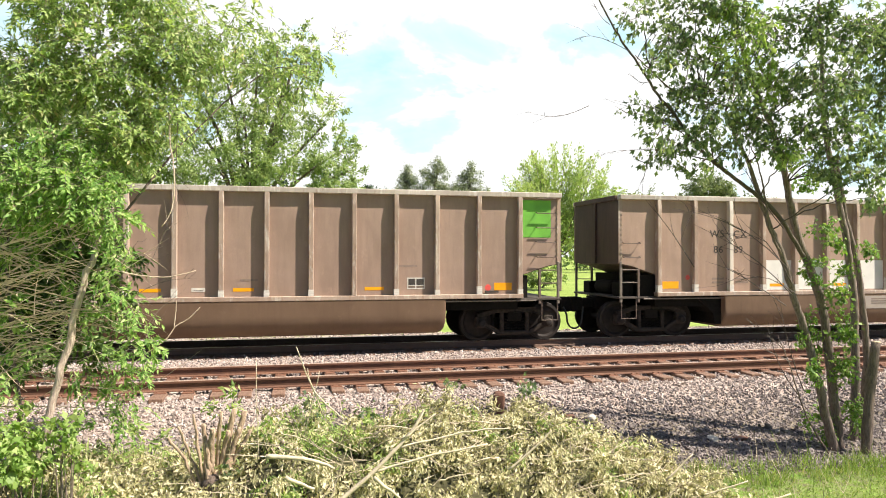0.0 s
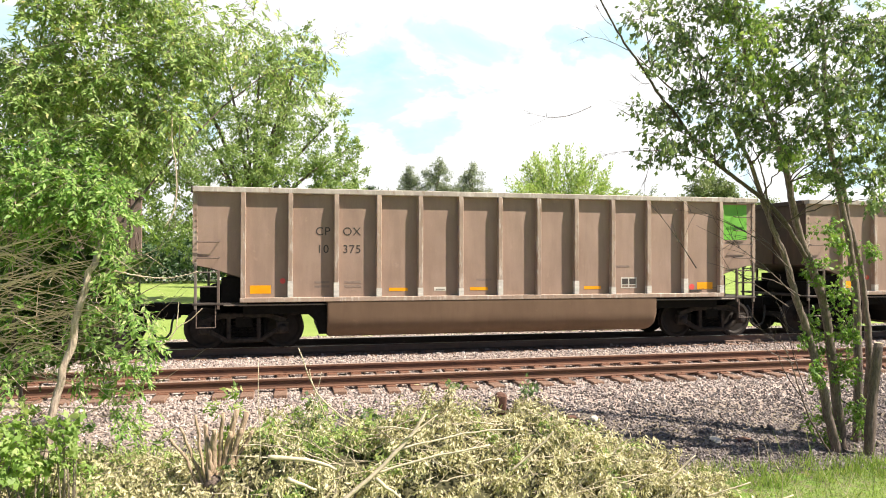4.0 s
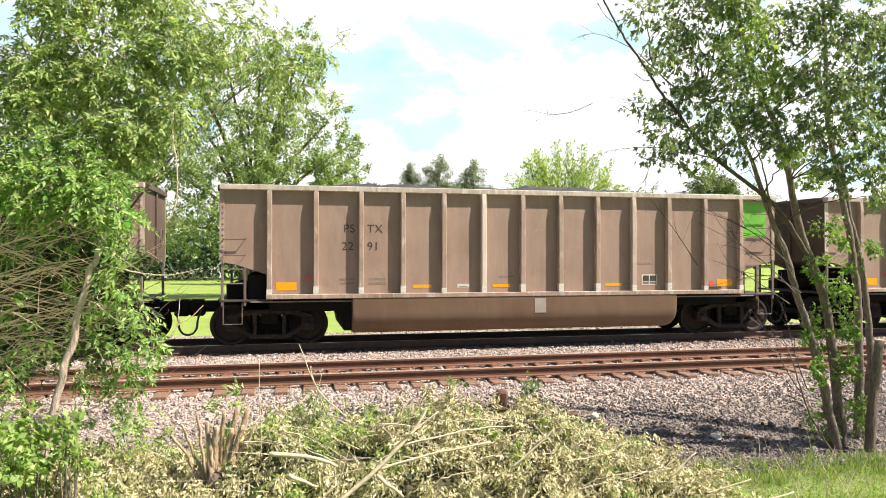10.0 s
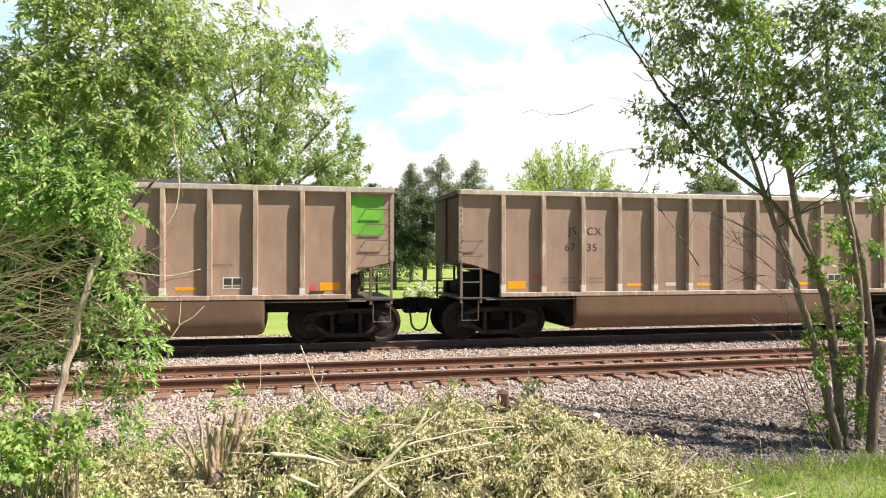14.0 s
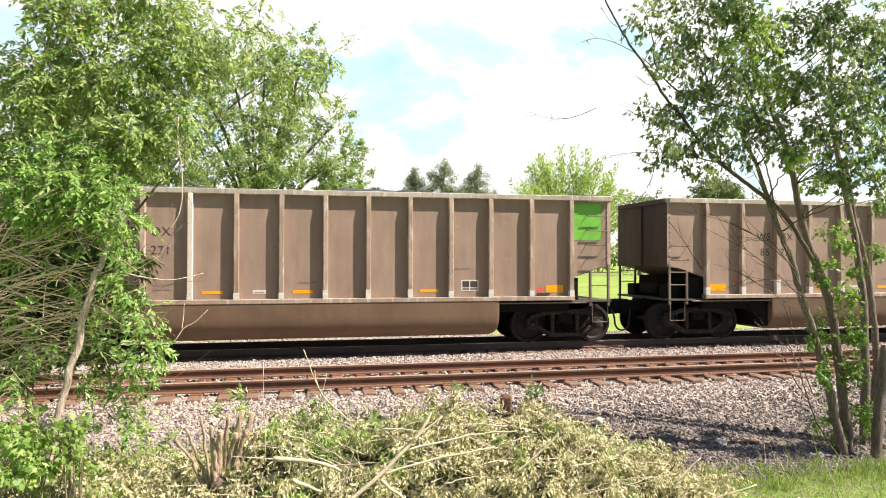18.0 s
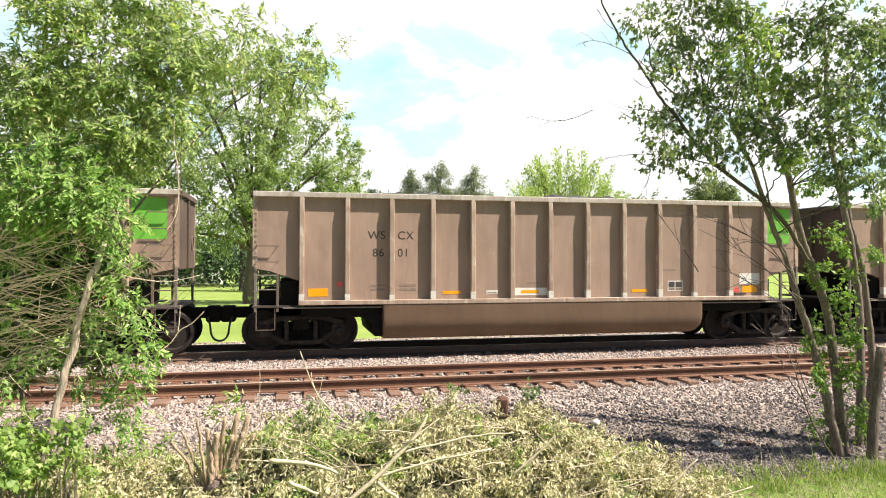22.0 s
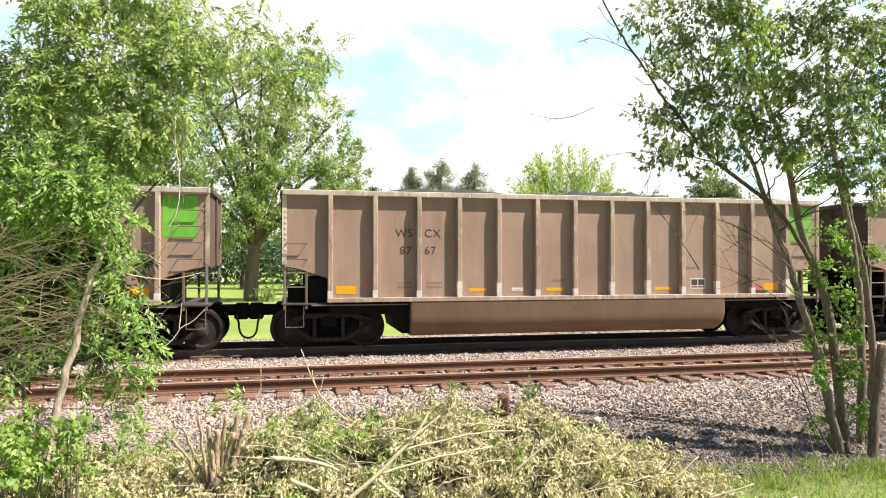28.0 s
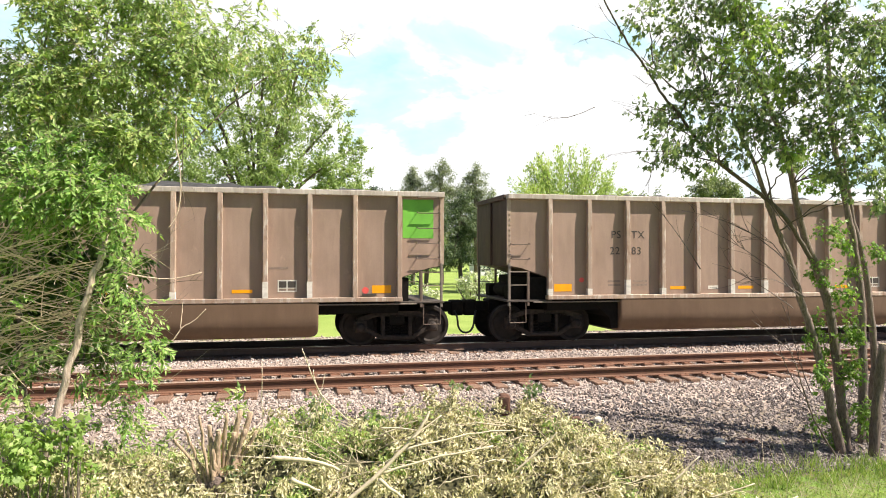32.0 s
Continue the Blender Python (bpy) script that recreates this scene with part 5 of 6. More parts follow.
def right_tree():
    rng = np.random.default_rng(41)
    pr = random.Random(41)
    at = (8.75, 9.6, -0.88)
    tree = thing("silver_maple_tree", at, "many-stemmed silver maple with airy green crown and leafy vines", "tree")
    stems = [([(8.50, 9.50, -0.95), (8.29, 9.47, -0.28), (8.10, 9.44, 0.35), (7.88, 9.41, 1.02), (7.64, 9.38, 1.59), (7.43, 9.35, 2.20), (7.21, 9.32, 2.59), (6.98, 9.29, 3.09), (6.78, 9.26, 3.59), (6.54, 9.23, 3.96), (6.35, 9.20, 4.37)], 0.074, 0.018),
             ([(8.72, 9.65, -0.97), (8.60, 9.62, -0.23), (8.47, 9.59, 0.50), (8.30, 9.55, 1.40), (8.06, 9.52, 2.02), (7.86, 9.49, 2.38), (7.70, 9.46, 2.81), (7.56, 9.43, 3.33), (7.39, 9.39, 3.85), (7.19, 9.36, 4.31), (6.99, 9.33, 4.63), (6.79, 9.30, 5.04), (6.62, 9.26, 5.49), (6.44, 9.23, 5.97)], 0.078, 0.026),
             ([(9.20, 9.90, -1.0), (9.23, 9.88, -0.13), (9.21, 9.87, 0.62), (9.18, 9.85, 1.36), (9.08, 9.83, 2.02), (9.01, 9.82, 2.43), (8.87, 9.80, 2.94), (8.75, 9.78, 3.44), (8.60, 9.77, 4.03), (8.49, 9.75, 4.67), (8.47, 9.73, 5.48), (8.40, 9.72, 6.30)], 0.074, 0.028),
             ([(9.30, 9.92, -1.0), (9.47, 9.90, 0.42), (9.41, 9.90, 1.17), (9.33, 9.90, 1.83), (9.20, 9.90, 2.39), (9.06, 9.90, 2.86), (8.98, 9.90, 3.32), (8.90, 9.90, 3.79)], 0.062, 0.028)]
    for pts, a, b in stems:
        limb(tree, rel(at, pts), a, b, BARK_MAPLE, "trunk", 0.010, 10, pr)
    # the long bare limb that reaches out before the sky, and lesser boughs
    limb(tree, rel(at, [(7.86, 9.42, 2.20), (7.33, 9.24, 2.73), (6.94, 9.17, 3.04), (6.52, 9.11, 3.28), (6.06, 9.05, 3.55), (5.65, 8.98, 3.85), (5.35, 8.92, 4.18), (5.05, 8.85, 4.43), (4.72, 8.79, 4.83), (4.40, 8.73, 5.17), (4.12, 8.66, 5.55), (3.97, 8.60, 5.77)]), 0.036, 0.009, BARK_DARK, "branch", 0.008, 7, pr)
    for pts, r in (([(7.10, 9.33, 4.25), (6.42, 9.10, 4.36), (5.80, 9.00, 4.43), (5.30, 8.90, 4.53), (4.89, 8.80, 4.76), (4.63, 8.70, 4.91)], 0.022),
                   ([(7.36, 9.30, 2.24), (7.06, 9.17, 2.62), (6.98, 9.15, 3.04), (6.86, 9.12, 3.45), (6.70, 9.10, 3.82)], 0.022),
                   ([(8.25, 9.30, -0.9), (7.85, 9.23, -0.41), (7.57, 9.15, 0.04), (7.34, 9.07, 0.53), (7.07, 9.00, 1.04)], 0.016),
                   ([(5.65, 8.98, 3.85), (5.1, 8.9, 4.08), (4.6, 8.85, 4.18)], 0.009)):
        limb(tree, rel(at, pts), r, r * 0.3, BARK, "branch", 0.01, 6, pr)
    # tiers of the crown: place, half width, half height and leaves
    crown = {
        "outer_low": [(4.81, 8.80, 4.21, 0.31, 0.14, 41), (5.29, 8.97, 4.17, 0.28, 0.16, 44), (4.88, 8.55, 3.83, 0.25, 0.13, 33), (5.19, 9.00, 3.62, 0.35, 0.18, 61), (5.51, 8.76, 3.77, 0.36, 0.21, 74), (5.72, 8.67, 4.03, 0.36, 0.26, 92), (6.28, 9.04, 3.74, 0.38, 0.20, 74), (5.53, 8.58, 3.45, 0.25, 0.10, 25), (6.45, 8.89, 4.06, 0.37, 0.23, 86), (5.51, 8.90, 4.50, 0.37, 0.24, 89), (5.79, 8.57, 4.41, 0.41, 0.26, 104)],
        "outer_high": [(4.77, 8.80, 5.47, 0.34, 0.19, 63), (5.34, 8.97, 5.29, 0.39, 0.25, 96), (4.88, 8.55, 4.86, 0.30, 0.15, 44), (5.71, 9.00, 5.59, 0.43, 0.30, 128), (5.60, 8.76, 4.91, 0.45, 0.31, 139), (5.94, 8.67, 5.57, 0.34, 0.26, 89), (5.56, 9.04, 5.99, 0.53, 0.22, 118), (6.05, 8.58, 4.62, 0.31, 0.21, 63)],
        "inner": [(6.81, 8.75, 5.38, 0.32, 0.40, 127), (7.13, 8.92, 4.67, 0.36, 0.36, 131), (7.26, 8.50, 5.46, 0.39, 0.42, 164), (7.64, 8.95, 4.88, 0.41, 0.39, 159), (7.05, 8.71, 3.97, 0.39, 0.27, 103), (7.44, 8.62, 4.05, 0.35, 0.32, 113), (7.57, 8.99, 3.60, 0.37, 0.20, 74), (6.64, 8.53, 3.71, 0.26, 0.14, 35), (6.64, 8.84, 4.30, 0.30, 0.25, 75)],
        "far_side": [(7.63, 8.30, 5.38, 0.43, 0.43, 186), (8.27, 8.47, 5.36, 0.36, 0.53, 190), (7.31, 8.05, 4.52, 0.38, 0.38, 141), (8.24, 8.50, 4.51, 0.32, 0.43, 137), (7.59, 8.26, 3.84, 0.39, 0.31, 119), (7.94, 8.17, 3.67, 0.26, 0.33, 83), (7.66, 8.54, 3.39, 0.27, 0.23, 60), (7.65, 8.08, 3.26, 0.29, 0.22, 62), (8.13, 8.39, 3.04, 0.23, 0.16, 36), (8.67, 8.40, 5.04, 0.36, 0.62, 222)],
        # next two tiers: unseen clumps added to throw shade on the ditch
        "beyond": [(10.9, 7.8, 4.2, 0.5, 0.4, 80), (11.7, 7.9, 4.9, 0.6, 0.5, 110), (12.2, 8.2, 4.2, 0.5, 0.4, 90)],
        "above": [(6.00, 8.50, 6.22, 0.68, 0.30, 161), (7.22, 8.67, 6.40, 0.71, 0.36, 201), (7.87, 8.25, 6.29, 0.61, 0.35, 167)],
        # lighter clumps: light shining through mid-crown is put into the leaf colour
        "fresh": [(6.10, 8.70, 5.28, 0.31, 0.43, 135), (6.42, 8.87, 4.96, 0.36, 0.23, 82), (6.27, 8.45, 5.29, 0.26, 0.34, 86), (6.76, 8.90, 4.73, 0.36, 0.29, 103), (6.11, 8.66, 5.66, 0.26, 0.22, 58), (6.94, 8.57, 3.63, 0.26, 0.17, 45)],
        "vine": [(7.89, 9.35, 3.33, 0.21, 0.21, 66), (8.30, 9.52, 2.65, 0.24, 0.20, 69), (8.17, 9.10, 2.42, 0.19, 0.19, 53), (8.14, 9.55, 2.02, 0.22, 0.31, 101), (8.36, 9.31, 1.66, 0.21, 0.25, 79), (8.37, 9.22, 1.20, 0.17, 0.43, 110), (8.07, 9.59, 1.22, 0.12, 0.25, 44), (7.79, 9.13, 0.50, 0.11, 0.41, 69), (7.83, 9.44, 0.96, 0.10, 0.19, 27), (8.58, 9.45, 0.47, 0.18, 0.49, 128), (8.62, 9.75, -0.25, 0.18, 0.42, 80)],
        "vine_foot": [(7.92, 9.45, -0.36, 0.08, 0.17, 20), (8.45, 9.62, -0.63, 0.14, 0.24, 49), (8.95, 9.55, -0.29, 0.17, 0.38, 90), (8.86, 9.65, 1.93, 0.14, 0.20, 42), (9.06, 9.41, 2.29, 0.20, 0.20, 58), (8.36, 9.69, 0.85, 0.10, 0.30, 44)],
    }
    nodes = [Vector(q) for pts, _, _ in stems for q in pts[3:]] + [Vector(q) for q in ((6.06, 9.05, 3.55), (5.35, 8.92, 4.18), (5.80, 9.00, 4.43), (4.89, 8.80, 4.76), (4.40, 8.73, 5.17))]
    for tier, clumps in crown.items():
        mat, more = (LEAF_BRIGHT, 2.0) if tier in ("fresh", "vine", "vine_foot") else (LEAF_MAPLE, 1.0 if tier == "above" else 2.6 if tier == "far_side" else 2.1)
        for x, y, z, rx, rz, n in clumps:
            vine = tier.startswith("vine")
            ob = foliage(tree, rng, Vector((x, y, z)) - Vector(at), (rx * 0.85, rx * 0.8, rz * 0.9) if vine else (rx * 1.05, rx * 1.0, rz * 1.15), int(n * more), 0.085 if vine else 0.10, LEAF_VINE if vine else mat, TWIG, lobed=True, droop=0.5 if vine else 0.9, twigs=max(6, int(n * 0.26)), name="vine_foliage" if vine else "foliage")
            if vine:
                ob["kind"] = "stuff"
                continue
            swaying.append(ob)
            near = min(nodes, key=lambda q: (q - Vector((x, y, z - 0.35))).length)
            tip = Vector((x, y, z))
            if (tip - near).length > 1.6:
                continue
            limb(tree, rel(at, [tuple(near), tuple(near.lerp(tip, 0.5) + Vector((0, 0, 0.06))), tuple(tip)]), 0.013, 0.004, BARK_DARK, "branch", 0.02, 5, pr)
    # fine bare twigs
    lines = []
    for p, q in (((7.25, 9.1, 2.61), (6.28, 8.9, 3.78)), ((7.39, 9.1, 1.79), (6.0, 8.9, 2.28)), ((7.39, 9.1, 1.62), (5.64, 8.9, 2.64)), ((7.29, 9.1, 1.46), (5.82, 8.9, 2.12)), ((7.3, 9.1, 2.04), (5.29, 8.9, 2.87)), ((7.49, 9.1, 1.62), (6.27, 8.9, 1.80)),
                 ((7.2, 9.0, 0.80), (6.45, 8.9, 1.31)), ((7.29, 9.0, 0.64), (6.54, 8.9, 0.99)), ((7.48, 9.1, 0.14), (6.82, 8.9, 1.30)), ((7.58, 9.1, 0.21), (7.01, 8.9, 1.63)), ((5.64, 8.9, 2.04), (4.95, 8.9, 2.91))):
        lines.append((tuple(Vector(p) - Vector(at)), tuple(Vector(q) - Vector(at)), 0.0095))
    for p, q in (((4.56, 8.75, 4.98), (3.7, 8.6, 5.03)), ((3.87, 8.5, 4.15), (2.94, 8.5, 4.06)), ((5.16, 8.7, 4.1), (4.21, 8.5, 4.06)), ((4.96, 8.5, 3.61), (3.95, 8.5, 3.49)), ((4.75, 8.5, 3.6), (4.59, 8.5, 3.13)), ((4.26, 8.7, 5.3), (3.93, 8.5, 5.49)), ((4.67, 8.75, 4.85), (4.87, 8.5, 5.27)), ((4.91, 8.8, 4.6), (4.42, 8.5, 4.62))):
        lines.append((tuple(Vector(p) - Vector(at)), tuple(Vector(q) - Vector(at)), 0.006))
    twig_spray(tree, rng, lines, BARK_DARK, shoots=5)
    # cut stem beside the tree
    st = thing("tree_stump", (8.88, 9.3, -0.9), "sawn-off grey tree stem standing upright", "tree stump")
    limb(st, [(0, 0, -0.05), (0.06, 0, 0.8), (0.19, 0, 1.75)], 0.088, 0.070, BARK, "stem", 0.006, 10, pr)
    bm = bmesh.new()
    add_lathe(bm, [(0.068, 1.75), (0.064, 1.762), (0.01, 1.764)], axis="z", seg=10, at=(0.19, 0, 0))
    part("sawn_face", bm, CUTWOOD, st, "pale sawn wood face")


def brush_pile():
    """A heap of cut branches with wilting leaves."""
    rng = np.random.default_rng(51)
    pile = thing("brush_pile", (2.0, 9.0, -0.88), "heap of cut branches with pale wilting leaves", "brush pile")
    tops = [(-3.4, -0.12), (-2.6, -0.16), (-1.9, -0.26), (-1.4, -0.28), (-0.95, -0.34), (-0.62, -0.20), (-0.2, 0.16), (0.08, 0.22), (0.92, -0.02), (1.5, 0.18), (1.9, 0.3), (2.5, 0.08), (3.2, 0.26), (3.7, -0.05), (4.2, -0.29), (5.0, -0.56), (5.7, -0.9), (6.2, -0.99)]
    tx, tz = np.array([t[0] for t in tops]), np.array([t[1] for t in tops])

    def top(x, y):
        crest = np.interp(x, tx, tz)
        k = np.clip(1 - ((y - 9.0) / np.where(y > 9.0, 0.75, 2.0)) ** 2, 0, 1)
        return -0.9 + (crest + 0.9) * k + 0.07 * np.sin(x * 7.1 + y * 3) * np.sin(y * 6.3 + x * 2)

    # each cut branch is a bent twig hung with wilting leaves
    origin = np.array([2.0, 9.0, -0.88])
    sets = {True: [], False: []}
    wood = ([], [], [], [])
    for k in range(1450):
        x = rng.uniform(-3.3, 5.9)
        y = rng.uniform(7.15, 9.55)
        z = float(top(x, y))
        if z < float(ground_height(x, y)) - 0.02:
            continue
        p = np.array([x, y, z - rng.uniform(0.05, 0.30)])
        d = np.array([rng.normal(), rng.normal() * 0.6 - 0.1, rng.uniform(0.0, 0.9)])
        d = d / np.linalg.norm(d) * rng.uniform(0.3, 0.62)
        m = int(rng.integers(55, 115))
        t = rng.uniform(0.08, 1.0, m)
        pts = p + d * t[:, None] + np.array([0, 0, -0.22]) * (t ** 2)[:, None] + rng.normal(size=(m, 3)) * 0.045
        way = rng.normal(size=(m, 3)) * 0.42 + d * 0.7 + np.array([0, 0, -0.75])
        face = rng.normal(size=(m, 3)) * 0.35 + np.array([0.35, -0.75, 0.35])
        L = 0.068 * rng.uniform(0.6, 1.35, m)
        green = rng.random() < (0.75 if 0.1 < x < 1.35 and y > 8.0 else 0.12 if x > 0 else 0.2)
        sets[green].append((pts, way, face, L))
        mid = p + d * 0.55 + np.array([0, 0, -0.065])
        for q, r, r0, r1 in ((p, mid, 0.007, 0.005), (mid, p + d + np.array([0, 0, -0.22]), 0.005, 0.002)):
            wood[0].append(q), wood[1].append(r), wood[2].append(r0), wood[3].append(r1)
    for green, mat, name in ((False, LEAF_DRY, "wilted_foliage"), (True, LEAF_ASH, "green_foliage")):
        pts, way, face, L = [np.concatenate(q) for q in zip(*sets[green])]
        v, f = leaf_arrays(pts - origin, way, face, L, L * 0.34)
        arrays(name, v, f, mat, pile)["kind"] = "stuff"
    v, f = stick_arrays(np.array(wood[0]) - origin, np.array(wood[1]) - origin, np.array(wood[2]), np.array(wood[3]))
    arrays("twig_spray", v, f, TWIG, pile)["kind"] = "stuff"
    # twigs through the heap
    m = 420
    sx, sy = rng.uniform(-2.6, 5.6, m), rng.uniform(7.2, 9.4, m)
    a = np.stack([sx, sy, top(sx, sy) - 0.05], 1) - np.array([2.0, 9.0, -0.88])
    b = a + np.stack([rng.normal(size=m) * 0.3, rng.normal(size=m) * 0.15, rng.uniform(-0.05, 0.26, m)], 1)
    v, f = stick_arrays(a, b, rng.uniform(0.004, 0.010, m), np.full(m, 0.002))
    arrays("dry_twig_spray", v, f, STRAW, pile)["kind"] = "stuff"
    # dark soil-coloured core under the leaves
    gx, gy = np.meshgrid(np.linspace(-3.4, 6.2, 70), np.linspace(6.9, 9.8, 24))
    gz = top(gx, gy) - 0.20
    i = (np.arange(23)[:, None] * 70 + np.arange(69)).reshape(-1)
    arrays("litter_core", np.stack([gx - 2.0, gy - 9.0, gz + 0.88], -1).reshape(-1, 3), np.stack([i, i + 1, i + 71, i + 70], 1), LITTER, pile)
    # the long pale sticks on top
    pr = random.Random(7)
    for pts, r in (([(0.47, 7.35, -0.42), (1.13, 7.44, 0.09), (1.4, 7.49, 0.38), (1.49, 7.53, 0.53)], 0.022), ([(-0.17, 7.63, 0.09), (0.3, 7.63, 0.03), (0.54, 7.63, -0.08)], 0.024), ([(0.93, 7.44, -0.09), (1.62, 7.44, 0.06), (2.19, 7.44, 0.14)], 0.014),
                   ([(0.02, 7.35, -0.05), (0.32, 7.35, -0.19)], 0.022), ([(1.26, 7.44, 0.25), (1.63, 7.53, 0.48)], 0.012), ([(0.93, 7.35, -0.12), (1.21, 7.35, -0.36)], 0.02), ([(1.12, 7.53, 0.11), (1.95, 7.63, 0.23), (2.51, 7.63, 0.25)], 0.012), ([(2.42, 7.44, -0.17), (2.79, 7.44, 0.11), (2.93, 7.44, 0.25)], 0.013),
                   ([(4.56, 7.81, -0.54), (4.93, 7.81, -0.24)], 0.012), ([(4.74, 7.63, -0.73), (5.49, 7.53, -0.52)], 0.012), ([(5.12, 7.25, -0.76), (5.86, 7.25, -0.61)], 0.014), ([(3.91, 8.0, -0.31), (4.14, 8.0, 0.17)], 0.007), ([(0.65, 7.72, 0.43), (0.33, 7.72, 0.73), (0.26, 7.72, 0.99)], 0.008), ([(-0.26, 7.81, -0.03), (-0.28, 7.81, 1.08)], 0.006), ([(0.23, 7.81, 0.25), (0.39, 7.81, 0.94)], 0.005), ([(0.42, 7.72, 0.48), (0.14, 7.72, 1.22)], 0.008)):
        limb(pile, rel((2.0, 9.0, -0.88), pts), r * 1.1, r * 0.6, STRAW, "stick", 0.008, 6, pr)
    for k in range(46):
        x, y = rng.uniform(-0.2, 4.8), rng.uniform(7.3, 8.6)
        z = float(top(x, y)) + rng.uniform(0.0, 0.12)
        u = np.array([rng.normal(), rng.normal() * 0.3, rng.normal() * 0.35 + 0.15])
        u = u / np.linalg.norm(u) * rng.uniform(0.15, 0.5)
        limb(pile, rel((2.0, 9.0, -0.88), [(x - u[0], y - u[1], z - u[2] * 0.6), (x, y, z + 0.03), (x + u[0], y + u[1], z + u[2])]), rng.uniform(0.005, 0.011), 0.003, STRAW, "stick", 0.01, 5, pr)
    # green shoots that grow through the heap
    for c, r, k in (((-0.58, 8.6, 0.35), (0.28, 0.2, 0.28), 130), ((-0.35, 8.5, 0.1), (0.4, 0.25, 0.22), 160), ((0.75, 8.8, 0.05), (0.5, 0.3, 0.3), 220), ((1.05, 8.9, 0.25), (0.16, 0.15, 0.14), 40), ((0.35, 8.9, 0.28), (0.2, 0.2, 0.2), 60), ((-0.55, 8.2, -0.2), (0.12, 0.12, 0.1), 26), ((3.25, 9.1, 0.45), (0.14, 0.14, 0.14), 40), ((2.2, 9.1, 0.5), (0.12, 0.1, 0.1), 30), ((-1.5, 8.6, 0.1), (0.3, 0.2, 0.2), 100)):
        foliage(pile, rng, Vector(c) - Vector((2.0, 9.0, -0.88)), r, k, 0.09, LEAF_MAPLE if k < 100 else LEAF_ASH, TWIG, droop=0.3, name="green_shoot", lobed=k < 70)["kind"] = "stuff"


def stump():
    pr = random.Random(61)
    at = (-0.78, 8.3, -0.86)
    st = thing("cut_shrub_stump", at, "clump of cut brown shrub stems", "tree stump")
    limb(st, [(0, 0, -0.05), (0, 0, 0.4), (0.02, 0, 0.62)], 0.15, 0.10, BARK, "stem", 0.01, 10, pr)
    for dx, dz, r in ((-0.10, 1.10, 0.026), (0.02, 1.06, 0.034), (0.13, 1.24, 0.024), (0.30, 1.26, 0.030), (0.42, 1.22, 0.034), (0.36, 1.05, 0.022), (-0.40, 1.10, 0.015), (-0.52, 0.98, 0.017), (-0.22, 1.22, 0.016), (0.22, 1.02, 0.03), (0.50, 1.02, 0.02), (-0.05, 0.92, 0.025)):
        dx, dz = dx * 0.85, dz + 0.07
        p = [(dx * 0.2, pr.uniform(-0.06, 0.06), 0.35), (dx * 0.55, pr.uniform(-0.08, 0.04), 0.72), (dx, pr.uniform(-0.1, 0.05), dz)]
        stem = limb(st, p, r * 1.25, r * 0.95, BARK_STUMP, "stem", 0.012, 8, pr)
        bm = bmesh.new()
        add_lathe(bm, [(r * 0.8, 0.0), (r * 0.75, 0.006), (0.004, 0.008)], axis="z", seg=8, at=p[-1])
        part("sawn_face", bm, CUTWOOD, stem)


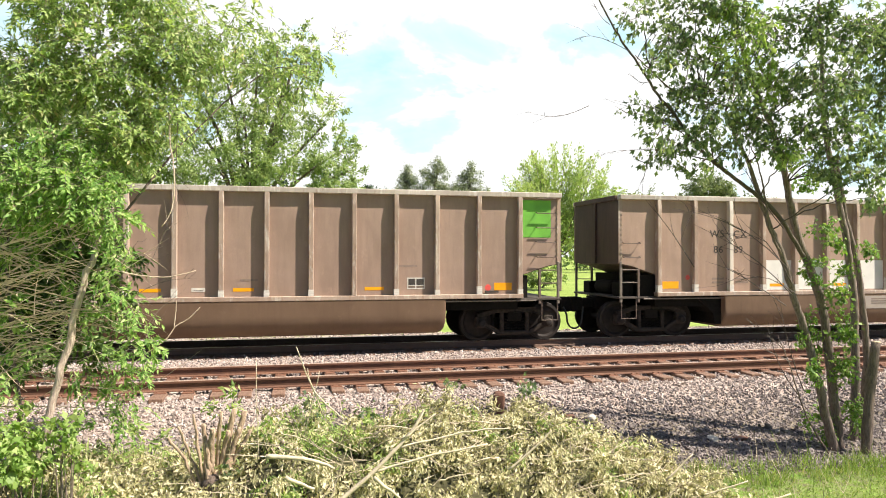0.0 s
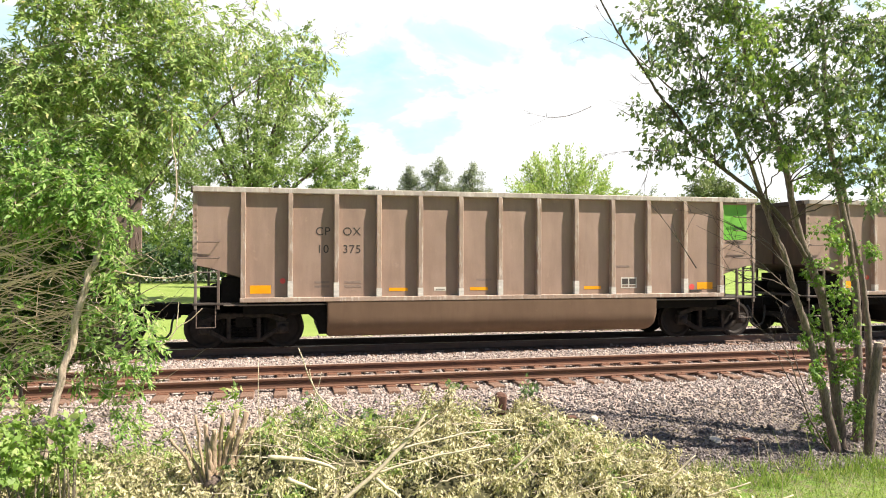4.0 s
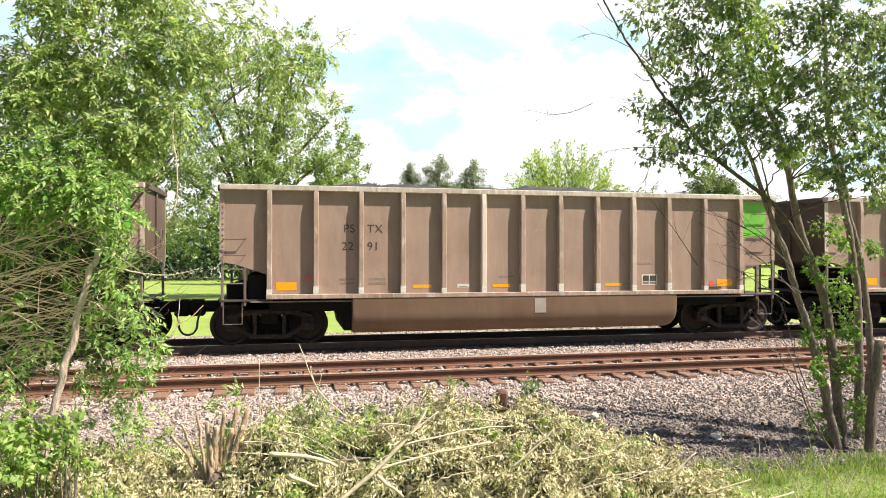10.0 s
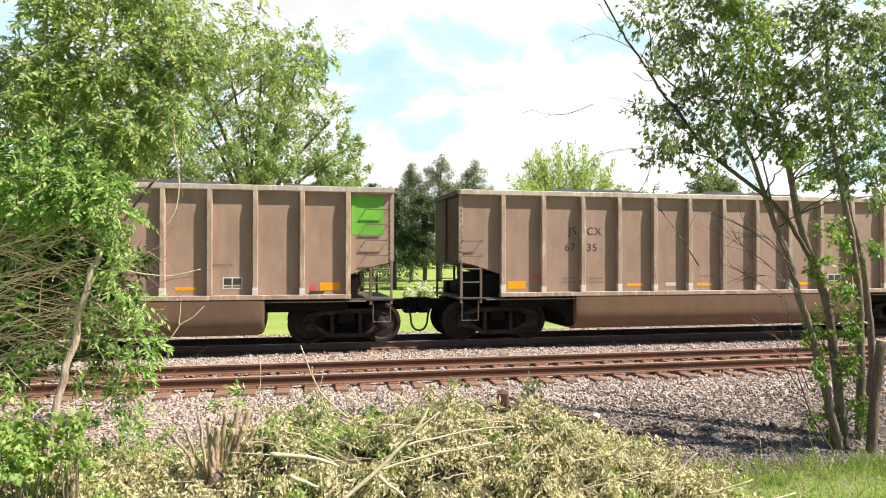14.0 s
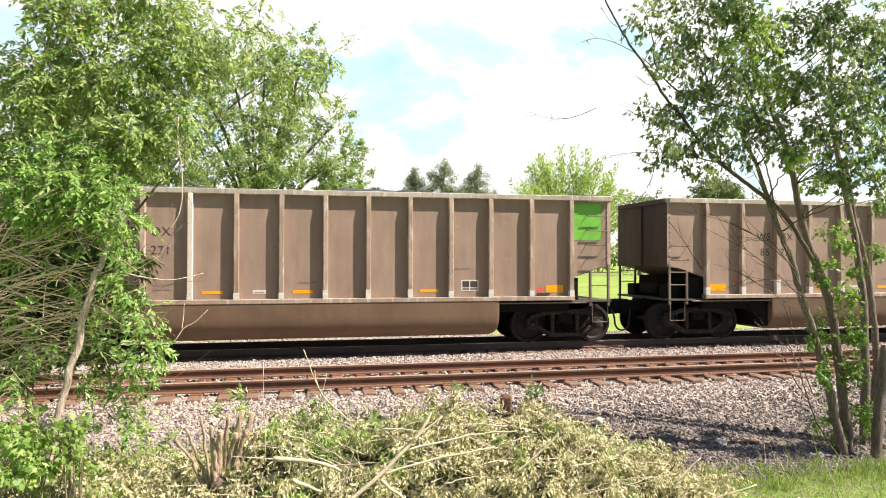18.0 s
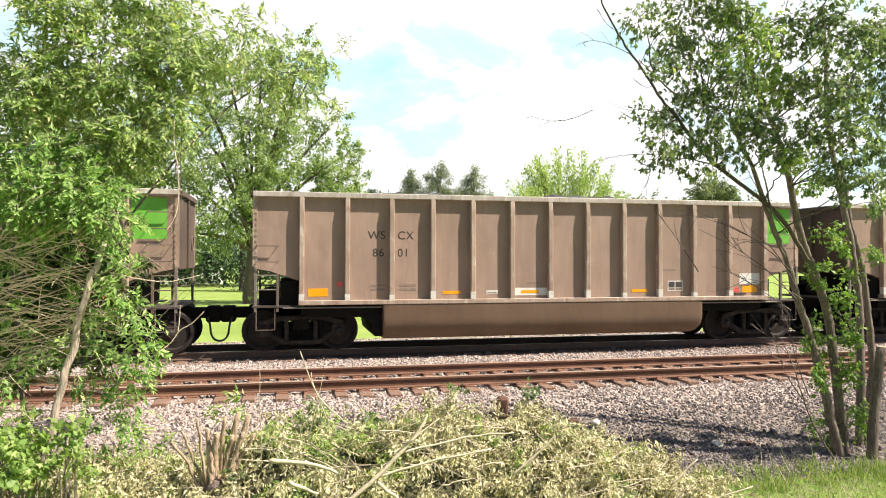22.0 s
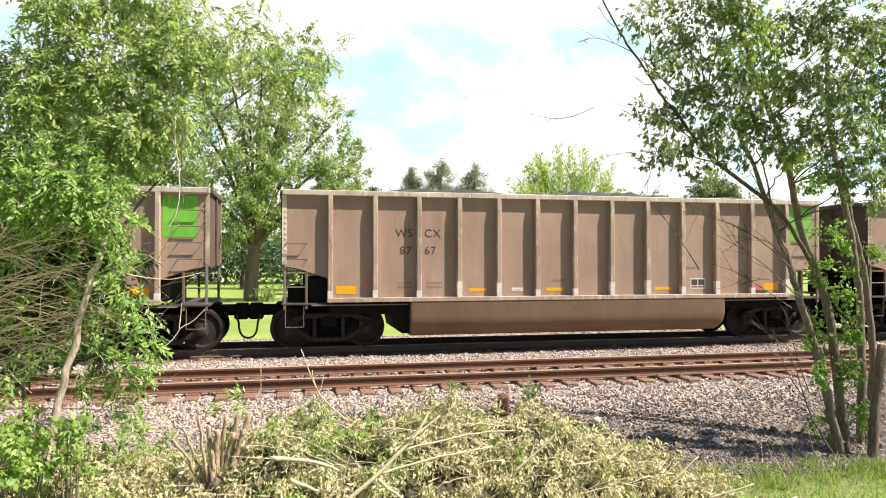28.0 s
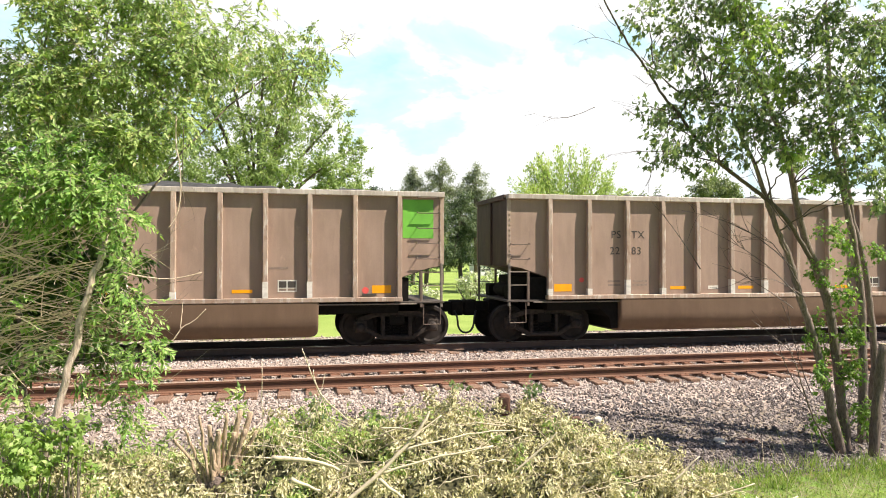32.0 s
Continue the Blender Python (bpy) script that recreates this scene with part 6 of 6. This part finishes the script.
def grass_patch():
    rng = np.random.default_rng(71)
    n = 30000
    x, y = rng.uniform(4.6, 11.5, n), rng.uniform(6.6, 9.9, n)
    keep = y < 8.8 + np.clip((x - 8.6) * 0.35, 0, 0.5) - np.clip((7.2 - x) * 0.45, 0, 2) + np.sin(x * 4) * 0.12 + rng.normal(size=n) * 0.12
    x, y = x[keep], y[keep]
    base = np.stack([x, y, ground_height(x, y) - 0.01], 1)
    way = rng.normal(size=(len(x), 3)) * 0.6 + np.array([0, 0, 1])
    L = (0.042 + 0.035 * np.clip((y - 8.3) / 0.6, 0, 1)) * np.exp(rng.normal(size=len(x)) * 0.45)
    v, f = leaf_arrays(base, way, rng.normal(size=(len(x), 3)), L, np.full(len(x), 0.012))
    tagged(arrays("grass", v, f, GRASS), "bright green grass on the bank", "grass", kind="stuff")
    tx, ty = rng.uniform(5.2, 10.5, 90), rng.uniform(8.2, 9.0, 90)
    pick = rng.integers(0, 90, 1900)
    x, y = tx[pick] + rng.normal(size=1900) * 0.05, ty[pick] + rng.normal(size=1900) * 0.05
    base = np.stack([x, y, ground_height(x, y) - 0.01], 1)
    way = np.stack([(x - tx[pick]) * 5, (y - ty[pick]) * 5, np.ones(1900)], 1) + rng.normal(size=(1900, 3)) * 0.2
    v, f = leaf_arrays(base, way, rng.normal(size=(1900, 3)), 0.15 * np.exp(rng.normal(size=1900) * 0.4), np.full(1900, 0.010))
    tagged(arrays("grass_tufts", v, f, GRASS), "taller tufts of fresh grass", "grass", kind="stuff")
    sx, sy = rng.uniform(5.0, 7.6, 60), rng.uniform(7.5, 9.6, 60)
    foot = np.stack([sx, sy, ground_height(sx, sy)], 1)
    v, f = stick_arrays(foot, foot + np.stack([rng.normal(size=60) * 0.12, rng.normal(size=60) * 0.1, rng.uniform(0.1, 0.42, 60)], 1), np.full(60, 0.004), np.full(60, 0.002))
    tagged(arrays("dry_stalks", v, f, STRAW), "dry straw stalks in the grass", "dry grass", kind="stuff")
    n = 8500
    x, y = rng.uniform(-3.6, -0.9, n), 8.0 + 3.2 * rng.uniform(0, 1, n)
    y = np.minimum(y, 10.9 - (x + 3.6) * 0.22 + rng.normal(size=n) * 0.2)
    base = np.stack([x, y, ground_height(x, y) - 0.01], 1)
    v, f = leaf_arrays(base, rng.normal(size=(n, 3)) * 0.5 + np.array([0, 0, 0.8]), rng.normal(size=(n, 3)), 0.13 * np.exp(rng.normal(size=n) * 0.4), np.full(n, 0.03))
    m = 3600
    lx, ly = rng.uniform(-3.0, -0.7, m), rng.uniform(8.2, 10.7, m)
    lv, lf = leaf_arrays(np.stack([lx, ly, ground_height(lx, ly) + rng.uniform(0, 0.16, m)], 1), rng.normal(size=(m, 3)), rng.normal(size=(m, 3)) * 0.5 + np.array([0, -0.4, 0.8]), 0.085 * np.exp(rng.normal(size=m) * 0.3), np.full(m, 0.026))
    tagged(arrays("leaf_litter", lv, lf, LEAF_DRY), "pale wilted leaves strewn on the gravel", "leaf litter", kind="stuff")
    tagged(arrays("weeds", v, f, LEAF_ASH), "low green weeds among the gravel", "weeds", kind="stuff")


def loose_bits():
    rng = np.random.default_rng(81)
    for name, label, cat, at, s, mat in (("rock", "pale rock lying on the gravel", "rock", (6.85, 10.3, -0.79), (0.17, 0.10, 0.055), ROCK), ("rock", "pale rock lying on the gravel", "rock", (5.05, 11.0, -0.52), (0.09, 0.07, 0.06), ROCK), ("rock", "pale rock lying on the gravel", "rock", (4.7, 10.7, -0.6), (0.10, 0.07, 0.06), ROCK),
                                      ("rock", "pale rock in the grass", "rock", (9.5, 9.2, -0.84), (0.16, 0.12, 0.12), ROCK), ("rusty_block", "rusty brown block of scrap", "scrap", (3.56, 11.45, -0.28), (0.17, 0.15, 0.27), RUSTY), ("rusty_block", "rusty brown block of scrap", "scrap", (3.15, 10.75, -0.58), (0.22, 0.14, 0.12), RUSTY), ("rusty_block", "rusty brown block of scrap", "scrap", (4.62, 10.9, -0.53), (0.25, 0.14, 0.15), RUSTY), ("rusty_block", "flat rusty tie plate thrown aside", "scrap", (7.3, 10.2, -0.79), (0.2, 0.12, 0.05), RUSTY)):
        bm = bmesh.new()
        bmesh.ops.create_icosphere(bm, subdivisions=2, radius=1.0)
        for v in bm.verts:
            k = 0.7 if mat is RUSTY else 1.0
            c = v.co.copy()
            if mat is RUSTY:
                c = Vector([math.copysign(abs(q) ** 0.5, q) for q in c])
            v.co = Vector((c.x * s[0] * k, c.y * s[1] * k, c.z * s[2] * k)) * (1 + 0.12 * noise.noise(c * 2.3 + Vector(at)))
        ob = part(name, bm, mat, None)
        ob.location = at
        ob.rotation_euler = (0, 0, rng.uniform(0, 3))
        tagged(ob, label, cat)


def broad_tree(name, at, label, trunk_h, trunk_r, clumps, leaf, material, seed, lean=0.0, barkm=BARK, ratio=0.5):
    """A park tree: trunk, limbs to each clump, and clumps of leaves."""
    rng = np.random.default_rng(seed)
    pr = random.Random(seed)
    tree = thing(name, at, label, "tree")
    limb(tree, [(0, 0, -0.2), (lean * 0.4, 0, trunk_h * 0.5), (lean, 0, trunk_h)], trunk_r, trunk_r * 0.7, barkm, "trunk", 0.05, 9, pr)
    for c, r, n in clumps:
        cv = Vector(c)
        limb(tree, [(lean, 0, trunk_h * 0.9), (lean * 0.6 + c[0] * 0.4, c[1] * 0.4, trunk_h + (c[2] - trunk_h) * 0.55), tuple(cv)], trunk_r * 0.42, trunk_r * 0.08, barkm, "limb", 0.08, 5, pr)
        foliage(tree, rng, c, r, int(n * 1.9), leaf, material, barkm, droop=0.3, name="leaf_clump", ratio=ratio, far=True)["kind"] = "stuff"
    return tree


def spruce(at, height, radius, seed, n=1900, leaf=0.36, material=NEEDLE, label="dark green spruce tree at the edge of the lawn"):
    rng = np.random.default_rng(seed)
    tree = thing("spruce_tree", at, label, "tree", "spruces behind the lawn")
    bm = bmesh.new()
    add_tube(bm, [(0, 0, -0.2), (0, 0, height * 0.5), (0, 0, height)], [radius * 0.07, radius * 0.045, 0.02], 7)
    part("trunk", bm, BARK_DARK, tree)
    t = rng.uniform(0.03, 1.0, n) ** 0.85
    tier = np.floor(t * 16) / 16 + rng.uniform(0, 0.035, n)
    r = radius * (1 - tier) ** 0.8 * rng.uniform(0.25, 1.08, n)
    ang = rng.integers(0, 11, n) * math.tau / 11 + rng.normal(size=n) * 0.22 + tier * 40
    base = np.stack([r * np.cos(ang), r * np.sin(ang), tier * height - r * 0.28 + rng.normal(size=n) * 0.12], 1)
    way = np.stack([np.cos(ang), np.sin(ang), np.full(n, -0.35)], 1) + rng.normal(size=(n, 3)) * 0.35
    v, f = leaf_arrays(base, way, rng.normal(size=(n, 3)) * 0.4 + np.array([0, 0, 1]), leaf * rng.uniform(0.6, 1.3, n), leaf * 0.4 * np.ones(n))
    arrays("needle_crown", v, f, material, tree)


def shrub(name, at, label, radii, n, leaf, material, seed, category="shrub"):
    rng = np.random.default_rng(seed)
    s = thing(name, at, label, category)
    bm = bmesh.new()
    for k in range(6):
        e = (rng.normal() * radii[0] * 0.4, rng.normal() * radii[1] * 0.4, radii[2] * 1.1)
        add_tube(bm, [(rng.normal() * 0.1, 0, -0.1), (e[0] * 0.5, e[1] * 0.5, e[2] * 0.5), e], [0.05, 0.035, 0.01], 5)
    part("stem", bm, BARK, s)
    for k in range(7):
        c = (rng.normal() * radii[0] * 0.45, rng.normal() * radii[1] * 0.4, radii[2] * rng.uniform(0.5, 1.35))
        foliage(s, rng, c, tuple(q * 0.6 for q in radii), n // 7, leaf, material, droop=0.25, name="leaf_clump", ratio=0.55, far=True)["kind"] = "stuff"


def tree_belt(name, y, x0, x1, h0, h1, n, leaf, material, seed, label):
    """A far belt of woodland whose single trees cannot be told apart."""
    rng = np.random.default_rng(seed)
    x = rng.uniform(x0, x1, n)
    crest = h0 + (h1 - h0) * (0.5 + 0.25 * np.sin(x * 0.11 + seed) + 0.25 * np.sin(x * 0.31 + 2 * seed))
    z = -1.0 + crest * rng.uniform(0.0, 1.0, n) ** 0.6
    base = np.stack([x, y + rng.normal(size=n) * 3.0, z], 1)
    v, f = leaf_arrays(base, rng.normal(size=(n, 3)), rng.normal(size=(n, 3)) + np.array([0.4, -0.5, 0.6]), leaf * rng.uniform(0.5, 1.4, n), leaf * 0.6 * np.ones(n))
    tagged(arrays(name, v, f, material), label, "woodland", kind="stuff")


def fan_tree(at):
    """A young tree whose shoots all rise and fan out to feathery tips."""
    rng = np.random.default_rng(131)
    pr = random.Random(131)
    tree = thing("lawn_tree", at, "light green feathery young tree standing on the lawn", "tree")
    limb(tree, [(0, 0, -0.2), (0.05, 0, 2.0), (0, 0, 5.2)], 0.22, 0.13, BARK, "trunk", 0.03, 8, pr)
    crown = []
    for k in range(96):
        a = rng.uniform(-1.4, 1.4)
        dy = rng.normal() * 0.45
        size = 8.9 * (1 - 0.30 * abs(a) / 1.25) * rng.uniform(0.74, 1.04)
        tip = np.array([math.sin(a) * size * 0.92, dy * 3.0, 4.9 + math.cos(a) * size])
        root = np.array([rng.normal() * 0.3, dy * 0.4, rng.uniform(3.2, 5.4)])
        if k < 30:
            limb(tree, [tuple(root), tuple((root + tip) * 0.5 + np.array([math.sin(a) * 0.5, 0, -0.3])), tuple(tip)], 0.06, 0.012, BARK, "limb", 0.03, 5, pr)
        m = 300
        t = rng.uniform(0.18, 1.0, m)
        spread = 0.62 * (1.08 - t)[:, None] + 0.10
        pts = root + (tip - root) * t[:, None] + rng.normal(size=(m, 3)) * spread
        way = unit(tip - root) + rng.normal(size=(m, 3)) * 0.45
        L = 0.29 * rng.uniform(0.6, 1.3, m)
        v, f = leaf_arrays(pts, way, rng.normal(size=(m, 3)) * 0.6 + np.array([0.35, -0.4, 0.7]), L, L * 0.42)
        crown.append((v, f + 5 * m * k))
    arrays("crown", np.concatenate([q[0] for q in crown]), np.concatenate([q[1] for q in crown]), LEAF_LIGHT, tree)["kind"] = "stuff"


def background():
    big = [((-5.6, 1, 18.8), (3.6, 2.9, 2.4), 1360), ((-1.6, 0, 16.8), (3.6, 2.9, 2.8), 1600), ((-4.3, 0, 13.4), (4.3, 3.5, 3.2), 1760), ((-0.1, -1, 13.0), (3.6, 2.8, 2.8), 1440), ((3.0, 0, 16.2), (2.2, 1.8, 2.0), 720), ((4.4, 0, 17.1), (1.0, 0.8, 1.4), 208), ((2.6, 0, 12.5), (3.1, 2.4, 2.4), 1200), ((5.5, 0, 12.8), (1.9, 1.5, 2.1), 496), ((5.0, -1, 9.6), (2.4, 1.9, 1.6), 880), ((7.1, 0, 11.2), (1.2, 1.0, 0.9), 264), ((7.3, 0, 9.4), (1.5, 1.2, 1.0), 336), ((1.5, -2, 9.4), (3.5, 2.8, 1.9), 1440), ((-1.9, -2, 9.3), (3.8, 3.1, 1.9), 1520), ((-5.3, -1, 8.9), (3.5, 2.8, 2.3), 1280), ((-0.7, -2.5, 6.2), (4.2, 3.4, 1.9), 1760), ((-4.0, -2, 5.1), (3.4, 2.7, 1.9), 1120), ((3.0, -1, 6.0), (2.0, 1.6, 2.4), 720)]
    big += [((2.2, 0, 18.2), (1.6, 1.3, 1.6), 400), ((4.0, 0, 18.5), (1.0, 0.8, 1.6), 176), ((0.7, 0, 16.5), (2.0, 1.6, 2.4), 640), ((6.2, -1, 8.0), (2.4, 1.9, 1.0), 560)]
    broad_tree("lawn_tree", (-2.6, 52, -1.0), "large leafy tree with thick trunk on the lawn", 4.2, 0.55, [(q, r, int(n * 1.5)) for q, r, n in big], 0.23, LEAF_FAR, 101, 0.3)
    second = [((0, 0, 12.0), (4.0, 3.5, 3.5), 2400), ((-4, 0, 9.0), (3.5, 3, 3), 1800), ((3, 0, 8.5), (3, 3, 2.6), 1500), ((0, 0, 5.5), (4, 3, 2.0), 1500)]
    broad_tree("lawn_tree", (-13.0, 50, -1.0), "leafy tree on the lawn beside the track", 4.0, 0.4, second, 0.34, LEAF_FAR, 102)
    for x, y, h, r, s in ((4.0, 68, 11.5, 3.2, 111), (8.2, 70, 10.4, 3.3, 112), (11.0, 74, 9.0, 3.0, 113), (0.0, 72, 11.0, 3.2, 114), (-4.5, 74, 11.5, 3.4, 115), ):
        spruce((x, y, -1.0), h, r, s)
    for x, y, h, r, s in ((20.6, 70, 9.6, 1.5, 213), (23.0, 72, 8.6, 1.7, 214)):
        spruce((x, y, -1.0), h, r, s, n=1100, leaf=0.42, label="thin grey-green spruce tree at the edge of the lawn")
    for x, y, h, r, s in ((13.9, 80, 12.9, 1.45, 121), (17.3, 80, 13.8, 2.6, 122), (21.4, 80, 13.4, 2.1, 123)):
        crown = [((0.05, 0, h + 0.1), (r * 0.22, r * 0.2, 0.8), 90), ((-r * 0.45, 0, h - 0.9), (r * 0.25, r * 0.2, 0.6), 80), ((0.2, 0, h - 1.0), (r * 0.55, r * 0.5, 1.0), 260), ((-r * 0.4, 0, h - 2.4), (r * 0.7, r * 0.6, 0.9), 360), ((r * 0.5, 0, h - 3.0), (r * 0.7, r * 0.6, 0.9), 360), ((0, 0, h - 4.6), (r * 1.1, r, 1.1), 520), ((-r * 0.5, 0, h - 6.4), (r * 1.1, r, 1.1), 480), ((r * 0.6, 0, h - 7.8), (r * 1.1, r, 1.1), 480), ((0, 0, h - 9.6), (r * 1.2, r, 1.2), 480)]
        crown = [(c, (q[0] * 1.12, q[1] * 1.0, q[2] * 0.9), int(n * 3)) for c, q, n in crown]
        broad_tree("pine_tree", (x, y, -1.0), "open-crowned grey-green pine behind the lawn", h - 2.0, 0.25, crown, 0.36, NEEDLE_PALE, s, ratio=0.16)
    fan_tree((24.4, 60, -1.0))
    rng = np.random.default_rng(171)
    for x, y, w, h, s in ((12.01, 62, 2.6, 8.6, 172), (15.62, 64, 2.8, 9.2, 173), (6.14, 60, 2.6, 8.6, 174), (9.4, 63, 2.7, 9.0, 175)):
        boughs = []
        for k in range(17):
            z = 2.6 + (h - 3.0) * k / 16
            wide = w * (1 - 0.55 * max(0, (z - 3.0) / h))
            boughs.append(((rng.uniform(-1, 1) * wide * 0.7, rng.uniform(-1, 0.6) * wide * 0.6, z), (1.15, 1.0, 0.42), 420))
        broad_tree("pine_tree", (x, y, -1.0), "dark green pine with level boughs behind the lawn", h - 1.5, 0.22, boughs, 0.30, NEEDLE_DARK, s, barkm=BARK_DARK, ratio=0.2)
    for x, y, c, s in ((75, 140, [((0, 0, 14.0), (8, 5, 3.6), 1500)], 141), (79, 120, [((0.5, 0, 16.2), (5.0, 4, 2.2), 1500), ((-2.5, 0, 14.6), (3.4, 3, 1.5), 700), ((3.6, 0, 14.4), (2.8, 3, 1.3), 500)], 142), (96, 130, [((0, 0, 13), (8, 5, 4), 1500)], 143), (63.3, 120, [((0, 0, 12.0), (4.2, 3, 1.9), 900), ((2.0, 0, 10.8), (3.4, 3, 1.4), 500)], 145), (45, 150, [((0, 0, 12), (8, 5, 4), 1500)], 144)):
        broad_tree("far_tree", (x, y, -1.0), "distant dark green tree beyond the lawn", 8.0, 0.5, c, 0.6, LEAF_DULL, s)
    shrub("flowering_shrub", (10.6, 41, -1.0), "white-blossomed shrub on the lawn", (1.25, 1.0, 1.5), 2600, 0.17, BLOSSOM, 151)
    shrub("flowering_shrub", (8.2, 43, -1.0), "low white-blossomed shrub on the lawn", (1.0, 0.9, 0.8), 1300, 0.17, BLOSSOM, 152)
    shrub("shrub", (13.0, 42, -1.0), "rough green shrub on the lawn", (1.6, 1.0, 1.0), 1600, 0.2, LEAF_LIGHT, 153)
    shrub("shrub", (-1.4, 51, -1.0), "small dark shrub by the tree trunk", (0.5, 0.5, 0.7), 500, 0.16, LEAF_FAR, 154)
    shrub("shrub", (25.0, 66, -1.0), "rough green shrub on the lawn", (2.6, 1.5, 1.3), 1500, 0.3, LEAF_FAR, 155)
    shrub("shrub", (33.0, 90, -1.0), "rough green shrub on the lawn", (3.0, 1.5, 2.2), 1500, 0.4, LEAF_FAR, 156)
    tree_belt("far_woodland", 150, -150, 200, 5, 10, 16000, 1.3, LEAF_FAR, 161, "distant belt of green trees")
    tree_belt("hedge", 90, -60, 16, 4.0, 7.5, 22000, 0.6, NEEDLE, 162, "dark hedge along the far side of the lawn")


def house(at, w, d, h, label, roof_mat=ROOFING):
    ho = thing("house", at, label, "house")
    bm = bmesh.new()
    add_box(bm, -w / 2, w / 2, 0, d, 0, h)
    part("wall", bm, SIDING, ho, "white clapboard wall")
    bm = bmesh.new()
    add_prism(bm, [(-w / 2 - 0.4, h), (w / 2 + 0.4, h), (w / 2 - 1.2, h + 2.2), (-w / 2 + 1.2, h + 2.2)], -0.4, d + 0.4)
    part("roof", bm, roof_mat, ho, "grey shingle roof")
    for x in np.linspace(-w / 2 + 1.5, w / 2 - 1.5, max(2, int(w / 3))):
        win = part("window", box(x - 0.5, x + 0.5, -0.05, 0.02, 1.0, 2.1), SIDING, ho)
        part("pane", box(x - 0.42, x + 0.42, -0.07, -0.04, 1.08, 2.02), GLASSY, win)


left_tree()
saplings()
right_tree()
brush_pile()
stump()
grass_patch()
loose_bits()
background()
house((50.0, 150, -1.0), 11, 8, 2.6, "white single-storey house across the lawn")
house((-13.0, 96, -1.0), 9, 6, 2.6, "white building glimpsed across the lawn")
house((38.5, 118, -1.0), 12, 8, 2.5, "low white house with a pale grey roof behind the spruces", PALE_ROOF)

# ---- sleepers and ballast ----
sleepers(near_track, True)
sleepers(far_track, False)
stone_rng = np.random.default_rng(91)
def pale_shoulder(x, y):
    """Where the shoulder's stone stays pale, without dirt or painted shade."""
    return y > 11.0 + np.clip((x + 1.0) * 0.32, 0, 0.88) + 0.12 * np.sin(x * 2.3) + stone_rng.normal(size=len(x)) * 0.26


stone_field("ballast_shoulder", stone_rng, -9, 24, 10.0, 12.6, 44000, 0.025, BALLAST, "pale pinkish ballast stones on the shoulder", pale_shoulder)
stone_field("ballast_between_tracks", stone_rng, -12, 30, 14.75, 17.15, 26000, 0.026, BALLAST, "pale ballast stones between the tracks")
stone_field("ballast_in_track", stone_rng, -10, 26, 12.55, 14.8, 12000, 0.025, BALLAST, "ballast stones between the sleepers")
stone_field("ballast_far_side", stone_rng, -8, 34, 20.3, 24.3, 16000, 0.032, BALLAST, "ballast stones beyond the train")
stone_field("dirty_shaded_gravel", stone_rng, -4, 18, 8.6, 12.4, 60000, 0.024, DARKSTONE, "dirty gravel in the ditch, coloured darker for shade", lambda x, y: ~pale_shoulder(x, y))
stone_field("fouled_shaded_ballast", stone_rng, -14, 32, 17.05, 19.8, 9000, 0.036, FOULED_SHADED, "coal-dirtied ballast under the train, coloured darker for its shade")


# ---- motions ----
def motions():
    last = 32.0
    for n, car in enumerate(cars):
        walk(car, [(t, pose(START - SPEED * t + lag + PITCH * n, FAR_Y, 0)) for t, lag in PACE])
    # wheels roll while their wagon is in sight of the lens
    step = 1.0 / FPS
    for n, w in wheelsets:
        x0 = START + PITCH * n + w.location.x
        a, b = int(max(0.0, (x0 - 26) / SPEED) * FPS), int(min(last, (x0 + 16) / SPEED) * FPS) + 1
        rows = [(k * step, k * step * SPEED / RADIUS) for k in range(a, min(b, int(last * FPS)) + 1)]
        if not rows:
            rows = [(0.0, 0.0)]
        if rows[0][0] > 0:
            rows.insert(0, (0.0, rows[0][1]))
        if rows[-1][0] < last - step / 2:
            rows.append((last, rows[-1][1]))
        at = w.location.copy()
        walk(w, [(t, pose(at.x, 0, at.z, 0, -math.degrees(ang) % 360, 0)) for t, ang in rows])
    # branches stir in the wind
    for i, ob in enumerate(swaying):
        c = ob.location.copy()
        rows = []
        for k in range(41):
            t = k * 0.8
            s = math.sin(t * 1.9 + i * 1.3) * 0.6 + math.sin(t * 0.83 + i * 2.1) * 0.8
            u = math.sin(t * 2.4 + i * 0.7)
            rows.append((t, pose(c.x + 0.022 * s, c.y + 0.008 * u, c.z + 0.010 * u, 1.2 * u, 2.0 * s, 0.8 * s)))
        walk(ob, rows)


motions()
